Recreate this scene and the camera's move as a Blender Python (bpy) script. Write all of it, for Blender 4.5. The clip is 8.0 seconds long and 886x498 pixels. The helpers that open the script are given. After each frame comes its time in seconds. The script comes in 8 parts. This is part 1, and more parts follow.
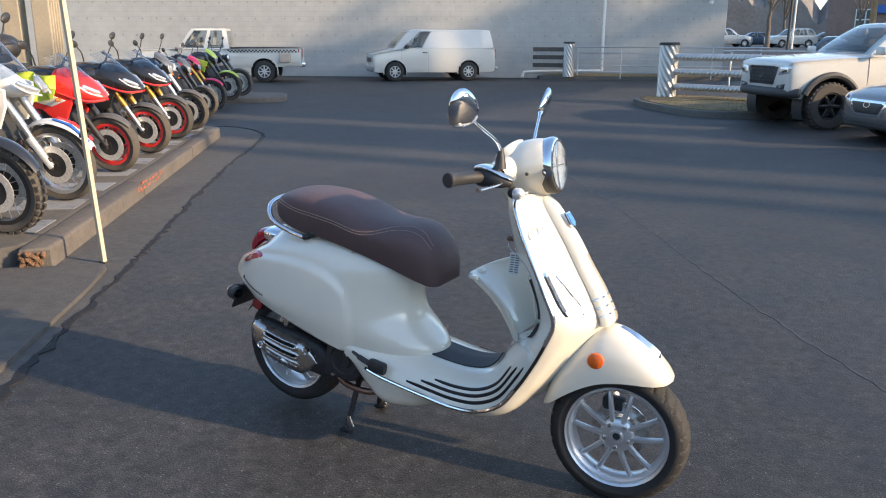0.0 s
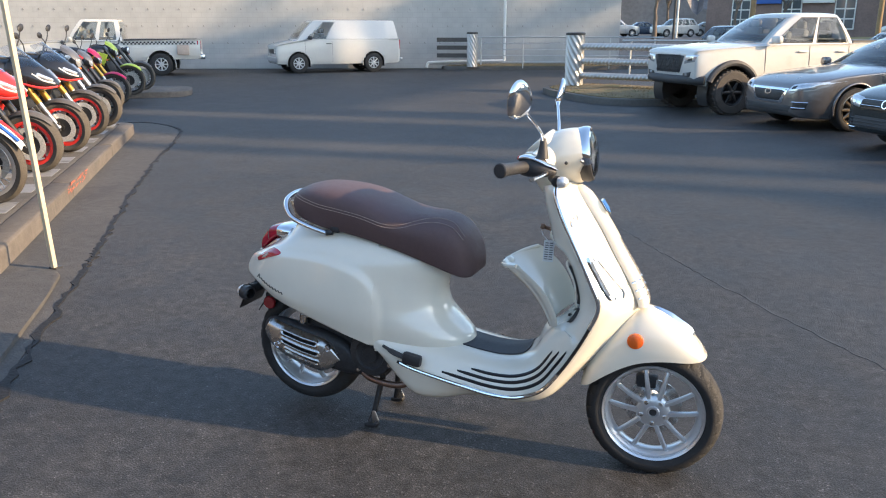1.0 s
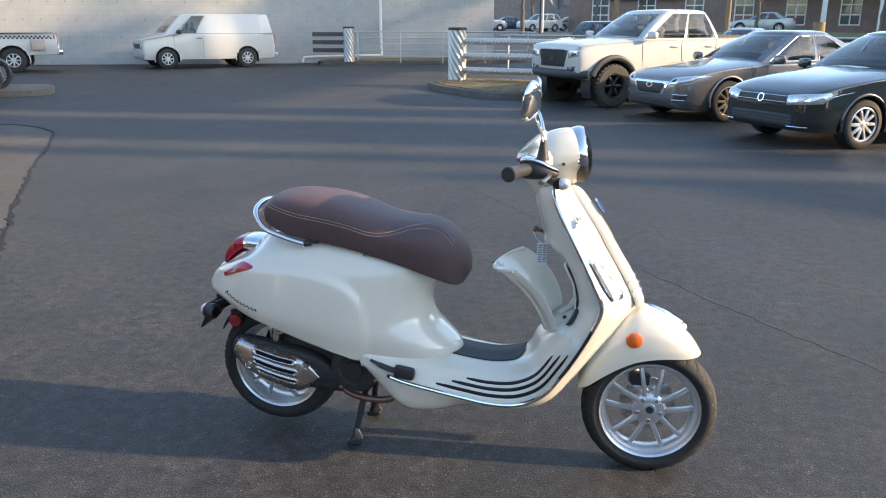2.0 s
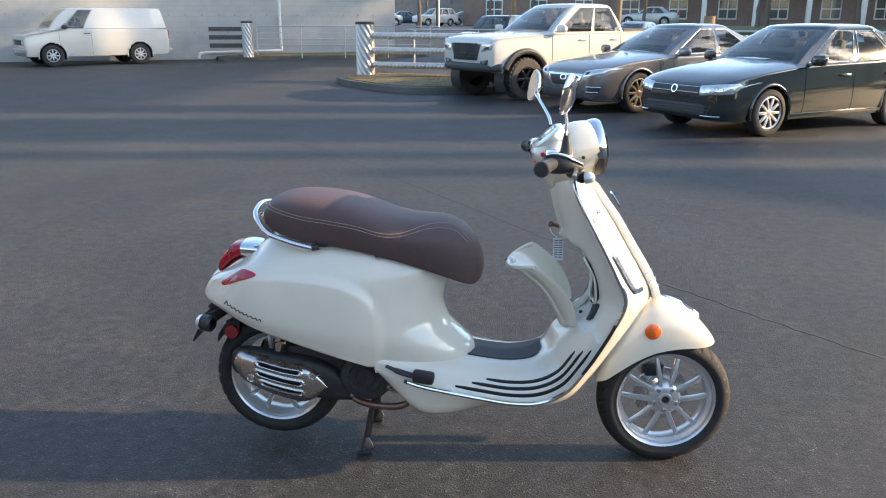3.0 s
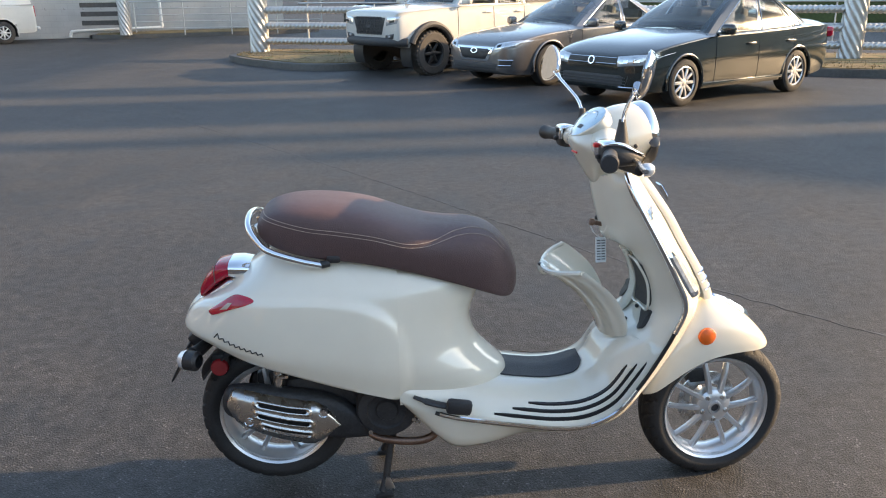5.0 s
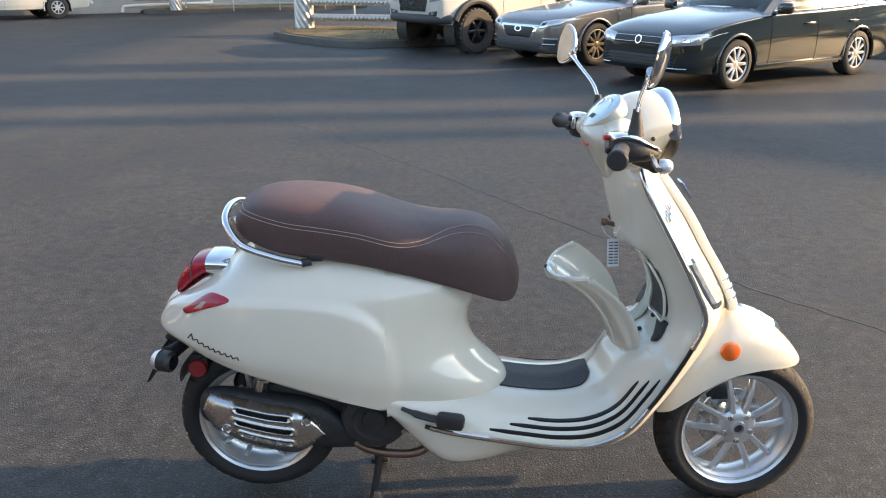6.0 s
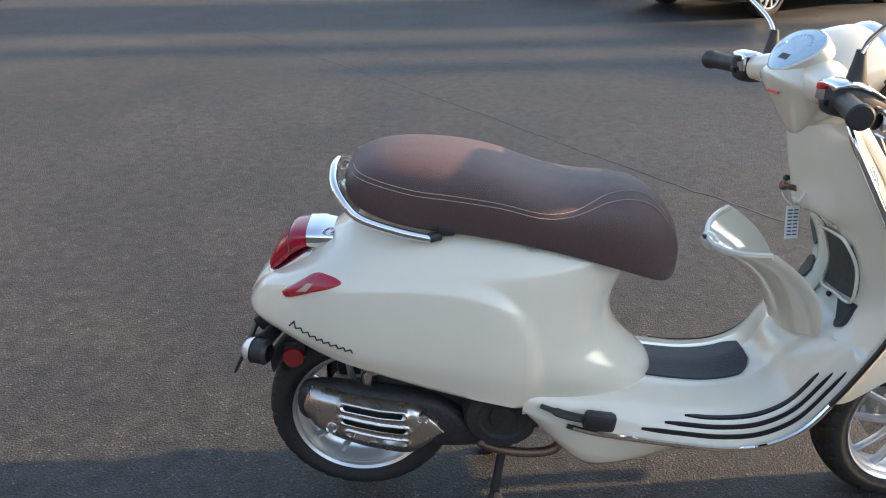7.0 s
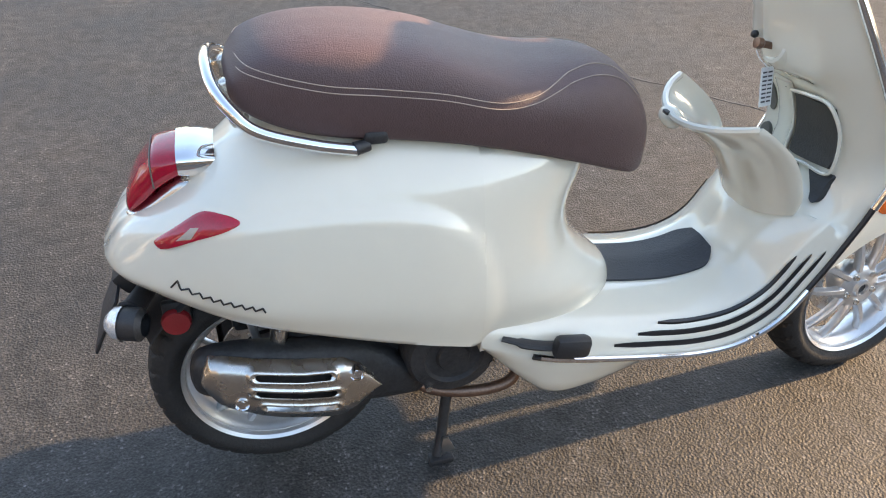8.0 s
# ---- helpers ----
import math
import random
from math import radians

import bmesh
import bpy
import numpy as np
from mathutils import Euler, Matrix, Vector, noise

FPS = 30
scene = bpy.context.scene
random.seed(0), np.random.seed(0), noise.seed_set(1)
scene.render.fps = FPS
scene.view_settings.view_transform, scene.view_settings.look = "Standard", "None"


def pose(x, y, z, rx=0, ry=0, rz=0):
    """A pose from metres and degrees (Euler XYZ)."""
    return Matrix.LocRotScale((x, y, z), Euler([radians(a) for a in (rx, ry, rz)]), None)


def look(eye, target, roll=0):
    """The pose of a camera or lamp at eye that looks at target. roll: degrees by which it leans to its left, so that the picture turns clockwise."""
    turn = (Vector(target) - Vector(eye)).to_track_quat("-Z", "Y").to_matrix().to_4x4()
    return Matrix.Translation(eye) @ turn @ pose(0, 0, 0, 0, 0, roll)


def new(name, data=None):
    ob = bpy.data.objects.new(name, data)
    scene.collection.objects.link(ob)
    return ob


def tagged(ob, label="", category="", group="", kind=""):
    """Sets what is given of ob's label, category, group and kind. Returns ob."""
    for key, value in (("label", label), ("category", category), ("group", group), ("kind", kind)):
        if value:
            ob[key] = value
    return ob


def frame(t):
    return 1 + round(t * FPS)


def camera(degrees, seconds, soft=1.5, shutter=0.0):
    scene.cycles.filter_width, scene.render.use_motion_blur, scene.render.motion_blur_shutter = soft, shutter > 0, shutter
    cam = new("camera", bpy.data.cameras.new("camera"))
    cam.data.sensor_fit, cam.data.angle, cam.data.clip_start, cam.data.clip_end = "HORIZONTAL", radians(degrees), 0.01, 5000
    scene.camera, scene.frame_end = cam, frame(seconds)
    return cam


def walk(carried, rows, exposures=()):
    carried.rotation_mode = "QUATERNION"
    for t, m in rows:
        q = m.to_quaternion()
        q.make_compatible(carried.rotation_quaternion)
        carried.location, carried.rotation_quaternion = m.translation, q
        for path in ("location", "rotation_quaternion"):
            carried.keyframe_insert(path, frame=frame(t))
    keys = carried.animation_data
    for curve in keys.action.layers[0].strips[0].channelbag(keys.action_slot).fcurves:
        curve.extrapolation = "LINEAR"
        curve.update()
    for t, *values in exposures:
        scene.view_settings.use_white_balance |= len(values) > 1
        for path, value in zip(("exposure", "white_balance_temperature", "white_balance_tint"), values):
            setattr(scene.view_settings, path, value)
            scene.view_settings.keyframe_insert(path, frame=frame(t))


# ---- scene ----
cam = camera(59.0, 8.0, 1.1)
PATH = [
    (0, (2.005, -2.389, 1.506), (1.05, -0.709, 0.989), 0.2),
    (0.5, (1.802, -2.552, 1.522), (0.974, -0.809, 0.994), 0.2),
    (1, (1.591, -2.612, 1.51), (0.869, -0.827, 0.972), 0.0),
    (1.5, (1.377, -2.585, 1.523), (0.791, -0.753, 0.977), 0.0),
    (2, (1.174, -2.623, 1.521), (0.756, -0.746, 0.97), 0.2),
    (2.2, (1.084, -2.637, 1.526), (0.733, -0.747, 0.972), 0.2),
    (3.3, (0.684, -2.552, 1.509), (0.571, -0.637, 0.941), 0.0),
    (3.5, (0.628, -2.496, 1.516), (0.552, -0.582, 0.939), -0.1),
    (4, (0.508, -2.399, 1.503), (0.523, -0.489, 0.91), -0.1),
    (4.5, (0.362, -2.299, 1.508), (0.459, -0.398, 0.895), -0.3),
    (4.7, (0.335, -2.275, 1.504), (0.445, -0.375, 0.888), -0.5),
    (5.8, (0.477, -2.055, 1.5), (0.498, -0.169, 0.836), -0.2),
    (6, (0.5, -2.021, 1.49), (0.486, -0.138, 0.816), -0.2),
    (6.5, (0.353, -1.874, 1.467), (0.31, -0.007, 0.751), 0.6),
    (7, (0.144, -1.663, 1.453), (0.155, 0.153, 0.617), -0.0),
    (7.5, (0.063, -1.484, 1.365), (0.264, 0.251, 0.392), 0.1),
    (8, (-0.032, -1.258, 1.327), (0.408, 0.355, 0.228), 0.9),
]
walk(cam, [(t, look(eye, target, roll)) for t, eye, target, roll in PATH],
     exposures=[(0, 1.50, 6500, 9), (1, 1.78, 6750, 9), (2, 1.86, 6800, 9), (4.5, 1.94, 7400, 10), (6, 1.96, 7650, 10), (7, 1.98, 7750, 11), (7.5, 2.22, 7900, 11), (8, 2.42, 8100, 12)])

# ---- daylight: low winter sun from the far end of the lot ----
SUN_AZ, SUN_EL = 6.0, 19.0
world = bpy.data.worlds.new("sky")
scene.world = world
world.use_nodes = True
wn = world.node_tree.nodes
sky = wn.new("ShaderNodeTexSky")
sky.sky_type, sky.sun_disc = "NISHITA", False
sky.sun_elevation, sky.sun_rotation = radians(SUN_EL), radians(90 - SUN_AZ)
sky.air_density, sky.dust_density, sky.ozone_density = 1.0, 1.0, 1.8
wn["Background"].inputs["Strength"].default_value = 0.15
world.node_tree.links.new(sky.outputs["Color"], wn["Background"].inputs["Color"])
sun = new("sun", bpy.data.lights.new("sun", "SUN"))
sun.data.energy, sun.data.angle, sun.data.color = 2.85, radians(0.9), (1.0, 0.73, 0.46)
sun.matrix_world = look((0, 0, 30), (-30 * math.cos(radians(SUN_AZ)), -30 * math.sin(radians(SUN_AZ)), 30 - 30 * math.tan(radians(SUN_EL))))

# unseen blocks and poles added beyond the lot, towards the sun, to shade it
def shade_block(name, s0, s1, z0, z1, x=30.0, deep=6.0):
    y0, y1 = s0 + 0.105 * x, s1 + 0.105 * x
    b = bmesh.new()
    ret = bmesh.ops.create_cube(b, size=1)
    bmesh.ops.transform(b, matrix=Matrix.Translation((x + deep / 2, (y0 + y1) / 2, (z0 + z1) / 2)) @ Matrix.Diagonal((deep, y1 - y0, z1 - z0, 1)), verts=b.verts)
    me = bpy.data.meshes.new(name)
    b.to_mesh(me)
    b.free()
    ob = new(name, me)
    return tagged(ob, "unseen block added to shape light and reflections", "building", kind="structure")


# the two far blocks, unseen as well, darken the horizon in reflections
SHADERS = [shade_block("raised_shade_block", 7.5, 9.9, 9.7, 15.5, 30.0, 0.5), shade_block("raised_shade_block", 10.7, 11.9, 9.9, 15.5, 30.0, 0.5),
           shade_block("unseen_shade_block", 7.5, 25.5, 0, 5.5), shade_block("raised_shade_block", 11.9, 25.0, 12.6, 18.5, 30.0, 0.5), shade_block("unseen_shade_block", 25.5, 60.0, 0, 9.0),
           shade_block("unseen_far_block", -70.0, 70.0, 0, 11.0, 75.0), shade_block("unseen_far_block", -60.0, 0.0, 0, 8.0, -60.0)]
def shade_gable(name, x, deep, outline):
    """An unseen shade caster by its outline across the sun's direction: rows of s and z."""
    b = bmesh.new()
    near, far = [[b.verts.new((q, s + 0.105 * q, z)) for s, z in outline] for q in (x, x + deep)]
    n = len(outline)
    b.faces.new(near)
    b.faces.new(list(reversed(far)))
    for i in range(n):
        b.faces.new((near[i], far[i], far[(i + 1) % n], near[(i + 1) % n]))
    me = bpy.data.meshes.new(name)
    b.to_mesh(me)
    b.free()
    return tagged(new(name, me), "unseen block with a sloping top added to shade the lot", "building", kind="structure")


# unseen sloping block added to shade the right of the lot
SHADERS += [shade_gable("unseen_shade_block", 30.0, 0.6, [(-12.0, 0.0), (-12.0, 3.0), (0.0, 7.7), (3.15, 8.98), (5.35, 9.9), (5.35, 0.0)])]
SHADERS += [shade_block("raised_shade_block", 6.4, 7.5, 7.6, 9.6, 30.0, 0.5)]
# two unseen poles, added to cast thin streaks of shade
SHADERS += [shade_block("tall_pole", 5.15, 5.55, 0, 10.7, 30, 0.4), shade_block("tall_pole", 6.2, 6.65, 0, 14.5, 30, 0.45)]


def shade_tree(x, s, height, spread, seed, clumps=190):
    """An unseen tall tree added towards the sun for dappled shade: trunk and a loose crown of many clumps."""
    rnd = random.Random(seed)
    y = s + 0.105 * x
    b = bmesh.new()
    bmesh.ops.create_cone(b, segments=10, radius1=0.45, radius2=0.15, depth=height * 0.8, matrix=Matrix.Translation((x, y, height * 0.4)))
    for k in range(clumps):
        h = rnd.uniform(0.35, 1.0)
        w = spread * (1.15 - h) * 1.25
        p = Vector((x + rnd.gauss(0, 1.0), y + rnd.uniform(-w, w), height * h))
        r = rnd.uniform(0.35, 0.95) * (1.35 - 0.75 * h)
        ret = bmesh.ops.create_icosphere(b, subdivisions=1, radius=r, matrix=Matrix.Translation(p) @ Matrix.Diagonal((1, rnd.uniform(0.7, 1.5), rnd.uniform(0.5, 1.0), 1)))
    me = bpy.data.meshes.new("unseen_shade_tree")
    b.to_mesh(me)
    b.free()
    return tagged(new("unseen_shade_tree", me), "unseen tall tree added to dapple wall and ground with shade", "tree", kind="structure")


# added crowns, out of view, that break up sun on wall and asphalt
SHADERS += [shade_tree(38.0, 26.2, 21.5, 3.0, 3), shade_tree(39.0, 29.0, 20.5, 3.0, 4), shade_tree(38.0, 32.0, 22.0, 3.2, 5), shade_tree(40.0, 35.5, 22.5, 3.4, 6), shade_tree(39.0, 39.0, 22.5, 3.4, 7), shade_tree(34.0, -4.6, 15.0, 7.5, 11, 105)]

# ---- materials ----
def material(name, color, rough=0.5, metal=0.0, vary=0.12, scale=8.0, bump=0.0, bump_scale=60.0, coat=0.0, trans=0.0,
             emit=0.0, rough_vary=0.1, color2=None, spots=None, object_random=0.0, ior=1.5):
    """A principled surface with two scales of colour change, roughness change and fine relief, in metres."""
    m = bpy.data.materials.new(name)
    m.use_nodes = True
    nt, nd = m.node_tree, m.node_tree.nodes
    b = nd["Principled BSDF"]
    tc = nd.new("ShaderNodeTexCoord")
    n1, n2 = nd.new("ShaderNodeTexNoise"), nd.new("ShaderNodeTexNoise")
    n1.inputs["Scale"].default_value, n2.inputs["Scale"].default_value = scale, scale * 7.3
    n1.inputs["Detail"].default_value, n2.inputs["Detail"].default_value = 4, 3
    for n in (n1, n2):
        nt.links.new(tc.outputs["Object"], n.inputs["Vector"])
    add = nd.new("ShaderNodeMath")
    add.operation = "ADD"
    nt.links.new(n1.outputs["Fac"], add.inputs[0])
    nt.links.new(n2.outputs["Fac"], add.inputs[1])
    ramp = nd.new("ShaderNodeMapRange")
    ramp.inputs[1].default_value, ramp.inputs[2].default_value = 0.65, 1.35
    nt.links.new(add.outputs[0], ramp.inputs[0])
    mix = nd.new("ShaderNodeMix")
    mix.data_type = "RGBA"
    lo = tuple(c * (1 - vary) for c in color)
    hi = tuple(min(1.0, c * (1 + vary)) for c in color) if color2 is None else color2
    mix.inputs[6].default_value, mix.inputs[7].default_value = (*lo, 1), (*hi, 1)
    nt.links.new(ramp.outputs[0], mix.inputs[0])
    last = mix.outputs[2]
    if spots:
        sc, size, scol = spots
        n3 = nd.new("ShaderNodeTexNoise")
        n3.inputs["Scale"].default_value, n3.inputs["Detail"].default_value = sc, 5
        nt.links.new(tc.outputs["Object"], n3.inputs["Vector"])
        r3 = nd.new("ShaderNodeMapRange")
        r3.inputs[1].default_value, r3.inputs[2].default_value = size, size + 0.12
        nt.links.new(n3.outputs["Fac"], r3.inputs[0])
        mx = nd.new("ShaderNodeMix")
        mx.data_type = "RGBA"
        mx.inputs[7].default_value = (*scol, 1)
        nt.links.new(last, mx.inputs[6])
        nt.links.new(r3.outputs[0], mx.inputs[0])
        last = mx.outputs[2]
    if object_random:
        oi, hs = nd.new("ShaderNodeObjectInfo"), nd.new("ShaderNodeHueSaturation")
        mr = nd.new("ShaderNodeMapRange")
        mr.inputs[3].default_value, mr.inputs[4].default_value = 1 - object_random, 1 + object_random
        nt.links.new(oi.outputs["Random"], mr.inputs[0])
        nt.links.new(mr.outputs[0], hs.inputs["Value"])
        nt.links.new(last, hs.inputs["Color"])
        last = hs.outputs[0]
    nt.links.new(last, b.inputs["Base Color"])
    rr = nd.new("ShaderNodeMapRange")
    rr.inputs[3].default_value, rr.inputs[4].default_value = max(0.02, rough * (1 - rough_vary)), min(1, rough * (1 + rough_vary))
    nt.links.new(n1.outputs["Fac"], rr.inputs[0])
    nt.links.new(rr.outputs[0], b.inputs["Roughness"])
    b.inputs["Metallic"].default_value = metal
    b.inputs["IOR"].default_value = ior
    b.inputs["Coat Weight"].default_value = coat
    b.inputs["Coat Roughness"].default_value = 0.05
    b.inputs["Transmission Weight"].default_value = trans
    if emit:
        b.inputs["Emission Color"].default_value = (*color, 1)
        b.inputs["Emission Strength"].default_value = emit
    if bump:
        nb, bp = nd.new("ShaderNodeTexNoise"), nd.new("ShaderNodeBump")
        nb.inputs["Scale"].default_value, nb.inputs["Detail"].default_value = bump_scale, 4
        nt.links.new(tc.outputs["Object"], nb.inputs["Vector"])
        bp.inputs["Strength"].default_value, bp.inputs["Distance"].default_value = bump, 0.01
        nt.links.new(nb.outputs["Fac"], bp.inputs["Height"])
        nt.links.new(bp.outputs[0], b.inputs["Normal"])
    return m


M = {}
M["paint"] = material("ivory_paint", (0.745, 0.70, 0.59), 0.16, vary=0.015, scale=3, coat=1.0, rough_vary=0.15)
M["seat"] = material("brown_vinyl", (0.094, 0.056, 0.055), 0.5, vary=0.10, scale=9, bump=0.25, bump_scale=420)
M["stitch"] = material("cream_thread", (0.45, 0.36, 0.30), 0.8)
M["chrome"] = material("chrome", (0.82, 0.83, 0.85), 0.06, 1.0, vary=0.03, rough_vary=0.5)
M["satin"] = material("satin_steel", (0.62, 0.60, 0.57), 0.27, 1.0, vary=0.08, scale=20, rough_vary=0.4)
M["alloy"] = material("silver_alloy", (0.66, 0.67, 0.68), 0.32, 0.75, vary=0.05, scale=15)
M["rubber"] = material("tyre_rubber", (0.020, 0.0195, 0.0195), 0.75, vary=0.25, scale=14, bump=0.2, bump_scale=150)
M["plastic"] = material("black_plastic", (0.026, 0.026, 0.028), 0.5, vary=0.2, scale=25, bump=0.12, bump_scale=300)
M["matte"] = material("dark_engine_metal", (0.04, 0.04, 0.042), 0.55, 0.3, vary=0.35, scale=18, bump=0.2, bump_scale=90)
M["mat"] = material("rubber_mat", (0.03, 0.033, 0.04), 0.6, vary=0.15, bump=0.3, bump_scale=260)
M["red"] = material("red_lens", (0.40, 0.003, 0.025), 0.1, vary=0.2, scale=40, coat=0.6)
M["orange"] = material("amber_reflector", (0.72, 0.13, 0.015), 0.22, vary=0.1, scale=60, coat=0.5, bump=0.3, bump_scale=500)
M["redref"] = material("red_reflector", (0.33, 0.022, 0.028), 0.2, vary=0.1, scale=60, coat=0.5, bump=0.3, bump_scale=500)
M["lens"] = material("clear_lens", (0.80, 0.82, 0.84), 0.08, 0.5, vary=0.15, scale=60, coat=0.6, bump=0.4, bump_scale=90)
M["mirror"] = material("mirror_glass", (0.55, 0.57, 0.60), 0.03, 1.0, vary=0.02)
# the dial's blue is the sky's reflection put into its base colour
M["dial"] = material("sky_toned_dial_glass", (0.34, 0.50, 0.62), 0.10, 0.1, vary=0.12, scale=50, coat=1.0)
M["pipe"] = material("heated_exhaust_pipe", (0.24, 0.15, 0.11), 0.4, 0.8, vary=0.25, scale=30)
M["black_line"] = material("black_trim_strip", (0.012, 0.012, 0.014), 0.35)
M["paper"] = material("paper_tag", (0.72, 0.73, 0.72), 0.7, vary=0.06, scale=30)
M["ink"] = material("dark_print", (0.05, 0.05, 0.06), 0.6)
M["blue"] = material("blue_enamel", (0.04, 0.16, 0.50), 0.2, coat=0.5)
M["seam"] = material("panel_gap", (0.12, 0.115, 0.10), 0.7)
M["redpaint"] = material("red_switch", (0.7, 0.03, 0.03), 0.35)


# ---- mesh helpers ----
def part(name, bm, mat, parent=None, label="", smooth=True, sharp=0.7):
    """Links a bmesh as one mesh object, under a thing or a part where one is given."""
    me = bpy.data.meshes.new(name)
    bmesh.ops.recalc_face_normals(bm, faces=bm.faces)
    if smooth:
        for f in bm.faces:
            f.smooth = True
        for e in bm.edges:
            if len(e.link_faces) == 2 and e.calc_face_angle(0) > sharp:
                e.smooth = False
    bm.to_mesh(me)
    bm.free()
    me.materials.append(mat)
    ob = new(name, me)
    if parent is not None:
        ob.parent = parent
    if label:
        ob["label"] = label
    return ob


def thing(name, label, category, group="", kind="", at=None):
    ob = new(name)
    ob.empty_display_size = 0.1
    if at is not None:
        ob.matrix_basis = at
    return tagged(ob, label, category, group, kind)


def V(*a):
    return Vector(a)


def smooth_line(pts, n=6, closed=False):
    """Catmull-Rom through the points."""
    p = [Vector(q) for q in pts]
    k = len(p)
    out = []
    for i in range(k if closed else k - 1):
        a = p[(i - 1) % k] if closed or i > 0 else p[0] * 2 - p[1]
        b, c = p[i], p[(i + 1) % k]
        d = p[(i + 2) % k] if closed or i + 2 < k else p[k - 1] * 2 - p[k - 2]
        for j in range(n):
            t = j / n
            out.append(0.5 * ((2 * b) + (c - a) * t + (2 * a - 5 * b + 4 * c - d) * t * t + (3 * b - a - 3 * c + d) * t ** 3))
    if not closed:
        out.append(p[-1])
    return out


def lerp_table(rows, x):
    """Smooth values from rows of (x, a, b, ...)."""
    if x <= rows[0][0]:
        return rows[0][1:]
    for (a, b) in zip(rows, rows[1:]):
        if x <= b[0]:
            t = (x - a[0]) / (b[0] - a[0])
            return tuple(u + (v - u) * t for u, v in zip(a[1:], b[1:]))
    return rows[-1][1:]


def curve_table(rows, n):
    """n + 1 rows along a Catmull-Rom curve through rows of any width."""
    out = []
    k = len(rows)
    for s in range(n + 1):
        f = s / n * (k - 1)
        i = min(int(f), k - 2)
        t = f - i
        a, b, c, d = (rows[max(0, min(k - 1, i + j))] for j in (-1, 0, 1, 2))
        out.append(tuple(0.5 * ((2 * q) + (r - p) * t + (2 * p - 5 * q + 4 * r - w) * t * t + (3 * q - p - 3 * r + w) * t ** 3)
                         for p, q, r, w in zip(a, b, c, d)))
    return out


def loft(bm, rings, closed=True, cap=True):
    vs = [[bm.verts.new(p) for p in ring] for ring in rings]
    n = len(vs[0])
    for a, b in zip(vs, vs[1:]):
        for i in range(n if closed else n - 1):
            j = (i + 1) % n
            try:
                bm.faces.new((a[i], a[j], b[j], b[i]))
            except ValueError:
                pass
    if cap and closed:
        for ring in (vs[0], vs[-1]):
            try:
                bm.faces.new(ring)
            except ValueError:
                pass
    return vs


def frames_along(pts):
    out = []
    up = Vector((0, 0, 1))
    for i, p in enumerate(pts):
        d = (pts[min(i + 1, len(pts) - 1)] - pts[max(i - 1, 0)]).normalized()
        if abs(d.dot(up)) > 0.98:
            up = Vector((1, 0, 0)) if abs(d.x) < 0.9 else Vector((0, 1, 0))
        s = d.cross(up).normalized()
        up = s.cross(d).normalized()
        out.append((p, s, up))
    return out


def tube(bm, pts, r, seg=10, flat=1.0, closed=False):
    pts = [Vector(p) for p in pts]
    if closed:
        pts = pts + [pts[0]]
    rs = r if isinstance(r, (list, tuple)) else [r] * len(pts)
    rings = []
    for (p, s, u), q in zip(frames_along(pts), rs):
        rings.append([p + s * (q * math.cos(2 * math.pi * k / seg)) + u * (q * flat * math.sin(2 * math.pi * k / seg)) for k in range(seg)])
    loft(bm, rings, cap=not closed)


def box(bm, c, size, bevel=0.0, m=None, seg=2):
    ret = bmesh.ops.create_cube(bm, size=1)
    mat = Matrix.Translation(c) @ (m if m is not None else Matrix()) @ Matrix.Diagonal((*size, 1))
    bmesh.ops.transform(bm, matrix=mat, verts=ret["verts"])
    if bevel:
        es = {e for v in ret["verts"] for e in v.link_edges}
        bmesh.ops.bevel(bm, geom=list(es), offset=bevel, segments=seg, affect="EDGES", profile=0.5)


def lathe(bm, profile, seg=48, m=None, closed=False):
    """Turns (radius, along) rows about the local z axis."""
    m = m if m is not None else Matrix()
    rings = []
    for k in range(seg):
        a = 2 * math.pi * k / seg
        rings.append([bm.verts.new(m @ Vector((r * math.cos(a), r * math.sin(a), h))) for r, h in profile])
    n = len(profile)
    for k in range(seg):
        a, b = rings[k], rings[(k + 1) % seg]
        for i in range(n if closed else n - 1):
            j = (i + 1) % n
            if profile[i][0] < 1e-5 and profile[j][0] < 1e-5:
                continue
            try:
                bm.faces.new((a[i], b[i], b[j], a[j]))
            except ValueError:
                pass
    bmesh.ops.remove_doubles(bm, verts=bm.verts, dist=1e-5)


def plate(bm, poly, h, m=None, bevel=0.0):
    """A flat outline (x, y) raised by h, laid by m."""
    m = m if m is not None else Matrix()
    a = [bm.verts.new(m @ Vector((x, y, 0))) for x, y in poly]
    b = [bm.verts.new(m @ Vector((x, y, h))) for x, y in poly]
    n = len(poly)
    f0, f1 = bm.faces.new(a), bm.faces.new(b)
    for i in range(n):
        bm.faces.new((a[i], a[(i + 1) % n], b[(i + 1) % n], b[i]))
    if bevel:
        bmesh.ops.bevel(bm, geom=list(f1.edges), offset=bevel, segments=2, affect="EDGES", profile=0.5)


def BM():
    return bmesh.new()


def sstep(a, b, x):
    t = max(0.0, min(1.0, (x - a) / (b - a)))
    return t * t * (3 - 2 * t)


# wheel axis along y: local z to -y (towards the lot's near side)
SIDE = Matrix.Rotation(radians(90), 4, "X")

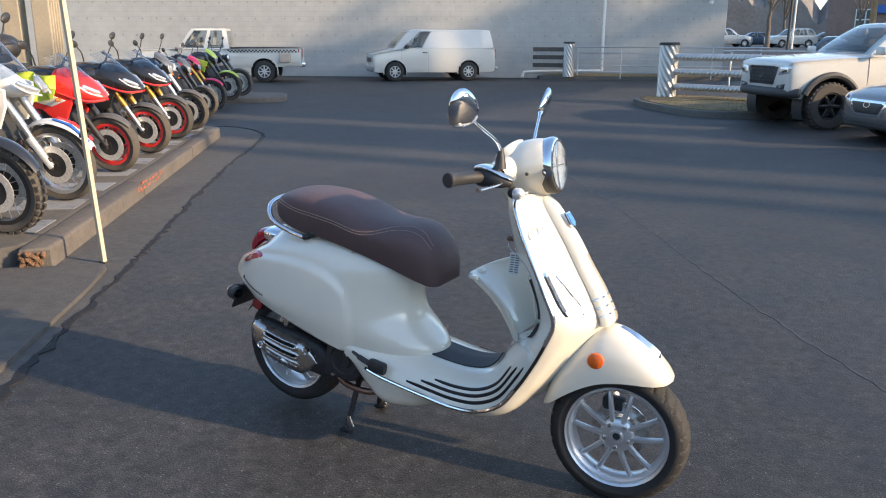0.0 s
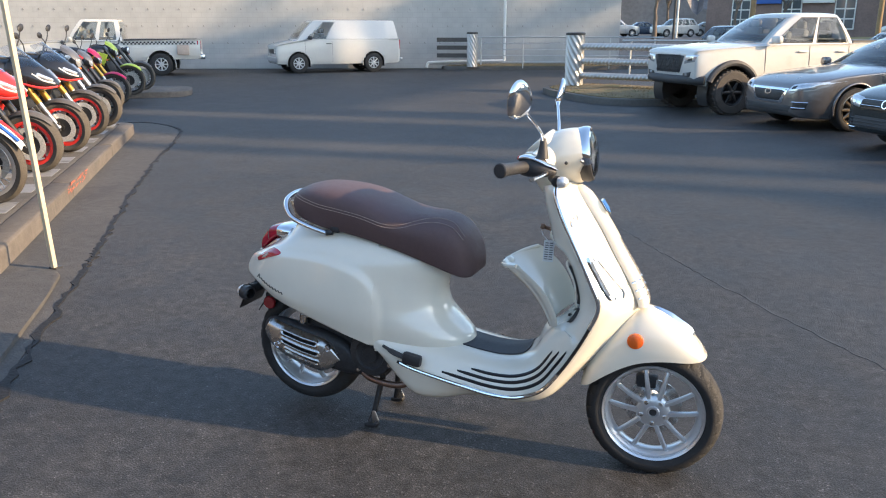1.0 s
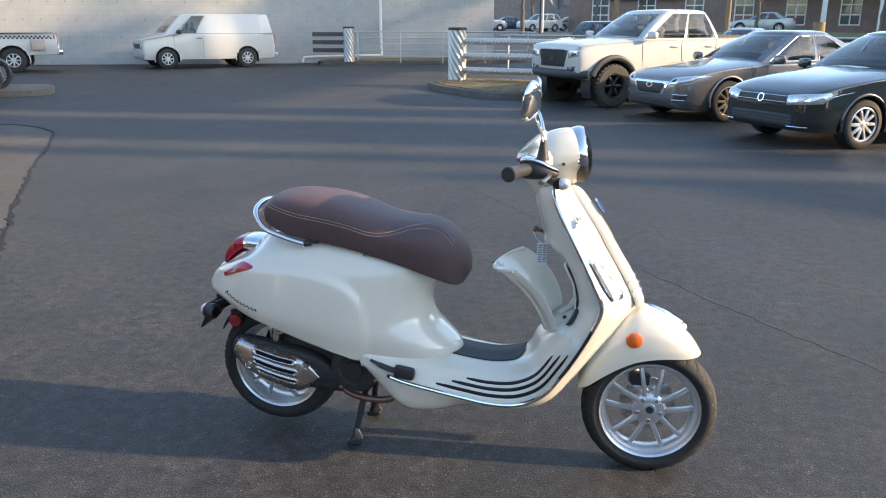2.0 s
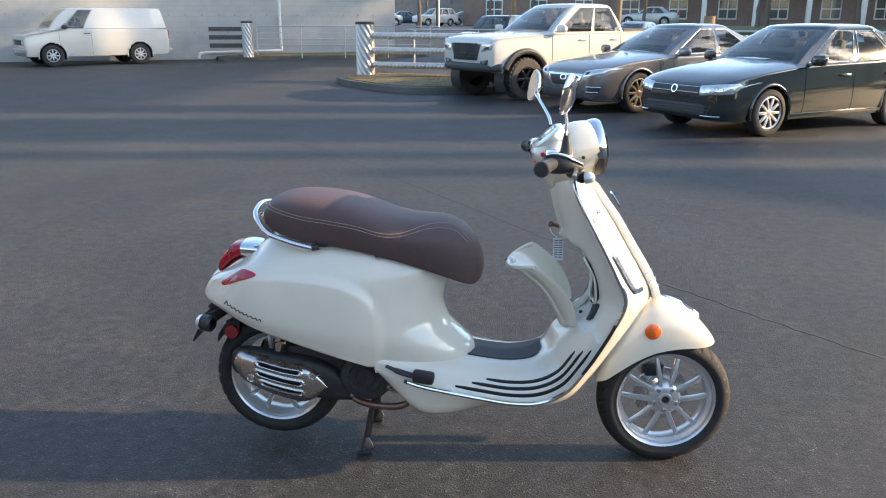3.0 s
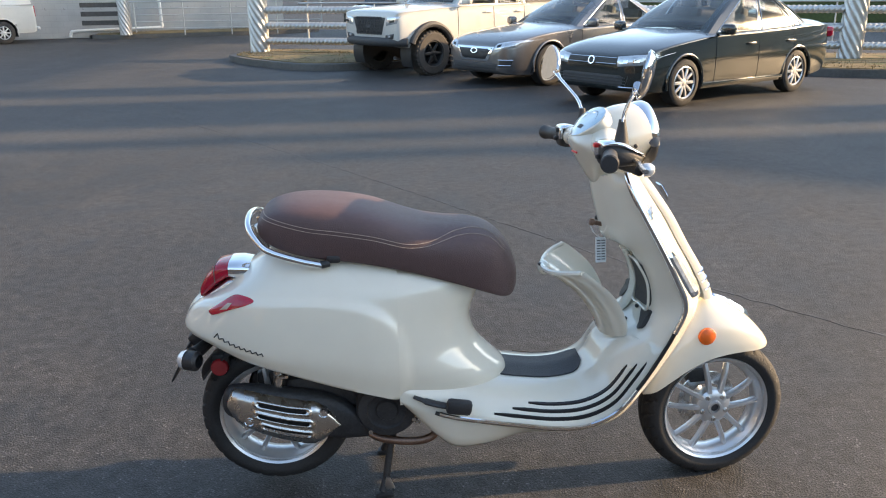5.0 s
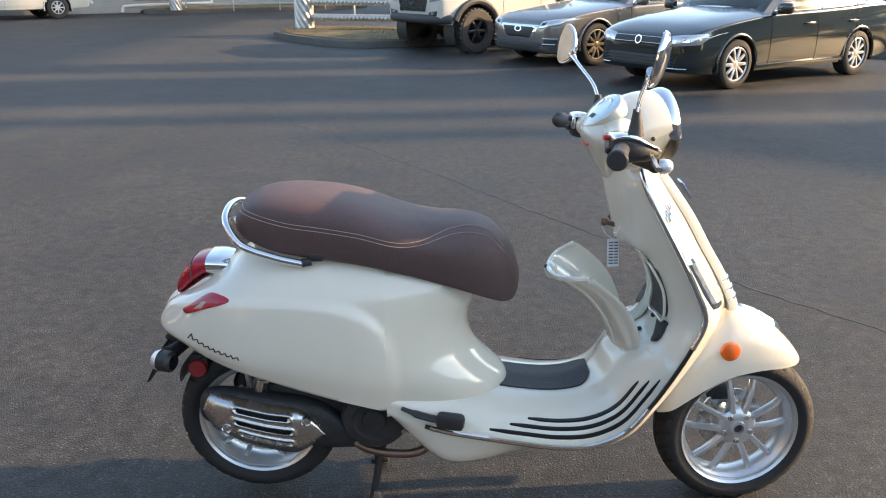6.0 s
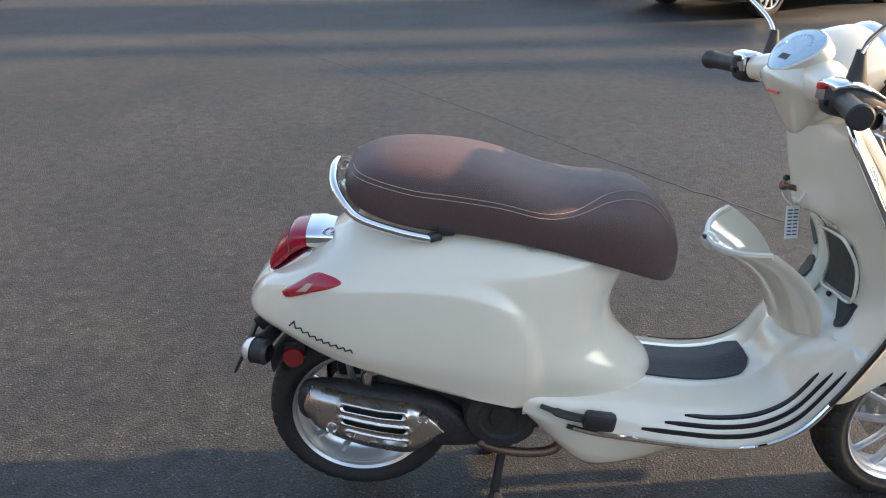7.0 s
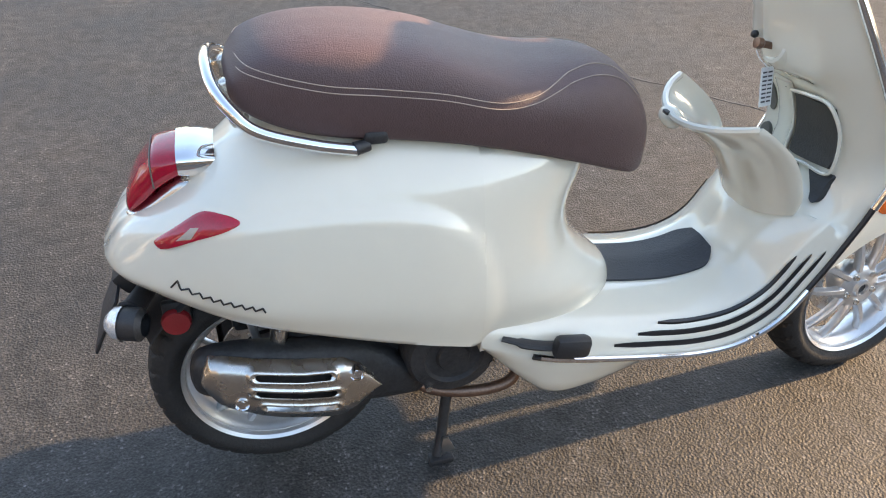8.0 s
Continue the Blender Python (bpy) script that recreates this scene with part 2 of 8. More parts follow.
# ---- the lot ----
def ground_material():
    m = bpy.data.materials.new("asphalt")
    m.use_nodes = True
    nt, nd = m.node_tree, m.node_tree.nodes
    b = nd["Principled BSDF"]
    tc = nd.new("ShaderNodeTexCoord")

    def noise_at(scale, detail=4, rough=0.55, stretch=None):
        n = nd.new("ShaderNodeTexNoise")
        n.inputs["Scale"].default_value, n.inputs["Detail"].default_value, n.inputs["Roughness"].default_value = scale, detail, rough
        if stretch:
            mp = nd.new("ShaderNodeMapping")
            mp.inputs["Scale"].default_value, mp.inputs["Rotation"].default_value = stretch[0], (0, 0, stretch[1])
            nt.links.new(tc.outputs["Object"], mp.inputs["Vector"])
            nt.links.new(mp.outputs[0], n.inputs["Vector"])
        else:
            nt.links.new(tc.outputs["Object"], n.inputs["Vector"])
        return n

    big, mid, grain = noise_at(0.35, 5), noise_at(2.2, 6, 0.65), noise_at(150, 3, 0.75)
    worn = noise_at(0.6, 4, 0.6, ((1, 0.25, 1), radians(20)))
    vor = nd.new("ShaderNodeTexVoronoi")
    vor.inputs["Scale"].default_value = 170
    nt.links.new(tc.outputs["Object"], vor.inputs["Vector"])

    def mapped(sock, lo, hi, a, c):
        r = nd.new("ShaderNodeMapRange")
        r.inputs[1].default_value, r.inputs[2].default_value, r.inputs[3].default_value, r.inputs[4].default_value = lo, hi, a, c
        nt.links.new(sock, r.inputs[0])
        return r.outputs[0]

    def times(p, q):
        x = nd.new("ShaderNodeMath")
        x.operation = "MULTIPLY"
        nt.links.new(p, x.inputs[0])
        nt.links.new(q, x.inputs[1])
        return x.outputs[0]

    v = times(mapped(big.outputs[0], 0.3, 0.7, 0.8, 1.22), mapped(mid.outputs[0], 0.3, 0.72, 0.62, 1.36))
    v = times(v, mapped(grain.outputs[0], 0.34, 0.66, 0.15, 1.9))
    mott = noise_at(16, 5, 0.7)
    v = times(v, mapped(mott.outputs[0], 0.34, 0.66, 0.50, 1.50))
    v = times(v, mapped(worn.outputs[0], 0.5, 0.75, 0.95, 1.3))
    bright = nd.new("ShaderNodeMapRange")
    nt.links.new(vor.outputs["Color"], bright.inputs[0])
    bright.inputs[1].default_value, bright.inputs[2].default_value = 0.80, 0.97
    bright.inputs[3].default_value, bright.inputs[4].default_value = 1.0, 3.6
    v = times(v, bright.outputs[0])
    hs = nd.new("ShaderNodeHueSaturation")
    hs.inputs["Color"].default_value = (0.0296, 0.0290, 0.0290, 1)
    nt.links.new(v, hs.inputs["Value"])
    nt.links.new(hs.outputs[0], b.inputs["Base Color"])
    b.inputs["Specular IOR Level"].default_value = 0.52
    b.inputs["Diffuse Roughness"].default_value = 0.4
    nt.links.new(mapped(mid.outputs[0], 0.3, 0.7, 0.58, 0.74), b.inputs["Roughness"])
    bp = nd.new("ShaderNodeBump")
    bp.inputs["Strength"].default_value, bp.inputs["Distance"].default_value = 0.75, 0.003
    add = nd.new("ShaderNodeMath")
    add.operation = "ADD"
    nt.links.new(grain.outputs[0], add.inputs[0])
    nt.links.new(vor.outputs["Distance"], add.inputs[1])
    nt.links.new(add.outputs[0], bp.inputs["Height"])
    nt.links.new(bp.outputs[0], b.inputs["Normal"])
    return m


M["asphalt"] = ground_material()
M["concrete"] = material("concrete", (0.115, 0.10, 0.086), 0.85, vary=0.25, scale=2.5, bump=0.5, bump_scale=70, spots=(1.3, 0.58, (0.085, 0.08, 0.075)))
M["gutter"] = material("weathered_gutter_concrete", (0.078, 0.073, 0.068), 0.88, vary=0.28, scale=1.8, bump=0.5, bump_scale=80, spots=(2.0, 0.6, (0.055, 0.052, 0.05)))
M["tar"] = material("tar_joint", (0.010, 0.010, 0.011), 0.75, vary=0.3, scale=9, bump=0.5, bump_scale=60)
def block_material():
    m = material("painted_block", (0.40, 0.395, 0.38), 0.75, vary=0.1, scale=0.35)
    nt, nd = m.node_tree, m.node_tree.nodes
    b = nd["Principled BSDF"]
    br, tc, mp, bp = nd.new("ShaderNodeTexBrick"), nd.new("ShaderNodeTexCoord"), nd.new("ShaderNodeMapping"), nd.new("ShaderNodeBump")
    mp.inputs["Rotation"].default_value = (radians(90), 0, 0)
    br.inputs["Scale"].default_value, br.inputs["Mortar Size"].default_value = 1.0, 0.006
    br.inputs["Brick Width"].default_value, br.inputs["Row Height"].default_value = 0.4, 0.2
    br.inputs["Color1"].default_value, br.inputs["Color2"].default_value, br.inputs["Mortar"].default_value = (1, 1, 1, 1), (0.96, 0.96, 0.96, 1), (0.86, 0.86, 0.86, 1)
    nt.links.new(tc.outputs["Object"], mp.inputs["Vector"])
    nt.links.new(mp.outputs[0], br.inputs["Vector"])
    src = b.inputs["Base Color"].links[0].from_socket
    mx = nd.new("ShaderNodeMix")
    mx.data_type, mx.blend_type = "RGBA", "MULTIPLY"
    mx.inputs[0].default_value = 1.0
    nt.links.new(src, mx.inputs[6])
    nt.links.new(br.outputs["Color"], mx.inputs[7])
    nt.links.new(mx.outputs[2], b.inputs["Base Color"])
    bp.inputs["Strength"].default_value, bp.inputs["Distance"].default_value = 0.25, 0.006
    bp.invert = True
    nt.links.new(br.outputs["Fac"], bp.inputs["Height"])
    nt.links.new(bp.outputs[0], b.inputs["Normal"])
    return m


M["crack"] = material("crack_shadow", (0.050, 0.049, 0.049), 0.6, vary=0.6, scale=7)
M["block"] = block_material()
M["drygrass"] = material("dry_grass", (0.17, 0.125, 0.06), 0.95, vary=0.35, scale=3, bump=0.9, bump_scale=35, spots=(1.6, 0.55, (0.07, 0.085, 0.03)))
M["lawn"] = material("lawn", (0.07, 0.085, 0.03), 0.95, vary=0.35, scale=0.8, bump=0.8, bump_scale=25, spots=(0.4, 0.55, (0.12, 0.10, 0.05)))
M["galv"] = material("galvanised_steel", (0.50, 0.50, 0.49), 0.45, 0.7, vary=0.12, scale=6, rough_vary=0.3)
M["whitepaint"] = material("white_painted_metal", (0.74, 0.73, 0.69), 0.5, vary=0.05, scale=4, bump=0.1)
M["roadpaint"] = material("worn_white_paint", (0.24, 0.245, 0.25), 0.75, vary=0.15, scale=6, spots=(5, 0.56, (0.12, 0.12, 0.12)))
M["redpaint_kerb"] = material("sprayed_red_paint", (0.45, 0.11, 0.06), 0.8, vary=0.3, scale=14)

bm = BM()
bmesh.ops.create_grid(bm, x_segments=160, y_segments=160, size=400)
for v in bm.verts:
    v.co.z = 0.9 * sstep(42, 64, math.hypot(v.co.x, v.co.y))
tagged(part("ground", bm, M["asphalt"]), "worn dark grey asphalt parking lot with pale aggregate", "ground", kind="structure")


def strip(name, pts, widths, z, mat, label, cat, seed=1, jitter=0.0):
    """A thin ribbon along the ground."""
    rnd = random.Random(seed)
    b = BM()
    pts = smooth_line(pts, 26)
    rows = []
    for i, (p, s, u) in enumerate(frames_along(pts)):
        w = widths * (1 + jitter * rnd.uniform(-1, 1))
        o = s * (jitter * widths * rnd.uniform(-0.8, 0.8))
        rows.append((b.verts.new(p + o + s * w / 2 + V(0, 0, z)), b.verts.new(p + o - s * w / 2 + V(0, 0, z)),
                     b.verts.new(p + o - s * w / 2 - V(0, 0, 0.02)), b.verts.new(p + o + s * w / 2 - V(0, 0, 0.02))))
    for a, c in zip(rows, rows[1:]):
        for i in range(4):
            b.faces.new((a[i], a[(i + 1) % 4], c[(i + 1) % 4], c[i]))
    return tagged(part(name, b, mat, smooth=False), label, cat, kind="structure")


def slab(name, poly, h, mat, label, cat, bevel=0.03):
    b = BM()
    plate(b, poly, h + 0.2, Matrix.Translation((0, 0, -0.2)), bevel)
    return tagged(part(name, b, mat, sharp=0.9), label, cat, kind="structure")


def along(p, d, s, n=0.0):
    """A point s metres along direction d (degrees) from p and n to its left."""
    a = radians(d)
    return (p[0] + s * math.cos(a) - n * math.sin(a), p[1] + s * math.sin(a) + n * math.cos(a))


# raised pad for the motorcycles, with its kerb; joint in the gutter in front of it
KD = 126.5
K0 = (-2.80, 0.72)
PAD_H = 0.15


def rounded(poly, r, n=5):
    out = []
    k = len(poly)
    for i in range(k):
        p, a, c = Vector(poly[i]), Vector(poly[i - 1]), Vector(poly[(i + 1) % k])
        u, w = (a - p).normalized() * r, (c - p).normalized() * r
        for j in range(n + 1):
            t = j / n
            q = (p + u) * (1 - t) ** 2 + p * (2 * t * (1 - t)) + (p + w) * t * t
            out.append((q.x, q.y))
    return out


pad = [along(K0, KD, 0), along(K0, KD, 7.75), along(K0, KD, 7.75, 9), along(K0, KD, 0, 9)]
slab("pavement", rounded([along(K0, KD, 0.0, 0.2), along(K0, KD, 7.55, 0.2), along(K0, KD, 7.55, 9), along(K0, KD, 0, 9)], 0.3), PAD_H - 0.006, M["gutter"], "dark raised concrete display pad", "pavement", 0.01)
# kerb stones
for k in range(3):
    s0, s1 = (0.0, 2.55, 5.1)[k], (2.53, 5.08, 7.7)[k]
    b = BM()
    outer = [along(K0, KD, s0), along(K0, KD, s1), along(K0, KD, s1, 0.2), along(K0, KD, s0, 0.2)]
    if k == 2:
        outer = [along(K0, KD, s0), *[along(K0, KD, s1 - 0.35 + 0.35 * math.sin(radians(a)), 0.35 - 0.35 * math.cos(radians(a))) for a in range(0, 91, 15)],
                 along(K0, KD, s1, 3.0), along(K0, KD, s1 - 0.2, 3.0),
                 *[along(K0, KD, s1 - 0.35 + 0.15 * math.sin(radians(a)), 0.35 - 0.15 * math.cos(radians(a))) for a in range(90, -1, -15)], along(K0, KD, s0, 0.2)]
    plate(b, outer, PAD_H + 0.2, Matrix.Translation((0, 0, -0.2)), 0.025)
    tagged(part("kerb", b, M["concrete"], sharp=0.9), "weathered rounded concrete kerb of the display pad", "kerb", "kerb stones", "structure")
# broken end of the kerb with rusty exposed aggregate
M["rubble"] = material("rusty_aggregate", (0.16, 0.09, 0.05), 0.9, vary=0.5, scale=22, bump=1.0, bump_scale=60)
rnd = random.Random(12)
b = BM()
for k in range(60):
    p = along(K0, KD, rnd.uniform(-0.05, 0.0), rnd.uniform(0.03, 0.19))
    bmesh.ops.create_icosphere(b, subdivisions=1, radius=rnd.uniform(0.012, 0.024), matrix=Matrix.Translation((*p, rnd.uniform(0.02, 0.115))))
tagged(part("kerb_rubble", b, M["rubble"], smooth=False), "broken rusty-brown aggregate at the kerb's end", "rubble", kind="stuff")
# painted bays on the pad
for k in range(9):
    b = BM()
    s = 0.45 + k * 0.82
    plate(b, [along(K0, KD, s, 0.25), along(K0, KD, s + 0.42, 0.25), along(K0, KD, s + 0.42, 1.1), along(K0, KD, s, 1.1)], 0.004, Matrix.Translation((0, 0, PAD_H - 0.004)))
    tagged(part("painted_square", b, M["roadpaint"], smooth=False), "worn white painted square on the pad", "marking", "painted squares", "structure")
# orange-red spray on the kerb
b = BM()
rnd = random.Random(5)
for k in range(34):
    s = rnd.uniform(2.3, 3.25)
    z = rnd.uniform(0.06, 0.135)
    p = along(K0, KD, s, -0.004)
    q = along(K0, KD, s + rnd.uniform(0.03, 0.09), -0.004)
    dz = rnd.uniform(0.01, 0.025)
    b.faces.new([b.verts.new((*p, z)), b.verts.new((*q, z + 0.01)), b.verts.new((*q, z + dz)), b.verts.new((*p, z + dz))])
tagged(part("spray_mark", b, M["redpaint_kerb"], smooth=False), "faded orange spray paint on the kerb", "marking", kind="structure")

gut = [along(K0, KD, -3.2, -0.435), along(K0, KD, -2, -0.455), along(K0, KD, 0, -0.485), along(K0, KD, 0.7, -0.495), along(K0, KD, 2.75, -0.485), along(K0, KD, 5, -0.545), along(K0, KD, 5.8, -0.605), along(K0, KD, 7.4, -0.64), along(K0, KD, 8.05, -0.5), along(K0, KD, 8.5, -0.27), along(K0, KD, 8.85, 0.07), along(K0, KD, 8.85, 1.5), along(K0, KD, 7.0, 0.6), along(K0, KD, -3.2, 0.6)]
slab("gutter", gut, 0.004, M["gutter"], "dark weathered concrete gutter apron", "pavement", 0.0)
strip("tar_joint", [(*along(K0, KD, -3.2, -0.45), 0), (*along(K0, KD, -2, -0.47), 0), (*along(K0, KD, 0, -0.5), 0), (*along(K0, KD, 0.7, -0.51), 0), (*along(K0, KD, 2.75, -0.5), 0), (*along(K0, KD, 5, -0.56), 0), (*along(K0, KD, 5.8, -0.62), 0), (*along(K0, KD, 7.4, -0.66), 0), (*along(K0, KD, 8.1, -0.52), 0), (*along(K0, KD, 8.6, -0.28), 0), (*along(K0, KD, 8.95, 0.05), 0), (*along(K0, KD, 8.92, 0.4), 0)], 0.032, 0.007, M["tar"], "crumbling tar joint along the gutter", "joint", 3, 0.8)
ramp = [along(K0, KD, -0.05, 0.1), along(K0, KD, 0.02, -0.38), along(K0, KD, -0.6, -0.40), along(K0, KD, -3.0, -0.36), along(K0, KD, -3.0, 3), along(K0, KD, -0.1, 3)]
slab("ramp", rounded(ramp, 0.15), 0.03, M["gutter"], "low concrete ramp beside the display pad", "pavement", 0.02)
# second pad further on
I0 = (-10.95, 12.4)
slab("kerb_island", rounded([along(I0, 218, -0.1, 0.0), along(I0, 218, -0.1, -2.2), along(I0, 218, 5, -2.2), along(I0, 218, 5, 0.0)], 0.8), 0.13, M["concrete"], "concrete kerb island with rounded end", "kerb", 0.025)

# crack across the open asphalt
strip("crack", [(-2.6, 8.2, 0), (-1.97, 7.18, 0), (-0.75, 5.5, 0), (0.1, 4.3, 0), (0.66, 3.47, 0), (1.28, 2.52, 0), (2.2, 1.3, 0), (3.2, 0.2, 0)], 0.004, 0.0015, M["crack"], "thin dark crack in the asphalt", "crack", 8, 3.2)

# ---- painted block wall ----
W0, WD, WH = (-20.6, 23.4), 24.0, 6.4
wall_at = Matrix.Translation((*W0, 0)) @ Matrix.Rotation(radians(WD), 4, "Z")
w = thing("wall_north", "pale grey painted concrete block wall of a long building", "wall", kind="structure", at=wall_at)
b = BM()
box(b, (-2.0, 4.1, WH / 2), (40.1, 8.0, WH), 0.02)
part("masonry_core", b, M["block"], w, smooth=False)
# small metal ties in rows on the wall
M["tie"] = material("rusty_wall_tie", (0.22, 0.21, 0.20), 0.7)
tie = None
for row in range(5):
    for k in range(46):
        x = 17.4 - k * 0.61 - (0.3 if row % 2 else 0)
        if tie is None:
            b = BM()
            box(b, (0, 0, 0), (0.016, 0.02, 0.07))
            box(b, (0.025, -0.005, -0.028), (0.045, 0.01, 0.016))
            tie = part("wall_tie", b, M["tie"], w, smooth=False)
        else:
            o = new("wall_tie", tie.data)
            o.parent = w
            tie = o
        tie.location = (x, 0.09, 1.02 + row * 0.65)

# drainpipe
d = thing("drainpipe", "white metal downpipe with a long horizontal run along the wall", "pipe", at=wall_at)
b = BM()
tube(b, [(13.3, -0.22, 6.3), (13.3, -0.22, 0.5)], 0.055, 12)
tube(b, smooth_line([(13.3, -0.22, 0.5), (13.3, -0.22, 0.36), (13.15, -0.22, 0.32), (12.0, -0.22, 0.30), (10.4, -0.22, 0.26), (10.2, -0.22, 0.2), (10.15, -0.24, 0.06)], 5), 0.055, 12)
part("downpipe", b, M["whitepaint"], d)
for z in (1.6, 3.4, 5.2):
    b = BM()
    box(b, (13.3, -0.1, z), (0.14, 0.2, 0.04), 0.005)
    part("bracket", b, M["galv"], d)
# camera and lamp on the wall's corner
c = thing("security_camera", "small white dome camera on a bracket on the wall", "camera", at=wall_at)
b = BM()
tube(b, [(17.35, 0.1, 3.08), (17.35, -0.18, 3.05)], 0.03, 8)
part("arm", b, M["whitepaint"], c)
b = BM()
lathe(b, [(0.0, 0.05), (0.07, 0.04), (0.08, -0.02), (0.06, -0.09), (0.0, -0.13)], 16, Matrix.Translation((17.35, -0.2, 2.95)))
part("dome", b, M["whitepaint"], c)

# unseen plain wall added behind the camera; it closes the lot and darkens reflections
b = BM()
box(b, (2.0, -14.0, 1.8), (44.0, 0.4, 3.6), 0.02)
tagged(part("wall_south", b, M["concrete"], smooth=False), "unseen plain wall added behind the open lot to darken reflections", "wall", kind="structure")

# ---- grass islands ----
FA, FB = (-2.92, 17.35), (9.45, 13.5)
FD = math.degrees(math.atan2(FB[1] - FA[1], FB[0] - FA[0]))


def island(poly, name, label):
    slab("kerb_island", rounded(poly, 0.9), 0.14, M["tar_kerb"], "dark stained concrete kerb round " + label, "kerb", 0.03)
    cx, cy = sum(p[0] for p in poly) / len(poly), sum(p[1] for p in poly) / len(poly)
    inner = [(cx + (x - cx) * (1 - 0.18 / math.hypot(x - cx, y - cy)), cy + (y - cy) * (1 - 0.18 / math.hypot(x - cx, y - cy))) for x, y in poly]
    b = BM()
    ring = rounded(inner, 0.8)
    vs = [b.verts.new((x, y, 0.05)) for x, y in ring]
    up = [b.verts.new((x, y, 0.155)) for x, y in ring]
    mid = [b.verts.new((cx + (x - cx) * 0.6, cy + (y - cy) * 0.6, 0.2)) for x, y in ring]
    n = len(ring)
    for i in range(n):
        j = (i + 1) % n
        b.faces.new((vs[i], vs[j], up[j], up[i]))
        b.faces.new((up[i], up[j], mid[j], mid[i]))
    b.faces.new(mid)
    tagged(part(name, b, M["drygrass"]), label, "grass", kind="structure")
    # tufts
    rnd = random.Random(len(poly) + int(cx * 7))
    b = BM()
    for k in range(2600):
        i = rnd.randrange(n)
        t, s = rnd.random(), math.sqrt(rnd.random())
        ex, ey = ring[i][0] + (ring[(i + 1) % n][0] - ring[i][0]) * t, ring[i][1] + (ring[(i + 1) % n][1] - ring[i][1]) * t
        px, py = cx + (ex - cx) * s, cy + (ey - cy) * s
        a, h = rnd.uniform(0, 6.3), rnd.uniform(0.02, 0.07)
        wv = V(math.cos(a), math.sin(a), 0) * 0.012
        base = V(px, py, 0.14 + 0.05 * (1 - s))
        tip = base + V(rnd.uniform(-0.04, 0.04), rnd.uniform(-0.04, 0.04), h)
        b.faces.new([b.verts.new(base - wv), b.verts.new(base + wv), b.verts.new(tip)])
    tagged(part("dry_grass", b, M["drygrass"], smooth=False), "short straw-coloured winter grass", "grass", kind="stuff")


M["tar_kerb"] = material("dark_stained_kerb", (0.10, 0.095, 0.088), 0.85, vary=0.25, scale=3, bump=0.4, bump_scale=60)
island([(-3.75, 17.2), (-3.2, 15.9), (-1.5, 13.85), (0.9, 14.6), (3.2, 16.2), (2.5, 17.3), (-3.0, 18.6)], "grass_verge", "dry winter grass at the end of the parking row")
island([(7.6, 12.1), (8.6, 11.5), (22, 8.0), (24, 12.0), (9.0, 15.6), (7.4, 13.2)], "grass_verge", "dry grass strip beside the parking row")
island([(-10.6, 26.75), (-4.0, 29.4), (-2.5, 31.5), (-3.6, 32.2), (-10.4, 28.1)], "grass_verge", "narrow grass strip at the foot of the block wall")


# ---- fence of spiral steel pipe ----
def spiral_pipe(b, p, q, r, pitch, depth, seg=16, step=0.045, starts=1):
    p, q = Vector(p), Vector(q)
    L = (q - p).length
    n = int(L / step)
    rings = []
    fr = frames_along([p + (q - p) * (i / n) for i in range(n + 1)])
    for i, (c, s, u) in enumerate(fr):
        ring = []
        for k in range(seg):
            a = 2 * math.pi * k / seg
            ph = L * i / n / pitch * 2 * math.pi - a * starts
            rr = r + depth * math.sin(ph)
            ring.append(c + s * (rr * math.cos(a)) + u * (rr * math.sin(a)))
        rings.append(ring)
    loft(b, rings)


def spiral_post(at, h=1.32, r=0.22):
    t = thing("fence_post", "thick spiral-ribbed galvanised steel pipe post", "post", "spiral fence posts", at=Matrix.Translation((*at, 0.12)))
    b = BM()
    spiral_pipe(b, (0, 0, 0), (0, 0, h), r, 0.22, 0.013, 72, 0.03, 10)
    part("pipe", b, M["galv"], t)
    b = BM()
    lathe(b, [(0, h + 0.02), (r - 0.02, h + 0.02), (r + 0.02, h + 0.005), (r + 0.02, h - 0.05), (r, h - 0.05)], 28)
    part("cap", b, M["plastic"], t, "dark cap")


FL = math.hypot(FB[0] - FA[0], FB[1] - FA[1])
for at in (FA, FB):
    spiral_post(at)
spiral_post(along(FB, FD, 12.0))
POST_A = (-9.25, 27.25)
spiral_post(POST_A, 1.3, 0.2)
for z in (0.42, 0.77, 1.12):
    for s0, s1 in ((0.2, FL - 0.2), (FL + 0.2, FL + 12)):
        b = BM()
        spiral_pipe(b, (*along(FA, FD, s0), z), (*along(FA, FD, s1), z + 0.01), 0.075, 0.10, 0.010, 24, 0.022, 3)
        tagged(part("fence_rail", b, M["galv"]), "horizontal spiral-ribbed galvanised pipe rail between posts", "rail", "spiral fence rails")
for z in (0.45, 0.75, 1.05):
    b = BM()
    box(b, (*along(POST_A, 195, 0.75), z + 0.1), (1.3, 0.05, 0.16), 0.01, Matrix.Rotation(radians(195), 4, "Z"))
    tagged(part("fence_board", b, M["gutter"], smooth=False), "grey weathered timber board beside the post", "board", "fence boards")

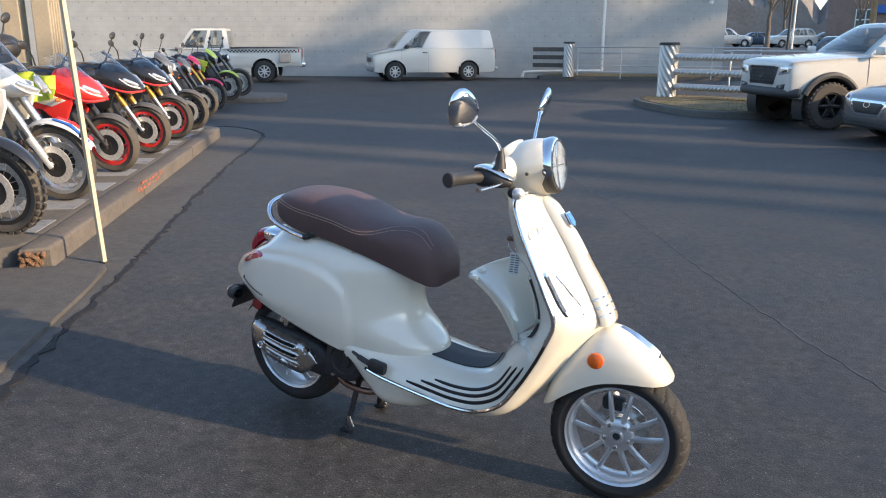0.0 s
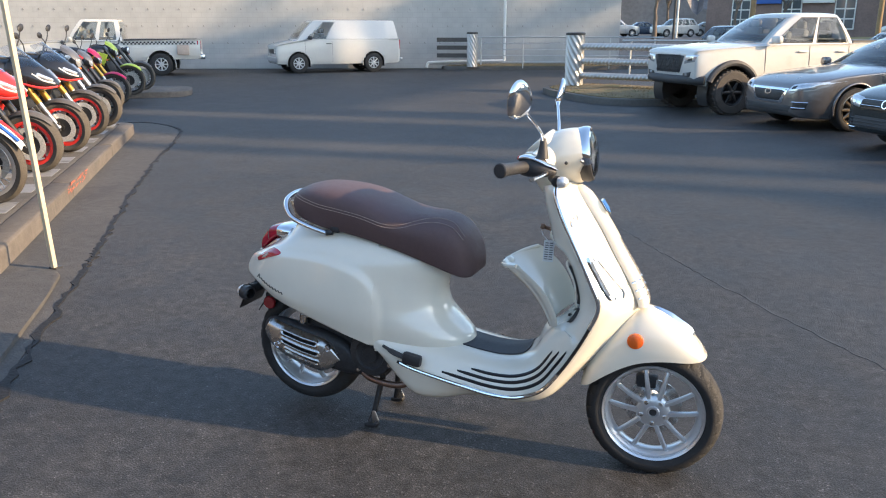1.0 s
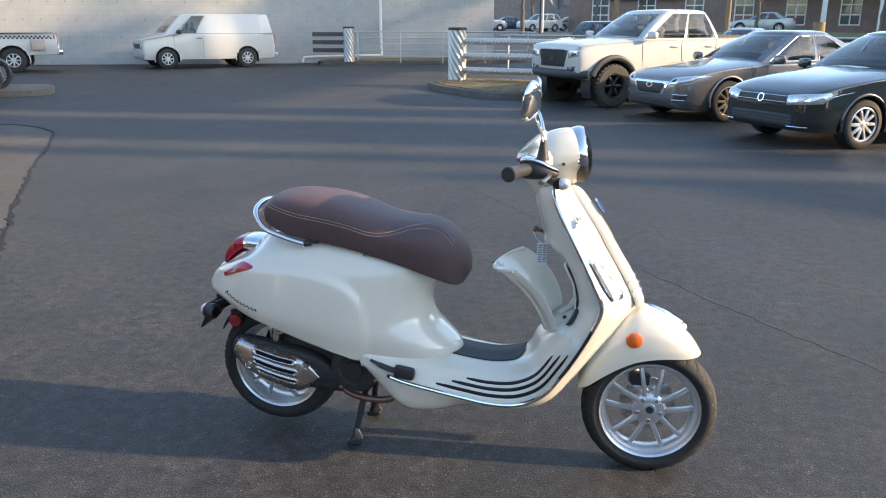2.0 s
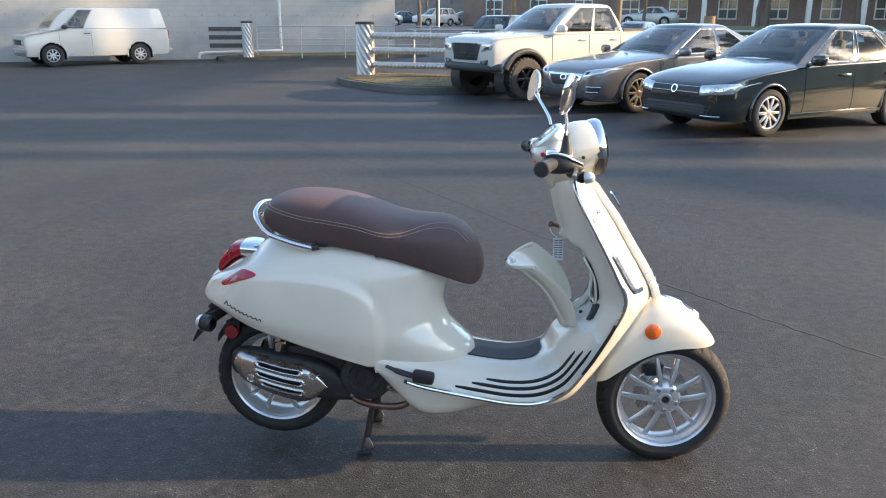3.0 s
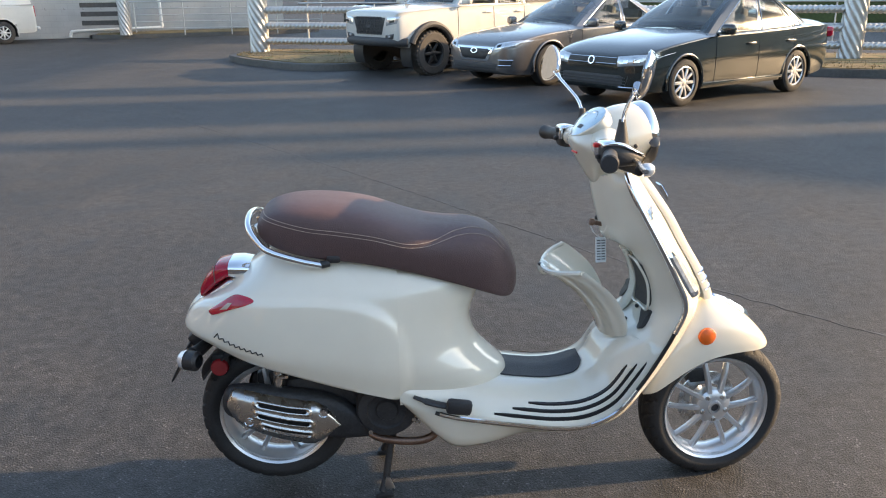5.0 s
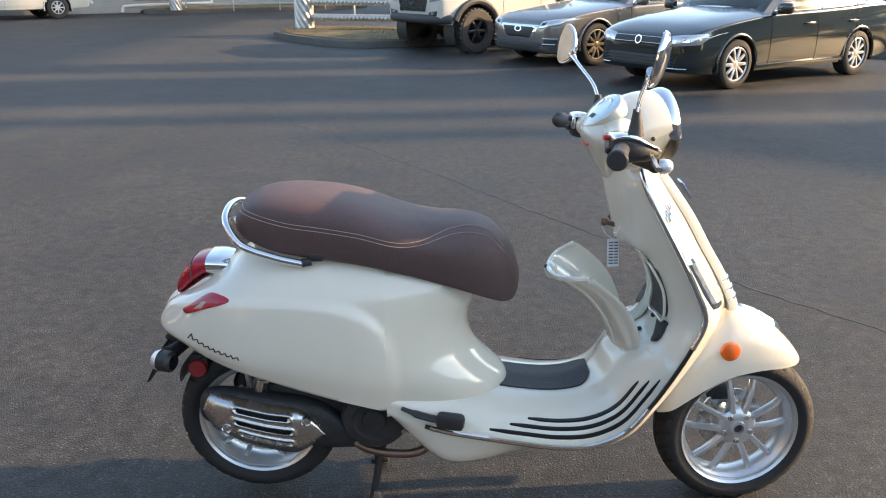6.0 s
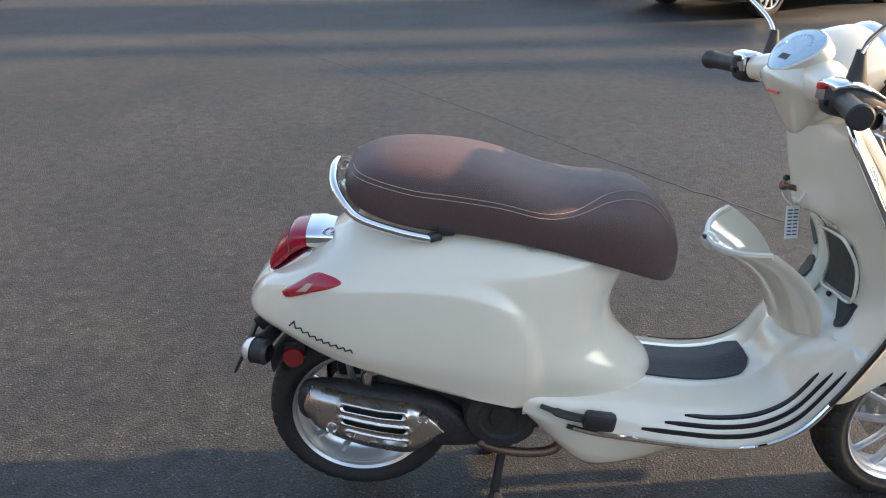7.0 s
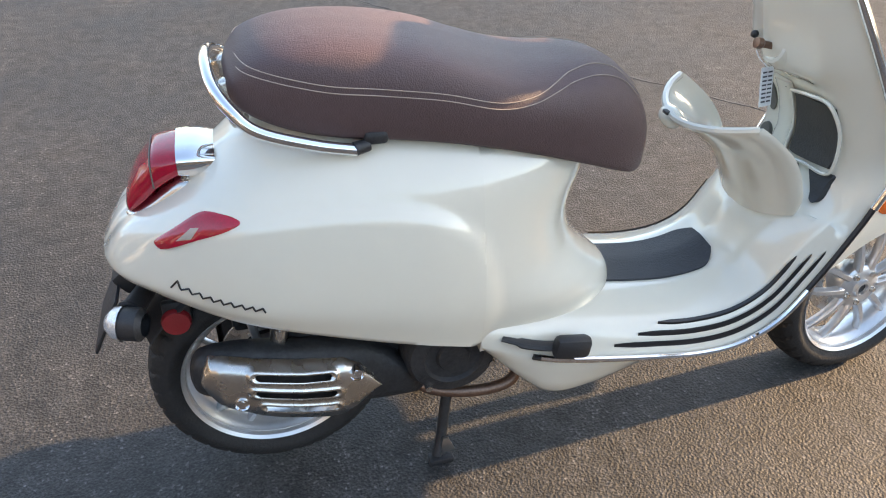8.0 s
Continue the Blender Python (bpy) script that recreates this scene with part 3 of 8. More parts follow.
# tubular gate and railing
def tube_gate(p0, d, length, top, rows, label, uprights):
    g = thing("tube_gate", label, "gate", at=Matrix.Translation((*p0, 0.1)) @ Matrix.Rotation(radians(d), 4, "Z"))
    b = BM()
    tube(b, smooth_line([(0, 0, 0.1), (0, 0, top - 0.15), (0.04, 0, top - 0.03), (0.16, 0, top), (length - 0.16, 0, top), (length - 0.04, 0, top - 0.03), (length, 0, top - 0.15), (length, 0, 0.1)], 4), 0.025, 8)
    part("frame", b, M["galv"], g)
    for k in range(1, rows):
        b = BM()
        tube(b, [(0.02, 0, top * k / rows), (length - 0.02, 0, top * k / rows)], 0.018, 8)
        part("rail", b, M["galv"], g)
    for k in range(uprights):
        b = BM()
        x = length * (k + 1) / (uprights + 1)
        tube(b, [(x, 0, -0.02), (x, 0, top - 0.02)], 0.02, 8)
        part("upright", b, M["galv"], g)


tube_gate(along(POST_A, 12, 0.35), 12, 6.6, 1.15, 5, "galvanised tube gate with five rails", 3)
RB = (-2.2, 21.5)
for k in range(3):
    tube_gate(along(RB, -14, k * 6.1), -14, 6.0, 1.12, 2, "pale painted tubular railing", 2)

for ob in SHADERS:
    ob.data.materials.append(M["block"])

M["cream"] = material("cream_painted_steel", (0.50, 0.43, 0.31), 0.5, vary=0.08, scale=5, bump=0.1)
# slim cream canopy leg at the pad's corner
pole = thing("canopy_pole", "slim cream square steel canopy leg with a black clamp", "pole", at=Matrix.Translation((-2.615, 1.0, 0)))
b = BM()
box(b, (-0.05, -0.04, 1.25), (0.03, 0.03, 2.48), 0.003, Matrix.Rotation(radians(-2.6), 4, "Y") @ Matrix.Rotation(radians(1.0), 4, "X"))
part("leg", b, M["cream"], pole, smooth=False)
b = BM()
box(b, (-0.045, -0.025, 0.88), (0.046, 0.046, 0.03), 0.004)
part("clamp", b, M["plastic"], pole)
b = BM()
box(b, (0, 0, 0.008), (0.06, 0.06, 0.016), 0.003)
part("foot", b, M["plastic"], pole)

# dealer's building behind the pad: pale corrugated uprights and dark openings
SH = thing("shop_front", "shop front with pale steel uprights and dark glazed bays", "building", kind="structure", at=Matrix.Translation((*along(K0, KD, -3.0, 6.2), 0)) @ Matrix.Rotation(radians(KD), 4, "Z"))
b = BM()
box(b, (4.0, 1.2, 2.5), (16.0, 1.0, 5.0))
part("shop_wall", b, M["concrete"], SH, smooth=False)
for k in range(9):
    b = BM()
    box(b, (-3.0 + 1.8 * k, 0.62, 1.8), (0.22, 0.3, 3.6), 0.02)
    part("upright", b, M["whitepaint"], SH)
    b = BM()
    box(b, (-2.1 + 1.8 * k, 0.68, 1.7), (1.3, 0.06, 3.0), 0.01)
    part("glazed_bay", b, M["plastic"], SH)

M["tan"] = material("tan_painted_steel", (0.33, 0.285, 0.215), 0.6, vary=0.12, scale=3, bump=0.1)
# cream fluted columns at the end of the shop front
for x, y, ww in ((-11.15, 6.62, 0.46), (-11.62, 6.32, 0.24)):
    col = thing("building_column", "cream fluted steel column at the corner of the shop", "column", "shop columns", kind="structure", at=Matrix.Translation((x, y, 0)) @ Matrix.Rotation(radians(35), 4, "Z"))
    b = BM()
    box(b, (0, 0, 2.6), (0.3, ww, 5.2), 0.02)
    part("shaft", b, M["tan"], col, smooth=False)
    for k in range(4):
        b = BM()
        box(b, (0.155, -ww / 2 + ww * (k + 0.5) / 4, 2.6), (0.05, ww / 9, 5.2), 0.01)
        part("flute", b, M["tan"], col, smooth=False)
    b = BM()
    box(b, (0, 0, 0.1), (0.4, ww + 0.1, 0.2), 0.02)
    part("column_base", b, M["concrete"], col, smooth=False)

# ---- the scooter ----
sc = thing("scooter", "ivory motor scooter with a brown seat, on its centre stand", "scooter")

# rear shell: rows of x, top z, top half-width, shoulder (half-width, z), widest (half-width, z), low (half-width, z), bottom (half-width, z)
SHELL = [
    (-0.299, 0.588, 0.012, 0.020, 0.587, 0.030, 0.585, 0.030, 0.582, 0.022, 0.580),
    (-0.291, 0.602, 0.026, 0.046, 0.598, 0.064, 0.592, 0.066, 0.582, 0.056, 0.574),
    (-0.276, 0.628, 0.038, 0.068, 0.620, 0.090, 0.605, 0.097, 0.582, 0.086, 0.568),
    (-0.250, 0.655, 0.040, 0.085, 0.646, 0.108, 0.618, 0.122, 0.580, 0.112, 0.560),
    (-0.190, 0.690, 0.045, 0.118, 0.670, 0.143, 0.632, 0.160, 0.570, 0.150, 0.545),
    (-0.110, 0.742, 0.042, 0.144, 0.700, 0.172, 0.645, 0.187, 0.555, 0.176, 0.515),
    (-0.030, 0.790, 0.080, 0.160, 0.722, 0.186, 0.650, 0.201, 0.540, 0.190, 0.490),
    (0.060, 0.805, 0.095, 0.166, 0.732, 0.193, 0.652, 0.209, 0.530, 0.197, 0.462),
    (0.160, 0.800, 0.105, 0.168, 0.732, 0.195, 0.648, 0.211, 0.515, 0.199, 0.430),
    (0.260, 0.785, 0.112, 0.167, 0.720, 0.193, 0.632, 0.208, 0.495, 0.197, 0.400),
    (0.340, 0.770, 0.115, 0.163, 0.705, 0.184, 0.610, 0.200, 0.480, 0.188, 0.376),
    (0.420, 0.750, 0.115, 0.153, 0.690, 0.170, 0.590, 0.185, 0.480, 0.182, 0.385),
    (0.480, 0.728, 0.108, 0.140, 0.676, 0.150, 0.585, 0.161, 0.490, 0.163, 0.400),
    (0.520, 0.710, 0.095, 0.124, 0.670, 0.128, 0.585, 0.134, 0.510, 0.138, 0.43),
    (0.550, 0.698, 0.070, 0.080, 0.665, 0.078, 0.590, 0.078, 0.530, 0.078, 0.470),
]
# upper and front outline of the raised side panel, x and z
PANEL = smooth_line([V(-0.30, 0, 0.625), V(-0.20, 0, 0.665), V(-0.12, 0, 0.688), V(-0.05, 0, 0.699), V(0.02, 0, 0.703), V(0.10, 0, 0.703), V(0.18, 0, 0.695), V(0.245, 0, 0.678), V(0.292, 0, 0.655), V(0.325, 0, 0.626), V(0.350, 0, 0.588), V(0.366, 0, 0.54), V(0.373, 0, 0.48), V(0.370, 0, 0.43), V(0.352, 0, 0.385), V(0.32, 0, 0.35)], 3)


def panel_depth(x, z):
    """How far a point of the side lies inside the raised panel's outline (minus: outside)."""
    best, sign = 9.0, -1.0
    for a, c in zip(PANEL, PANEL[1:]):
        dx, dz = c.x - a.x, c.z - a.z
        t = min(1.0, max(0.0, ((x - a.x) * dx + (z - a.z) * dz) / (dx * dx + dz * dz)))
        ex, ez = x - a.x - t * dx, z - a.z - t * dz
        d = math.hypot(ex, ez)
        if d < best:
            best, sign = d, (1.0 if ex * dz - ez * dx > 0 else -1.0)
    return best * sign


XJ = 0.335  # where the shell passes into the rounded column under the seat's nose


def panel_rise(x, y, z, bulge=1.0):
    """How far the pressed side panel stands out."""
    k = sstep(-0.004, 0.026, panel_depth(x, z)) * sstep(0.05, 0.09, y) * sstep(-0.24, -0.04, x)
    return 0.0105 * k * (1.1 - 0.35 * sstep(0.24, 0.36, x)) * bulge


def shell_half(r, bulge=1.0):
    """Half a cross-section of the shell, top to bottom, evenly spaced, with the raised side panel."""
    x = r[0]
    line = smooth_line([V(x, 0, r[1] + 0.004), V(x, r[2] * 0.7, r[1] + 0.002), V(x, r[2], r[1] - 0.006), V(x, r[3], r[4]), V(x, r[5], r[6]), V(x, r[7], r[8]), V(x, r[9], r[10])], 10)
    lens = [0.0]
    for p, q in zip(line, line[1:]):
        lens.append(lens[-1] + (q - p).length)
    out = []
    n, j = 60, 0
    for i in range(n + 1):
        t = lens[-1] * i / n
        while j < len(lens) - 2 and lens[j + 1] < t:
            j += 1
        p = line[j].lerp(line[j + 1], (t - lens[j]) / max(1e-9, lens[j + 1] - lens[j]))
        out.append(V(x, p.y + panel_rise(x, p.y, p.z, bulge), p.z))
    return out


def shell_row(x):
    """The shell's row at a given x."""
    rows = curve_table(SHELL, 300)
    for a, c in zip(rows, rows[1:]):
        if a[0] <= x <= c[0]:
            t = (x - a[0]) / max(1e-9, c[0] - a[0])
            return tuple(u + (v - u) * t for u, v in zip(a, c))
    return rows[-1]


def side_at(half, z):
    """Half-width of a cross-section at a height."""
    for a, c in zip(half[8:], half[9:]):
        if c.z <= z <= a.z:
            return a.lerp(c, (a.z - z) / max(1e-6, a.z - c.z)).y
    return half[-1].y if z < half[-1].z else half[8].y


bm = BM()
rings = []
SHELL_ALL = [r for r in curve_table(SHELL, 150) if r[0] < XJ - 0.001] + [shell_row(XJ)]
for r in SHELL_ALL:
    pts = shell_half(r)
    low = pts[-1]
    pts += [V(r[0], low.y * 0.92, low.z - 0.004), V(r[0], low.y * 0.85, low.z + 0.002), V(r[0], max(0.0, low.y * 0.5), min(low.z + 0.05, low.z * 0.6 + r[1] * 0.4))]
    rings.append([V(p.x, -p.y, p.z) for p in reversed(pts)] + pts[1:])
loft(bm, rings)
part("rear_shell", bm, M["paint"], sc, sharp=1.2)

# column under the seat's nose: rows of z and front x; its sides run on from the shell
NECK = [(0.355, 0.672), (0.39, 0.668), (0.415, 0.656), (0.44, 0.630), (0.465, 0.604), (0.495, 0.579), (0.53, 0.562), (0.57, 0.555), (0.61, 0.562), (0.65, 0.578), (0.70, 0.592), (0.745, 0.604)]
JOIN, BEFORE = shell_half(shell_row(XJ), 0.0), shell_half(shell_row(XJ - 0.03), 0.0)


def column_point(z, v):
    """A point of the column's side: v runs from the shell (0) to the centre of its front (1)."""
    xf = lerp_table(NECK_ROWS, z)[0]
    w, slope = side_at(JOIN, z), (side_at(JOIN, z) - side_at(BEFORE, z)) / 0.03
    u = math.sin(v * math.pi / 2) ** 0.9
    d = (xf - XJ) * u
    low = sstep(0.52, 0.44, z)
    y = (w + slope * d * (1 - u) - 0.020 * u * (1 - low) - 0.014 * low * u) * max(0.0, 1 - u ** (2.3 + 0.6 * low)) ** 0.56
    return V(XJ + d, y + panel_rise(XJ + d, y, z), z)


NECK_ROWS = curve_table(NECK, 66)
bm = BM()
rings = []
for z, xf in NECK_ROWS:
    half = [column_point(z, 1 - k / 40) for k in range(41)]
    rings.append([V(p.x, -p.y, p.z) for p in reversed(half)] + half[1:])
loft(bm, rings)
part("seat_post_fairing", bm, M["paint"], sc, sharp=1.2)

# floor and leg shield: rows of top centre (x, z), mat edge (x, half-width, z), edge (x, half-width, z), outside (x, half-width, z), keel (x, z)
FLOOR = [
    (0.340, 0.418, 0.335, 0.150, 0.412, 0.335, 0.196, 0.372, 0.352, 0.160, 0.335, 0.37, 0.310),
    (0.420, 0.416, 0.415, 0.142, 0.407, 0.412, 0.203, 0.345, 0.430, 0.176, 0.255, 0.43, 0.250),
    (0.500, 0.410, 0.50, 0.128, 0.400, 0.490, 0.207, 0.320, 0.500, 0.180, 0.205, 0.50, 0.200),
    (0.600, 0.397, 0.60, 0.108, 0.387, 0.600, 0.209, 0.300, 0.600, 0.168, 0.205, 0.60, 0.198),
    (0.700, 0.381, 0.70, 0.103, 0.371, 0.700, 0.209, 0.284, 0.700, 0.155, 0.228, 0.70, 0.222),
    (0.790, 0.376, 0.79, 0.103, 0.364, 0.800, 0.207, 0.270, 0.800, 0.165, 0.238, 0.80, 0.230),
    (0.865, 0.392, 0.87, 0.104, 0.376, 0.895, 0.203, 0.274, 0.910, 0.165, 0.243, 0.92, 0.236),
    (0.912, 0.432, 0.925, 0.105, 0.410, 0.980, 0.198, 0.314, 1.000, 0.160, 0.280, 1.02, 0.268),
    (0.940, 0.490, 0.965, 0.108, 0.470, 1.042, 0.195, 0.395, 1.068, 0.160, 0.365, 1.10, 0.34),
    (0.990, 0.520, 1.005, 0.110, 0.520, 1.090, 0.193, 0.475, 1.122, 0.160, 0.450, 1.17, 0.42),
    (1.060, 0.560, 1.060, 0.112, 0.560, 1.132, 0.192, 0.560, 1.175, 0.155, 0.540, 1.24, 0.52),
    (1.085, 0.620, 1.080, 0.112, 0.620, 1.158, 0.190, 0.640, 1.205, 0.148, 0.625, 1.282, 0.615),
    (1.070, 0.700, 1.060, 0.108, 0.705, 1.126, 0.186, 0.720, 1.165, 0.143, 0.710, 1.245, 0.705),
    (1.020, 0.770, 1.025, 0.100, 0.775, 1.088, 0.178, 0.795, 1.120, 0.135, 0.790, 1.195, 0.785),
    (0.956, 0.800, 0.985, 0.092, 0.810, 1.048, 0.166, 0.868, 1.078, 0.124, 0.865, 1.150, 0.862),
    (0.936, 0.860, 0.962, 0.084, 0.875, 1.012, 0.150, 0.935, 1.040, 0.112, 0.932, 1.102, 0.930),
    (0.916, 0.930, 0.942, 0.076, 0.940, 0.988, 0.130, 0.988, 1.012, 0.098, 0.990, 1.058, 0.985),
    (0.905, 0.985, 0.930, 0.065, 1.000, 0.985, 0.100, 1.018, 1.005, 0.080, 1.020, 1.030, 1.015),
]
bm = BM()
rings = []
EDGE = []
for r in curve_table(FLOOR, 102):
    top, mat, edge, out, keel = V(r[0], 0, r[1]), V(r[2], r[3], r[4]), V(r[5], r[6], r[7]), V(r[8], r[9], r[10]), V(r[11], 0, r[12])
    mid = (mat + edge) / 2 + (V(0.0, 0.018, 0.016) if r[7] < 0.5 else V(-0.012, 0.0, 0.0))
    half = smooth_line([top, top * 0.45 + V(mat.x, mat.y, mat.z) * 0.55, mat, mid, edge], 4)
    half[-1] = edge
    outer = smooth_line([edge + (out - edge) * 0.12 + V(0, 0.004, 0), out, out * 0.4 + keel * 0.6, keel], 4)
    EDGE.append(edge)
    half = half + outer
    rings.append([V(p.x, -p.y, p.z) for p in reversed(half[1:-1])] + half)
loft(bm, rings)
part("floor_and_leg_shield", bm, M["paint"], sc, sharp=0.9)

# seat: rows of x, top z, half-width, side bottom z, crown
SEAT = [
    (-0.060, 0.886, 0.055, 0.862, 0.010), (-0.050, 0.906, 0.088, 0.850, 0.012), (-0.025, 0.928, 0.115, 0.835, 0.013), (0.03, 0.943, 0.135, 0.815, 0.015), (0.10, 0.946, 0.146, 0.800, 0.016),
    (0.19, 0.938, 0.152, 0.789, 0.016), (0.27, 0.921, 0.154, 0.776, 0.016), (0.34, 0.897, 0.153, 0.760, 0.017), (0.41, 0.878, 0.150, 0.741, 0.020), (0.48, 0.869, 0.145, 0.719, 0.022), (0.55, 0.864, 0.137, 0.694, 0.022),
    (0.605, 0.848, 0.125, 0.672, 0.024), (0.645, 0.818, 0.106, 0.656, 0.024), (0.672, 0.778, 0.082, 0.655, 0.022), (0.687, 0.738, 0.054, 0.672, 0.014), (0.693, 0.714, 0.024, 0.695, 0.005),
]
bm = BM()
rings, SEAT_RINGS = [], []
for x, zt, w, zb, cr in curve_table(SEAT, 60):
    h = zt - zb
    half = [V(x, 0, zt), V(x, w * 0.45, zt - cr * 0.25), V(x, w * 0.78, zt - cr), V(x, w * 0.93, zt - cr - h * 0.13), V(x, w, zt - h * 0.50), V(x, w * 0.985, zt - h * 0.85), V(x, w * 0.95, zb), V(x, w * 0.85, zb - 0.004)]
    half = smooth_line(half, 3)
    SEAT_RINGS.append(half)
    rings.append([V(p.x, -p.y, p.z) for p in reversed(half)] + half[1:])
loft(bm, rings)
seat = part("seat", bm, M["seat"], sc, "chestnut brown vinyl with pale double stitching", sharp=1.2)
# double stitching along the seat's sides
STITCH_Z = [(-0.040, 0.915), (-0.02, 0.910), (0.045, 0.895), (0.10, 0.884), (0.17, 0.876), (0.27, 0.860), (0.36, 0.836), (0.42, 0.836), (0.47, 0.848), (0.51, 0.856), (0.56, 0.856), (0.61, 0.838), (0.65, 0.796)]


def seat_side(x, z):
    """The point of the seat's side at a height, on its cross-section at x."""
    rows = [q for q in zip(SEAT_RINGS, SEAT_RINGS[1:]) if q[0][0].x <= x <= q[1][0].x]
    a, c = rows[0] if rows else (SEAT_RINGS[-2], SEAT_RINGS[-1])
    t = min(1.0, max(0.0, (x - a[0].x) / max(1e-6, c[0].x - a[0].x)))
    row = [p.lerp(q, t) for p, q in zip(a, c)]
    for p, q in zip(row[3:], row[4:]):
        if q.z <= z <= p.z:
            return p.lerp(q, (p.z - z) / max(1e-6, p.z - q.z))
    return row[3]


for k in (0, 1):
    for side in (1, -1):
        pts = [seat_side(x, z - 0.010 * k) for x, z in curve_table(STITCH_Z, 70)]
        pts = [(a + c) * 0.5 for a, c in zip(pts, pts[1:])]
        bm = BM()
        tube(bm, [V(p.x, side * (p.y + 0.0008), p.z + 0.0006) for p in pts], 0.0008, 5)
        part("stitching", bm, M["stitch"], seat)
for side in (1, -1):
    bm = BM()
    box(bm, (0.160, side * 0.138, 0.796), (0.040, 0.026, 0.024), 0.008)
    part("seat_bumper", bm, M["plastic"], sc)

# ---- floor details ----
FROWS = curve_table(FLOOR, 102)


def floor_at(u, f, side, lift=0.002):
    """A point on the floor's top: u is the row (0 to 17), f runs from the centre (0) over the mat's edge (1) to the outer edge (2)."""
    k = min(int(u * 6), 101)
    r = [p + (q - p) * (u * 6 - k) for p, q in zip(FROWS[k], FROWS[k + 1])]
    top, mat, edge = V(r[0], 0, r[1]), V(r[2], r[3], r[4]), V(r[5], r[6], r[7])
    mid = (mat + edge) / 2 + (V(0.0, 0.018, 0.016) if r[7] < 0.5 else V(-0.012, 0.0, 0.0))
    half = smooth_line([top, top * 0.45 + mat * 0.55, mat, mid, edge], 4)
    t = f * 8
    i = min(int(t), 15)
    p = half[i].lerp(half[i + 1], t - i)
    return V(p.x, p.y * side, p.z) + V(0, side * lift * 0.5, lift)


for side in (1, -1):
    for f, u0, u1 in ((1.50, 4.15, 8.05), (1.655, 3.65, 8.35), (1.81, 3.1, 8.65)):
        bm = BM()
        n = 40
        rows = []
        for i in range(n + 1):
            u = u0 + (u1 - u0) * i / n
            wd = 0.023 * min(1, i / 4 + 0.2, (n - i) / 4 + 0.2)
            a, c = floor_at(u, f - wd, side, 0.0035), floor_at(u, f + wd, side, 0.0035)
            rows.append([a, c, c - V(0, 0, 0.006), a - V(0, 0, 0.006)])
        loft(bm, rows)
        part("floor_strip", bm, M["black_line"], sc, "black rubber strip")
bm = BM()
rows = []
for i in range(41):
    u = 2.15 + (6.6 - 2.15) * i / 40
    e = 0.30 * (1 - min(1, i / 4, (40 - i) / 6)) ** 2
    line = [floor_at(u, (0.62 - e) * abs(j) / 6, 1 if j >= 0 else -1, 0.005) for j in range(-6, 7)]
    rows.append(line + [p - V(0, 0, 0.01) for p in reversed(line)])
loft(bm, rows)
part("floor_mat", bm, M["mat"], sc, "dark ribbed rubber floor mat")
# edge trims: black base, chrome bead over the shield and along the floor
for side in (1, -1):
    pts = [V(p.x, side * (p.y + 0.002), p.z) for p in EDGE]
    bm = BM()
    tube(bm, pts[8:66], 0.006, 8)
    part("edge_trim", bm, M["black_line"], sc, "black edge trim")
    bm = BM()
    tube(bm, [p + V(0, side * 0.004, 0.004) for p in pts[9:48]], 0.0062, 8)
    part("floor_bead", bm, M["chrome"], sc, "chrome bead")
    bm = BM()
    top = pts[60:102] + [V(1.0, side * 0.07, 1.026)]
    tube(bm, top, 0.0085, 10)
    part("shield_bead", bm, M["chrome"], sc, "chrome shield edging")
    # folded passenger foot peg in its recess
    bm = BM()
    tube(bm, smooth_line([(0.375, side * 0.195, 0.385), (0.42, side * 0.208, 0.372), (0.47, side * 0.214, 0.362), (0.52, side * 0.214, 0.358)], 5), [0.008] * 4 + [0.012] * 12, 8, 0.7)
    part("foot_peg_arm", bm, M["plastic"], sc)
    bm = BM()
    box(bm, (0.505, side * 0.226, 0.364), (0.075, 0.03, 0.046), 0.012, Matrix.Rotation(radians(8), 4, "Y"))
    part("foot_peg", bm, M["plastic"], sc)
    bm = BM()
    lathe(bm, [(0, 0.006), (0.017, 0.006), (0.021, 0.0), (0.021, -0.02)], 20, Matrix.Translation((0.518, side * 0.178, 0.232)) @ Matrix.Rotation(radians(90 * side * -1), 4, "X") @ Matrix.Rotation(0, 4, "Z"))
    part("rubber_plug", bm, M["plastic"], sc)
# seam between floor and rear shell, where the column meets the floor
FHALF = []
for r in FROWS[:40]:
    top, mat, edge = V(r[0], 0, r[1]), V(r[2], r[3], r[4]), V(r[5], r[6], r[7])
    FHALF.append(smooth_line([top, top * 0.45 + mat * 0.55, mat, (mat + edge) / 2 + V(0.0, 0.018, 0.012), edge], 4))


def seam_point(v):
    """The lowest point of the column at v that stands clear of the floor."""
    for k in range(60):
        z = 0.36 + 0.0025 * k
        p = column_point(z, v)
        row = min(FHALF, key=lambda h: abs(h[8].x - p.x))
        y = max([q.y for q in row if q.z <= z + 0.004] + [0.0], key=lambda q: -q) if z > row[-1].z else row[-1].y
        if p.y > y + 0.001:
            return p
    return p


line = [seam_point(0.03 + 0.94 * k / 30) for k in range(31)]
line = [(line[max(0, k - 1)] + line[k] + line[min(30, k + 1)]) / 3 for k in range(31)]
for side in (1, -1):
    bm = BM()
    tube(bm, [V(p.x, side * (p.y + 0.0006), p.z) for p in line], 0.0017, 5)
    part("seam", bm, M["seam"], sc)

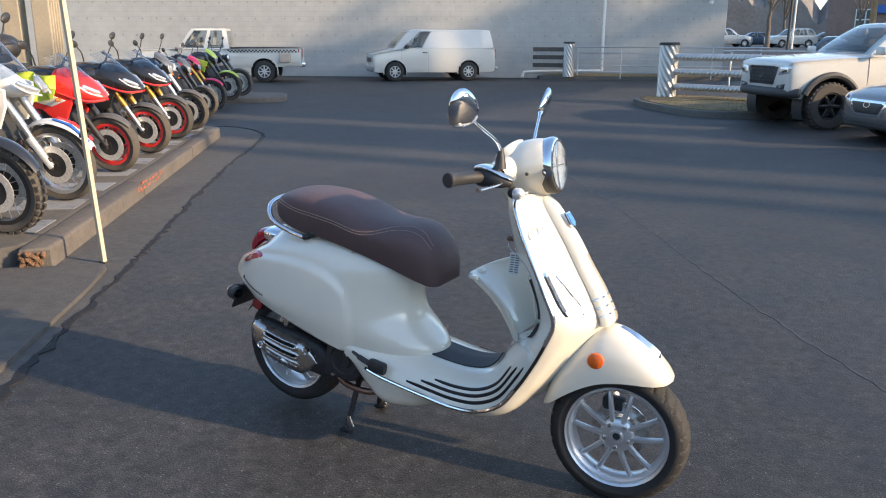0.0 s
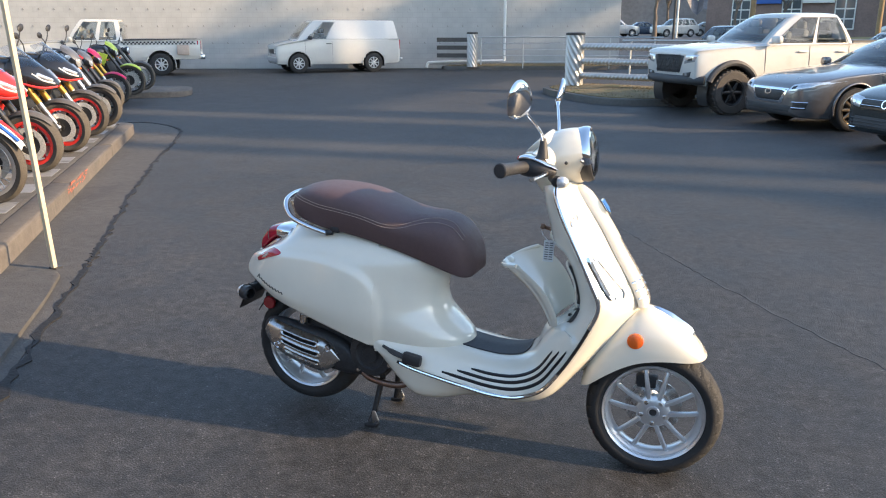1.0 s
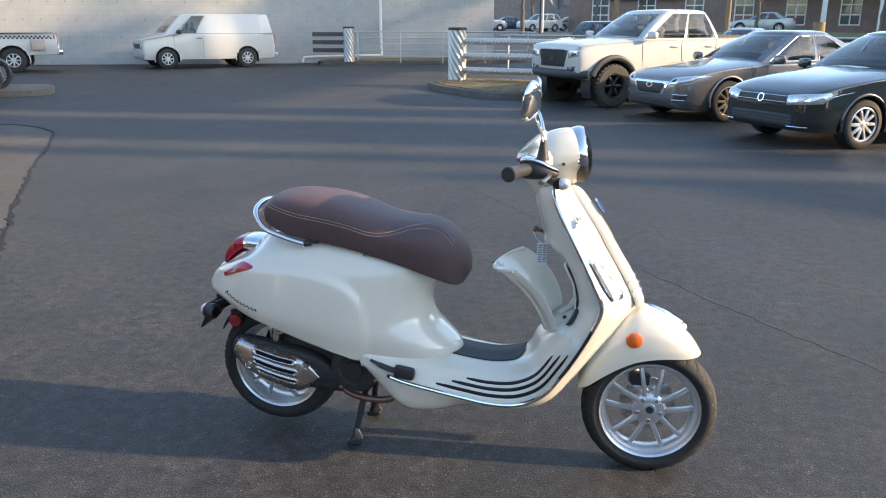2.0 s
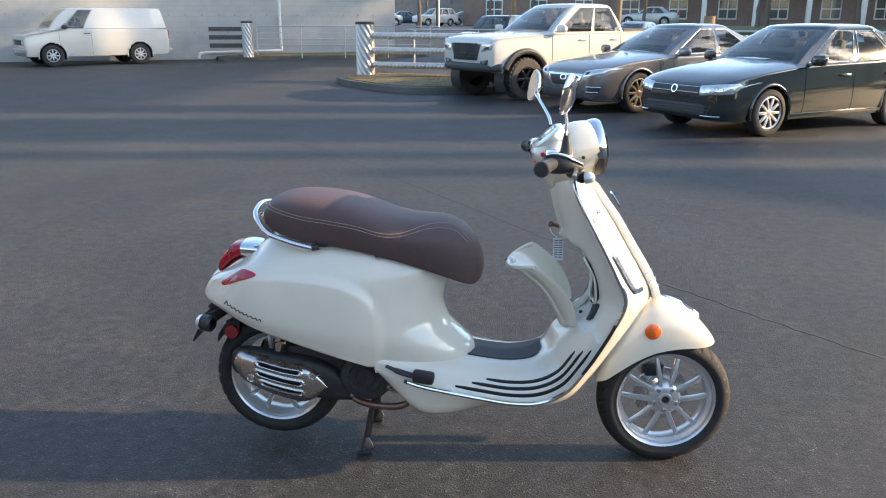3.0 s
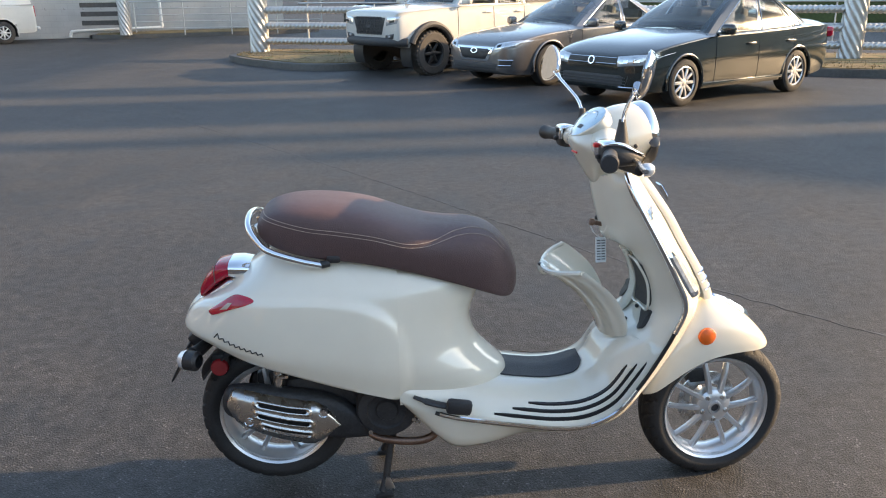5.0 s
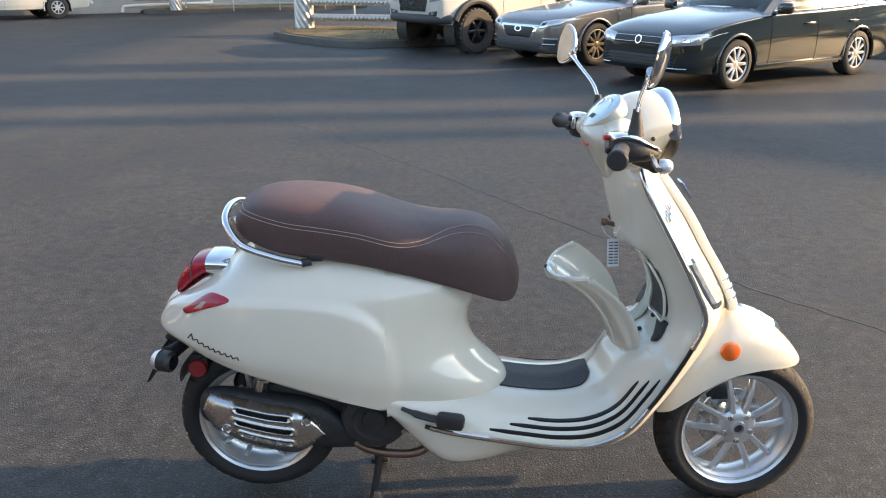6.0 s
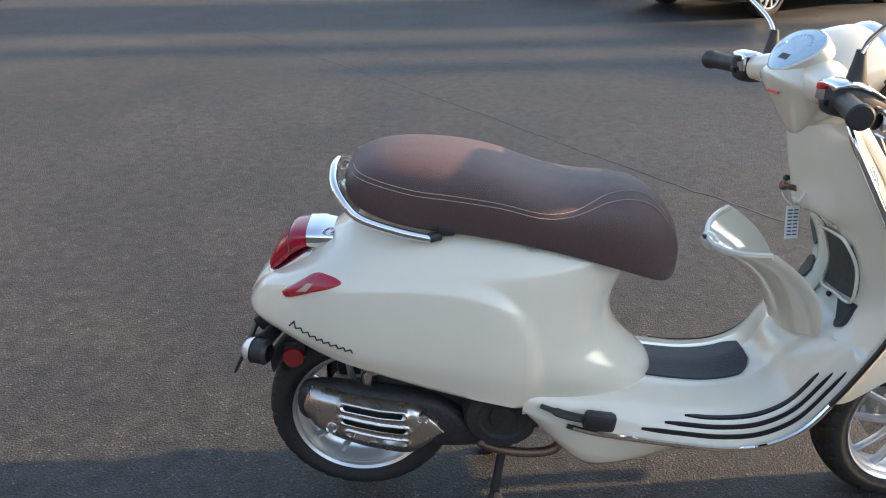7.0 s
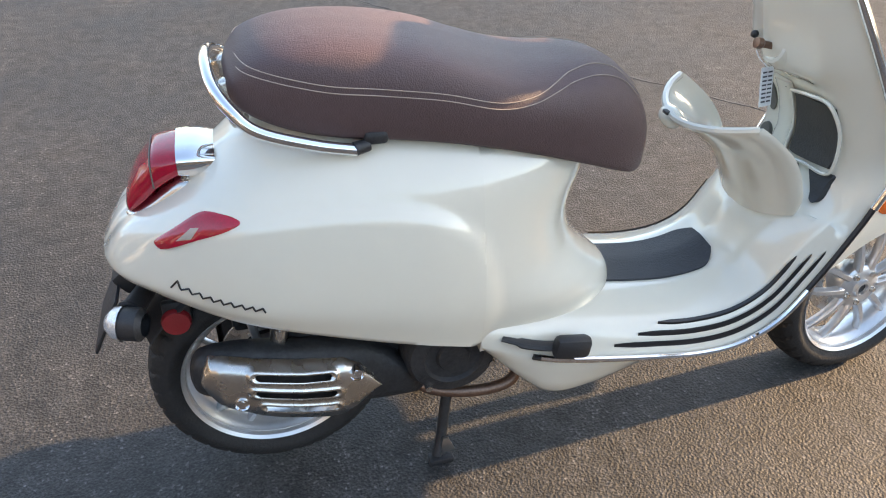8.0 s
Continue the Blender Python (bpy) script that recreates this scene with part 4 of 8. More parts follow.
# ---- wheels ----
def tyre(bm, r_out, r_in, half, seg=264, flat_z=None):
    prof = [(r_in, -half * 0.72), (r_in + 0.012, -half * 0.86), ((r_in + r_out) / 2 - 0.006, -half), (r_out - 0.024, -half * 0.93), (r_out - 0.010, -half * 0.74), (r_out - 0.003, -half * 0.42), (r_out, 0.0)]
    prof = [tuple(v) for v in curve_table(prof, 18)]
    prof = prof + [(r, -h) for r, h in reversed(prof[:-1])]
    vs = []
    n = len(prof)
    for k in range(seg):
        a = 2 * math.pi * k / seg
        ring = []
        for i, (r, h) in enumerate(prof):
            q = abs(h) / half
            if 0.12 < q < 0.93 and r > r_out - 0.03:
                ph = (k / seg * 30 + q * 0.75 + (0.5 if h > 0 else 0)) % 1.0
                if ph < 0.2:
                    r -= 0.005
            elif q < 0.06:
                r -= 0.003
            ring.append(bm.verts.new((r * math.cos(a), r * math.sin(a), h)))
        vs.append(ring)
    for k in range(seg):
        a, c = vs[k], vs[(k + 1) % seg]
        for i in range(n - 1):
            bm.faces.new((a[i], c[i], c[i + 1], a[i + 1]))


def spoke(bm, ang, lean, r0, r1, y0, y1, w0, w1, th):
    """One tapered spoke; lean is the angle it opens by towards the rim."""
    a0, a1 = radians(ang), radians(ang + lean)
    p, q = V(r0 * math.cos(a0), r0 * math.sin(a0), y0), V(r1 * math.cos(a1), r1 * math.sin(a1), y1)
    rows = []
    for i in range(7):
        t = i / 6
        c = p.lerp(q, t)
        c.z += 0.006 * math.sin(math.pi * t)
        d = (q - p).normalized()
        s = d.cross(V(0, 0, 1)).normalized()
        w = w0 + (w1 - w0) * t
        u = V(0, 0, 1)
        rows.append([c + s * w, c + s * w * 0.55 + u * th * 0.5, c - s * w * 0.55 + u * th * 0.5, c - s * w, c - s * w * 0.8 - u * th, c + s * w * 0.8 - u * th])
    loft(bm, rows)


def scooter_wheel(parent, m, r_out, half, front):
    wh = new("front_wheel" if front else "rear_wheel")
    wh.parent = parent
    wh.matrix_basis = m @ SIDE
    bm = BM()
    tyre(bm, r_out, 0.166, half)
    if front:
        c = m.to_translation().z
        for v in bm.verts:
            if v.co.y < -(c - 0.001):
                v.co.y = -(c - 0.001)
    part("tyre", bm, M["rubber"], wh, sharp=0.5)
    bm = BM()
    e = half * 0.78
    lathe(bm, [(0.1735, e + 0.006), (0.1755, e + 0.002), (0.170, e - 0.008), (0.163, e - 0.009), (0.160, e - 0.014), (0.152, e - 0.022), (0.146, 0.0), (0.152, -e + 0.02), (0.163, -e + 0.008), (0.172, -e), (0.168, -e + 0.012), (0.158, 0.0), (0.167, e + 0.001)], 132, closed=True)
    part("rim", bm, M["alloy"], wh)
    for k in range(5):
        for s in (-1, 1):
            bm = BM()
            spoke(bm, 89 + 72 * k + s * 20, -s * 6, 0.050, 0.156, 0.030, 0.018, 0.0095, 0.0072, 0.013)
            part("spoke", bm, M["alloy"], wh)
    bm = BM()
    lathe(bm, [(0.0, 0.034), (0.013, 0.034), (0.015, 0.044), (0.021, 0.044), (0.024, 0.036), (0.050, 0.035), (0.058, 0.028), (0.059, 0.012), (0.05, -0.02), (0.035, -0.04), (0.0, -0.04)], 40)
    part("hub", bm, M["alloy"], wh)
    bm = BM()
    lathe(bm, [(0.0, 0.037), (0.0125, 0.037), (0.0125, 0.03)], 20)
    part("axle_nut", bm, M["plastic"], wh)
    for k in range(5):
        bm = BM()
        a = radians(90 + 72 * k + 36)
        lathe(bm, [(0, 0.042), (0.0055, 0.042), (0.007, 0.036), (0.009, 0.035), (0.009, 0.03)], 10, Matrix.Translation((0.041 * math.cos(a), 0.041 * math.sin(a), 0)))
        part("wheel_bolt", bm, M["satin"], wh)
    bm = BM()
    lathe(bm, [(0.058, -0.022), (0.098, -0.022), (0.098, -0.027), (0.058, -0.027)], 60, closed=True)
    part("brake_disc", bm, M["satin"], wh)
    bm = BM()
    box(bm, (-0.03, 0.085, -0.04), (0.075, 0.05, 0.04), 0.01)
    part("brake_caliper", bm, M["matte"], wh)
    return wh


AX = V(-0.34, 0, 0.65).normalized()
STEER = Matrix.Translation((0.93, 0, 1.05)) @ Matrix.Rotation(radians(6.0), 4, AX) @ Matrix.Translation((-0.93, 0, -1.05))


def spart(name, bm, mat, parent=sc, label="", **k):
    """A part that turns with the handlebar."""
    bmesh.ops.transform(bm, matrix=STEER, verts=bm.verts)
    return part(name, bm, mat, parent, label, **k)


scooter_wheel(sc, STEER @ Matrix.Translation((1.337, -0.008, 0.226)), 0.2345, 0.058, True)
scooter_wheel(sc, Matrix.Translation((-0.048, 0.0, 0.260)), 0.2360, 0.062, False)

# front fender: rows along the wheel (angle from the front), radius, half-width, side drop
bm = BM()
FEND = [  # x, top z, half-width at the skirt, skirt z, roundness
    (1.085, 0.330, 0.060, 0.300), (1.115, 0.420, 0.088, 0.318), (1.160, 0.505, 0.100, 0.355), (1.215, 0.565, 0.103, 0.392), (1.270, 0.598, 0.104, 0.418),
    (1.325, 0.592, 0.103, 0.431), (1.375, 0.568, 0.100, 0.436), (1.420, 0.537, 0.094, 0.436), (1.455, 0.505, 0.084, 0.437), (1.480, 0.475, 0.068, 0.440), (1.494, 0.452, 0.044, 0.443), (1.499, 0.446, 0.015, 0.444)]
rings = []
for x, zt, w, zs in curve_table(FEND, 44):
    h = zt - zs
    half = [V(x, 0, zt), V(x, w * 0.34, zt - h * 0.03), V(x, w * 0.66, zt - h * 0.16), V(x, w * 0.9, zt - h * 0.42), V(x, w, zt - h * 0.75), V(x, w * 1.0, zs)]
    half = smooth_line(half, 4)
    inner = [V(p.x, p.y * 0.9, p.z - 0.006 if i < 10 else p.z) for i, p in enumerate(half)]
    ring = [V(p.x, -p.y, p.z) for p in reversed(half)] + half[1:] + [V(p.x, p.y, p.z) for p in reversed(inner)] + [V(p.x, -p.y, p.z) for p in inner[1:]]
    rings.append(ring)
loft(bm, rings)
fender = spart("front_fender", bm, M["paint"], sharp=1.0)
for side in (-1, 1):
    bm = BM()
    lathe(bm, [(0, 0.004), (0.0235, 0.0035), (0.0265, 0.001), (0.0275, -0.006)], 28, Matrix.Translation((1.262, side * 0.103, 0.497)) @ Matrix.Rotation(radians(-90 * side), 4, "X") @ Matrix.Rotation(radians(0), 4, "Z"))
    spart("side_reflector", bm, M["orange"], fender, "round amber reflector")
# chrome crest of the fender
bm = BM()
rows = []
for x, w, lift in curve_table([(1.305, 0.004, 0.002), (1.33, 0.016, 0.008), (1.37, 0.024, 0.012), (1.41, 0.026, 0.014), (1.44, 0.020, 0.018), (1.452, 0.008, 0.014)], 24):
    zt = lerp_table([(a[0], a[1]) for a in FEND], x)[0] - 0.001
    rows.append([V(x, -w, zt - 0.006), V(x, -w * 0.6, zt + lift * 0.3), V(x, 0, zt + lift), V(x, w * 0.6, zt + lift * 0.3), V(x, w, zt - 0.006), V(x, 0, zt - 0.012)])
loft(bm, rows)
spart("fender_crest", bm, M["chrome"], fender, "pointed chrome crest")
# fork arm and link on the far side
bm = BM()
tube(bm, [(1.27, 0.09, 0.40), (1.30, 0.095, 0.27), (1.335, 0.085, 0.225)], [0.022, 0.024, 0.026], 10)
spart("fork_arm", bm, M["alloy"])
bm = BM()
tube(bm, [(1.20, 0.0, 0.55), (1.25, 0.03, 0.47), (1.27, 0.09, 0.40)], 0.026, 10)
spart("fork_leg", bm, M["matte"])

# ---- front of the shield ----
bm = BM()
rows = []
NOSE = [(1.018, 1.005, 0.020), (1.058, 0.985, 0.034), (1.102, 0.930, 0.040), (1.150, 0.862, 0.043), (1.195, 0.785, 0.046), (1.245, 0.705, 0.050), (1.282, 0.630, 0.054), (1.288, 0.605, 0.054)]
for x, z, w in curve_table(NOSE, 28):
    n = V(0.85, 0, 0.5)
    o = V(x, 0, z)
    rows.append([o + V(-0.02, -w, 0) , o + n * 0.003 + V(-0.004, -w * 0.95, 0), o + n * 0.009 + V(0, -w * 0.78, 0), o + n * 0.012, o + n * 0.009 + V(0, w * 0.78, 0), o + n * 0.003 + V(-0.004, w * 0.95, 0), o + V(-0.02, w, 0), o + V(-0.03, 0, 0)])
loft(bm, rows)
nose = part("horn_cover", bm, M["paint"], sc, sharp=0.8)
for k, (x, z) in enumerate(((1.262, 0.700), (1.276, 0.674), (1.288, 0.648))):
    for side in (-1, 1):
        bm = BM()
        tube(bm, [(x - 0.022, side * 0.055, z - 0.010), (x - 0.010, side * 0.047, z - 0.006), (x - 0.002, side * 0.034, z - 0.003), (x + 0.002, side * 0.018, z - 0.001)], [0.003, 0.0042, 0.0042, 0.002], 8)
        part("louvre", bm, M["chrome"], nose, "chrome louvre")
badge_m = Matrix.Translation((1.127, 0.0, 0.934)) @ Matrix.Rotation(radians(57), 4, "Y") @ Matrix.Rotation(radians(0), 4, "Z")
bm = BM()
plate(bm, [(-0.028, -0.019), (0.014, -0.021), (0.03, -0.004), (0.03, 0.004), (0.014, 0.021), (-0.028, 0.019)], 0.006, badge_m, 0.002)
part("badge_frame", bm, M["chrome"], nose)
bm = BM()
plate(bm, [(-0.023, -0.015), (0.012, -0.016), (0.024, -0.002), (0.024, 0.002), (0.012, 0.016), (-0.023, 0.015)], 0.002, badge_m @ Matrix.Translation((0, 0, 0.006)))
part("badge_enamel", bm, M["blue"], nose, "blue enamel badge")


def shield_front(u, f, side, lift=0.003):
    """A point on the shield's outside: f from the edge (0) over the outside line (1) to the keel (2)."""
    r = FROWS[int(round(u * 6))]
    edge, out, keel = V(r[5], r[6], r[7]), V(r[8], r[9], r[10]), V(r[11], 0, r[12])
    line = smooth_line([edge + (out - edge) * 0.12 + V(0, 0.004, 0), out, out * 0.4 + keel * 0.6, keel], 4)
    t = min(f, 1.999) * 4 if f <= 1 else 4 + (min(f, 2) - 1) * 8 * 0.999
    i = min(int(t), len(line) - 2)
    p = line[i].lerp(line[i + 1], t - i)
    return V(p.x, side * p.y, p.z) + V(lift * 0.85, side * lift * 0.3, lift * 0.4)


M["palelens"] = material("pale_ribbed_lens", (0.52, 0.52, 0.50), 0.12, vary=0.35, scale=55, coat=0.8, bump=0.15, bump_scale=130)
# indicator lenses in the shield, and the script as a plain raised bar
for side in (-1, 1):
    for name, mat, lift, shrink in (("indicator_bezel", M["chrome"], 0.007, 0.0), ("indicator_lens", M["palelens"], 0.012, 0.16)):
        bm = BM()
        rows = []
        for i in range(13):
            t = shrink * 0.5 + (1 - shrink) * i / 12
            u = 13.05 - 1.75 * t
            f0, f1 = 0.34 + 0.30 * t, 1.02 + 0.36 * t
            e = 0.5 * (1 - min(1, i / 2 + 0.25, (12 - i) / 2 + 0.35))
            m0 = (f0 + f1) / 2
            hw = (f1 - f0) / 2 * (1 - e) * (1 - shrink)
            line = [shield_front(u, m0 + hw * (j - 4) / 4, side, lift * (1.25 if 0 < j < 8 else 0.8)) for j in range(9)]
            rows.append(line + [p - V(0.014, 0, 0.004) for p in (line[-1], line[0])])
        loft(bm, rows)
        part(name, bm, mat, sc)
bm = BM()
pts = [shield_front(14.35 + 0.45 * i / 40 + 0.15 * math.sin(i * 0.95), 0.36 + 0.84 * i / 40 + 0.03 * math.cos(i * 0.95), -1, 0.004) for i in range(41)]
tube(bm, smooth_line(pts, 2), 0.0022, 6, 0.7)
part("script_bar", bm, M["chrome"], sc, "chrome script as a plain raised line")

# ---- glove box ----
M["liner"] = material("dark_textured_liner", (0.055, 0.050, 0.045), 0.75, vary=0.15, scale=20, bump=0.3, bump_scale=260)


def pocket(y, z, lift=0.0):
    """A point on the inner wall of the leg shield."""
    return V(lerp_table([(0.50, 0.992), (0.52, 1.012), (0.56, 1.056), (0.60, 1.079), (0.64, 1.084), (0.68, 1.076), (0.72, 1.060), (0.76, 1.036), (0.80, 1.0)], z)[0] - lift, y, z)


def pocket_plate(bm, outline, lift, back):
    """A plate with a rounded rim over the inner wall."""
    pts = [(p.y, p.z) for p in smooth_line([V(0, y, z) for y, z in outline + outline[:1]], 4)[:-1]]
    cy, cz = sum(p[0] for p in pts) / len(pts), sum(p[1] for p in pts) / len(pts)
    loft(bm, [[pocket(cy + (y - cy) * k, cz + (z - cz) * k, h) for y, z in pts] for k, h in ((1.0, back), (1.0, lift * 0.6), (0.97, lift), (0.85, lift), (0.72, lift), (0.58, lift), (0.44, lift), (0.3, lift), (0.16, lift), (0.02, lift))])


# raised plate; its black stands in for the shade of a recess
bm = BM()
pocket_plate(bm, [(-0.062, 0.592), (-0.09, 0.597), (-0.124, 0.604), (-0.126, 0.585), (-0.132, 0.553), (-0.115, 0.552), (-0.092, 0.57)], 0.004, -0.01)
part("dark_recess_plate", bm, M["plastic"], sc)
bm = BM()
pocket_plate(bm, [(0.006, 0.728), (0.0, 0.737), (-0.05, 0.742), (-0.108, 0.746), (-0.116, 0.735), (-0.122, 0.69), (-0.119, 0.64), (-0.114, 0.617), (-0.105, 0.612), (-0.05, 0.603), (0.0, 0.599), (0.010, 0.612), (0.010, 0.66)], 0.010, -0.02)
box_panel = part("glove_box_panel", bm, M["liner"], sc, "matt black inner panel")
bm = BM()
ring = smooth_line([pocket(y, z, 0.010) for y, z in ((0.012, 0.735), (-0.05, 0.749), (-0.113, 0.752), (-0.128, 0.69), (-0.119, 0.608), (-0.05, 0.597), (0.012, 0.594), (0.016, 0.66), (0.012, 0.735))], 6)
tube(bm, ring, 0.004, 6)
part("panel_rim", bm, M["paint"], box_panel)
bm = BM()
rows = []
for z in (0.752, 0.72, 0.68, 0.64, 0.60, 0.56, 0.535):
    rows.append([pocket(0.038 + 0.026 * math.cos(a) + (0.75 - z) * 0.05, z, 0.004 + 0.016 * math.sin(a)) for a in [math.pi * i / 10 for i in range(11)]])
loft(bm, rows)
part("inner_rib", bm, M["paint"], sc)
# dark ovals laid on the wall, coloured like the shade inside openings
for y, z, a, c in ((0.092, 0.69, 0.014, 0.034), (0.098, 0.595, 0.018, 0.030)):
    bm = BM()
    pocket_plate(bm, [(y + a * math.cos(k * math.pi / 5), z + c * math.sin(k * math.pi / 5)) for k in range(10)], 0.0095, -0.01)
    part("dark_opening_plate", bm, M["seam"], sc)
bm = BM()
rows = []
DOOR = [(0.955, 0.498, 0.130, 0.050), (0.940, 0.535, 0.140, 0.060), (0.905, 0.590, 0.146, 0.072), (0.865, 0.635, 0.150, 0.080), (0.825, 0.668, 0.152, 0.084), (0.795, 0.690, 0.150, 0.086), (0.778, 0.702, 0.144, 0.086)]
for x, z, w, bend in curve_table(DOOR, 28):
    cols = []
    for j in range(21):
        q = (j - 10) / 10
        k = bend * (q * q * 0.75 + 0.25 * q ** 6)
        cols.append(V(x + k, w * q, z + 0.028 * q * q))
    rows.append(cols + [p + V(0.007, 0, 0.007) for p in reversed(cols)])
loft(bm, rows)
door = part("glove_box_door", bm, M["paint"], sc, "opened glove box door tipped back", sharp=1.0)
bm = BM()
edge = [V(0.778 + 0.086 * (q * q * 0.75 + 0.25 * q ** 6), 0.144 * q, 0.705 + 0.028 * q * q) for q in [(j - 10) / 10 for j in range(21)]]
tube(bm, edge, 0.008, 8)
part("door_lip", bm, M["paint"], door)
bm = BM()
bmesh.ops.create_uvsphere(bm, u_segments=20, v_segments=12, radius=1.0, matrix=Matrix.Translation((0.786, 0.030, 0.694)) @ Matrix.Diagonal((0.020, 0.034, 0.022, 1)))
part("latch_boss", bm, M["paint"], door)
bm = BM()
box(bm, (0.774, 0.024, 0.708), (0.014, 0.020, 0.008), 0.003)
part("latch", bm, M["plastic"], door)
for side in (-1, 1):
    bm = BM()
    tube(bm, [(1.02, side * 0.1, 0.515), (1.05, side * 0.1, 0.525)], 0.009, 8)
    part("hinge", bm, M["plastic"], door)
for p in ((1.070, -0.024, 0.580), (1.032, -0.035, 0.543), (1.038, 0.024, 0.742)):
    bm = BM()
    bmesh.ops.create_uvsphere(bm, u_segments=10, v_segments=6, radius=0.007, matrix=Matrix.Translation(p))
    part("rubber_stop", bm, M["plastic"], sc)
# ignition lock, key and tag
LOCK = Matrix.Translation((0.962, -0.014, 0.838)) @ Matrix.Rotation(radians(-76), 4, "Y")
bm = BM()
lathe(bm, [(0.017, -0.012), (0.019, 0.004), (0.025, 0.010), (0.031, 0.008), (0.040, -0.012)], 32, LOCK)
part("ignition_boss", bm, M["paint"], sc)
bm = BM()
lathe(bm, [(0.0, -0.006), (0.017, -0.006), (0.018, -0.002)], 24, LOCK)
lock = part("ignition_lock", bm, M["plastic"], sc)
bm = BM()
box(bm, LOCK @ V(0, 0, 0.022), (0.014, 0.006, 0.052), 0.003, LOCK.to_3x3().to_4x4())
lathe(bm, [(0, 0.054), (0.010, 0.052), (0.011, 0.042), (0.006, 0.036)], 12, LOCK)
key = part("key", bm, M["pipe"], lock, "worn brown key in the lock")
bm = BM()
m = Matrix.Translation((0.945, -0.030, 0.766)) @ Matrix.Rotation(radians(-14), 4, "X") @ Matrix.Rotation(radians(18), 4, "Z")
box(bm, (0, 0, 0), (0.036, 0.0015, 0.075), 0.0, m)
tag = part("key_tag", bm, M["paper"], sc, "white printed paper tag hanging from the key", smooth=False)
bm = BM()
for k in range(8):
    for j in range(2):
        box(bm, m @ V(-0.008 + 0.016 * j, -0.0012, 0.028 - k * 0.008), (0.012, 0.0006, 0.003), 0, m.to_3x3().to_4x4())
part("print", bm, M["ink"], tag, smooth=False)
bm = BM()
tube(bm, smooth_line([(0.914, -0.016, 0.836), (0.922, -0.024, 0.820), (0.943, -0.029, 0.802)], 5), 0.0012, 5)
part("tag_string", bm, M["paper"], tag)
bm = BM()
bmesh.ops.create_uvsphere(bm, u_segments=10, v_segments=6, radius=0.008, matrix=Matrix.Translation((0.948, 0.045, 0.846)))
part("cover_screw", bm, M["plastic"], sc)

# ---- handlebar cover, dials, lamp ----
HEAD = [  # x, top z, bottom z, half-width
    (0.844, 1.098, 1.086, 0.026), (0.850, 1.108, 1.068, 0.052), (0.866, 1.122, 1.036, 0.076), (0.892, 1.143, 0.994, 0.091), (0.918, 1.163, 0.964, 0.099), (0.945, 1.180, 0.968, 0.103), (0.968, 1.188, 0.977, 0.104),
    (0.995, 1.193, 0.988, 0.103), (1.030, 1.195, 1.006, 0.099), (1.058, 1.190, 1.022, 0.094)]
bm = BM()
rings = []
for x, zt, zb, w in curve_table(HEAD, 34):
    ring = []
    cz, h = (zt + zb) / 2 + 0.02, (zt - zb) / 2
    for k in range(32):
        a = 2 * math.pi * k / 32
        ca, sa = math.cos(a), math.sin(a)
        y = w * math.copysign(abs(ca) ** 0.92, ca) * (1.0 if sa > 0 else 1 + 0.5 * sa)
        z = (zt + zb) / 2 + h * math.copysign(abs(sa) ** 0.95, sa)
        ring.append(V(x + (z - 1.1) * -0.10 * sstep(0.95, 1.06, x), y, z))
    rings.append(ring)
loft(bm, rings)
head = spart("handlebar_cover", bm, M["paint"], sharp=1.1)


def switch_pod(side, grow, deep):
    """Rings of the pod between grip and cover; deep is the share of its height, from the top."""
    rows = []
    for x, zt, zb, w in curve_table([(0.862, 1.104, 1.064, 0.022), (0.868, 1.112, 1.052, 0.031), (0.892, 1.116, 1.046, 0.035), (0.922, 1.108, 1.046, 0.035), (0.952, 1.092, 1.048, 0.028), (0.976, 1.077, 1.054, 0.015), (0.983, 1.070, 1.060, 0.006)], 14):
        zt, zb, w = zt + grow, zt + grow - (zt - zb) * deep, w + grow
        rows.append([V(x + (0.004 if grow and x > 0.97 else 0), side * (0.192 + w * math.copysign(abs(math.cos(a)) ** 0.7, math.cos(a))), (zt + zb) / 2 + (zt - zb) / 2 * math.copysign(abs(math.sin(a)) ** 0.7, math.sin(a))) for a in [2 * math.pi * k / 20 for k in range(20)]])
    return rows


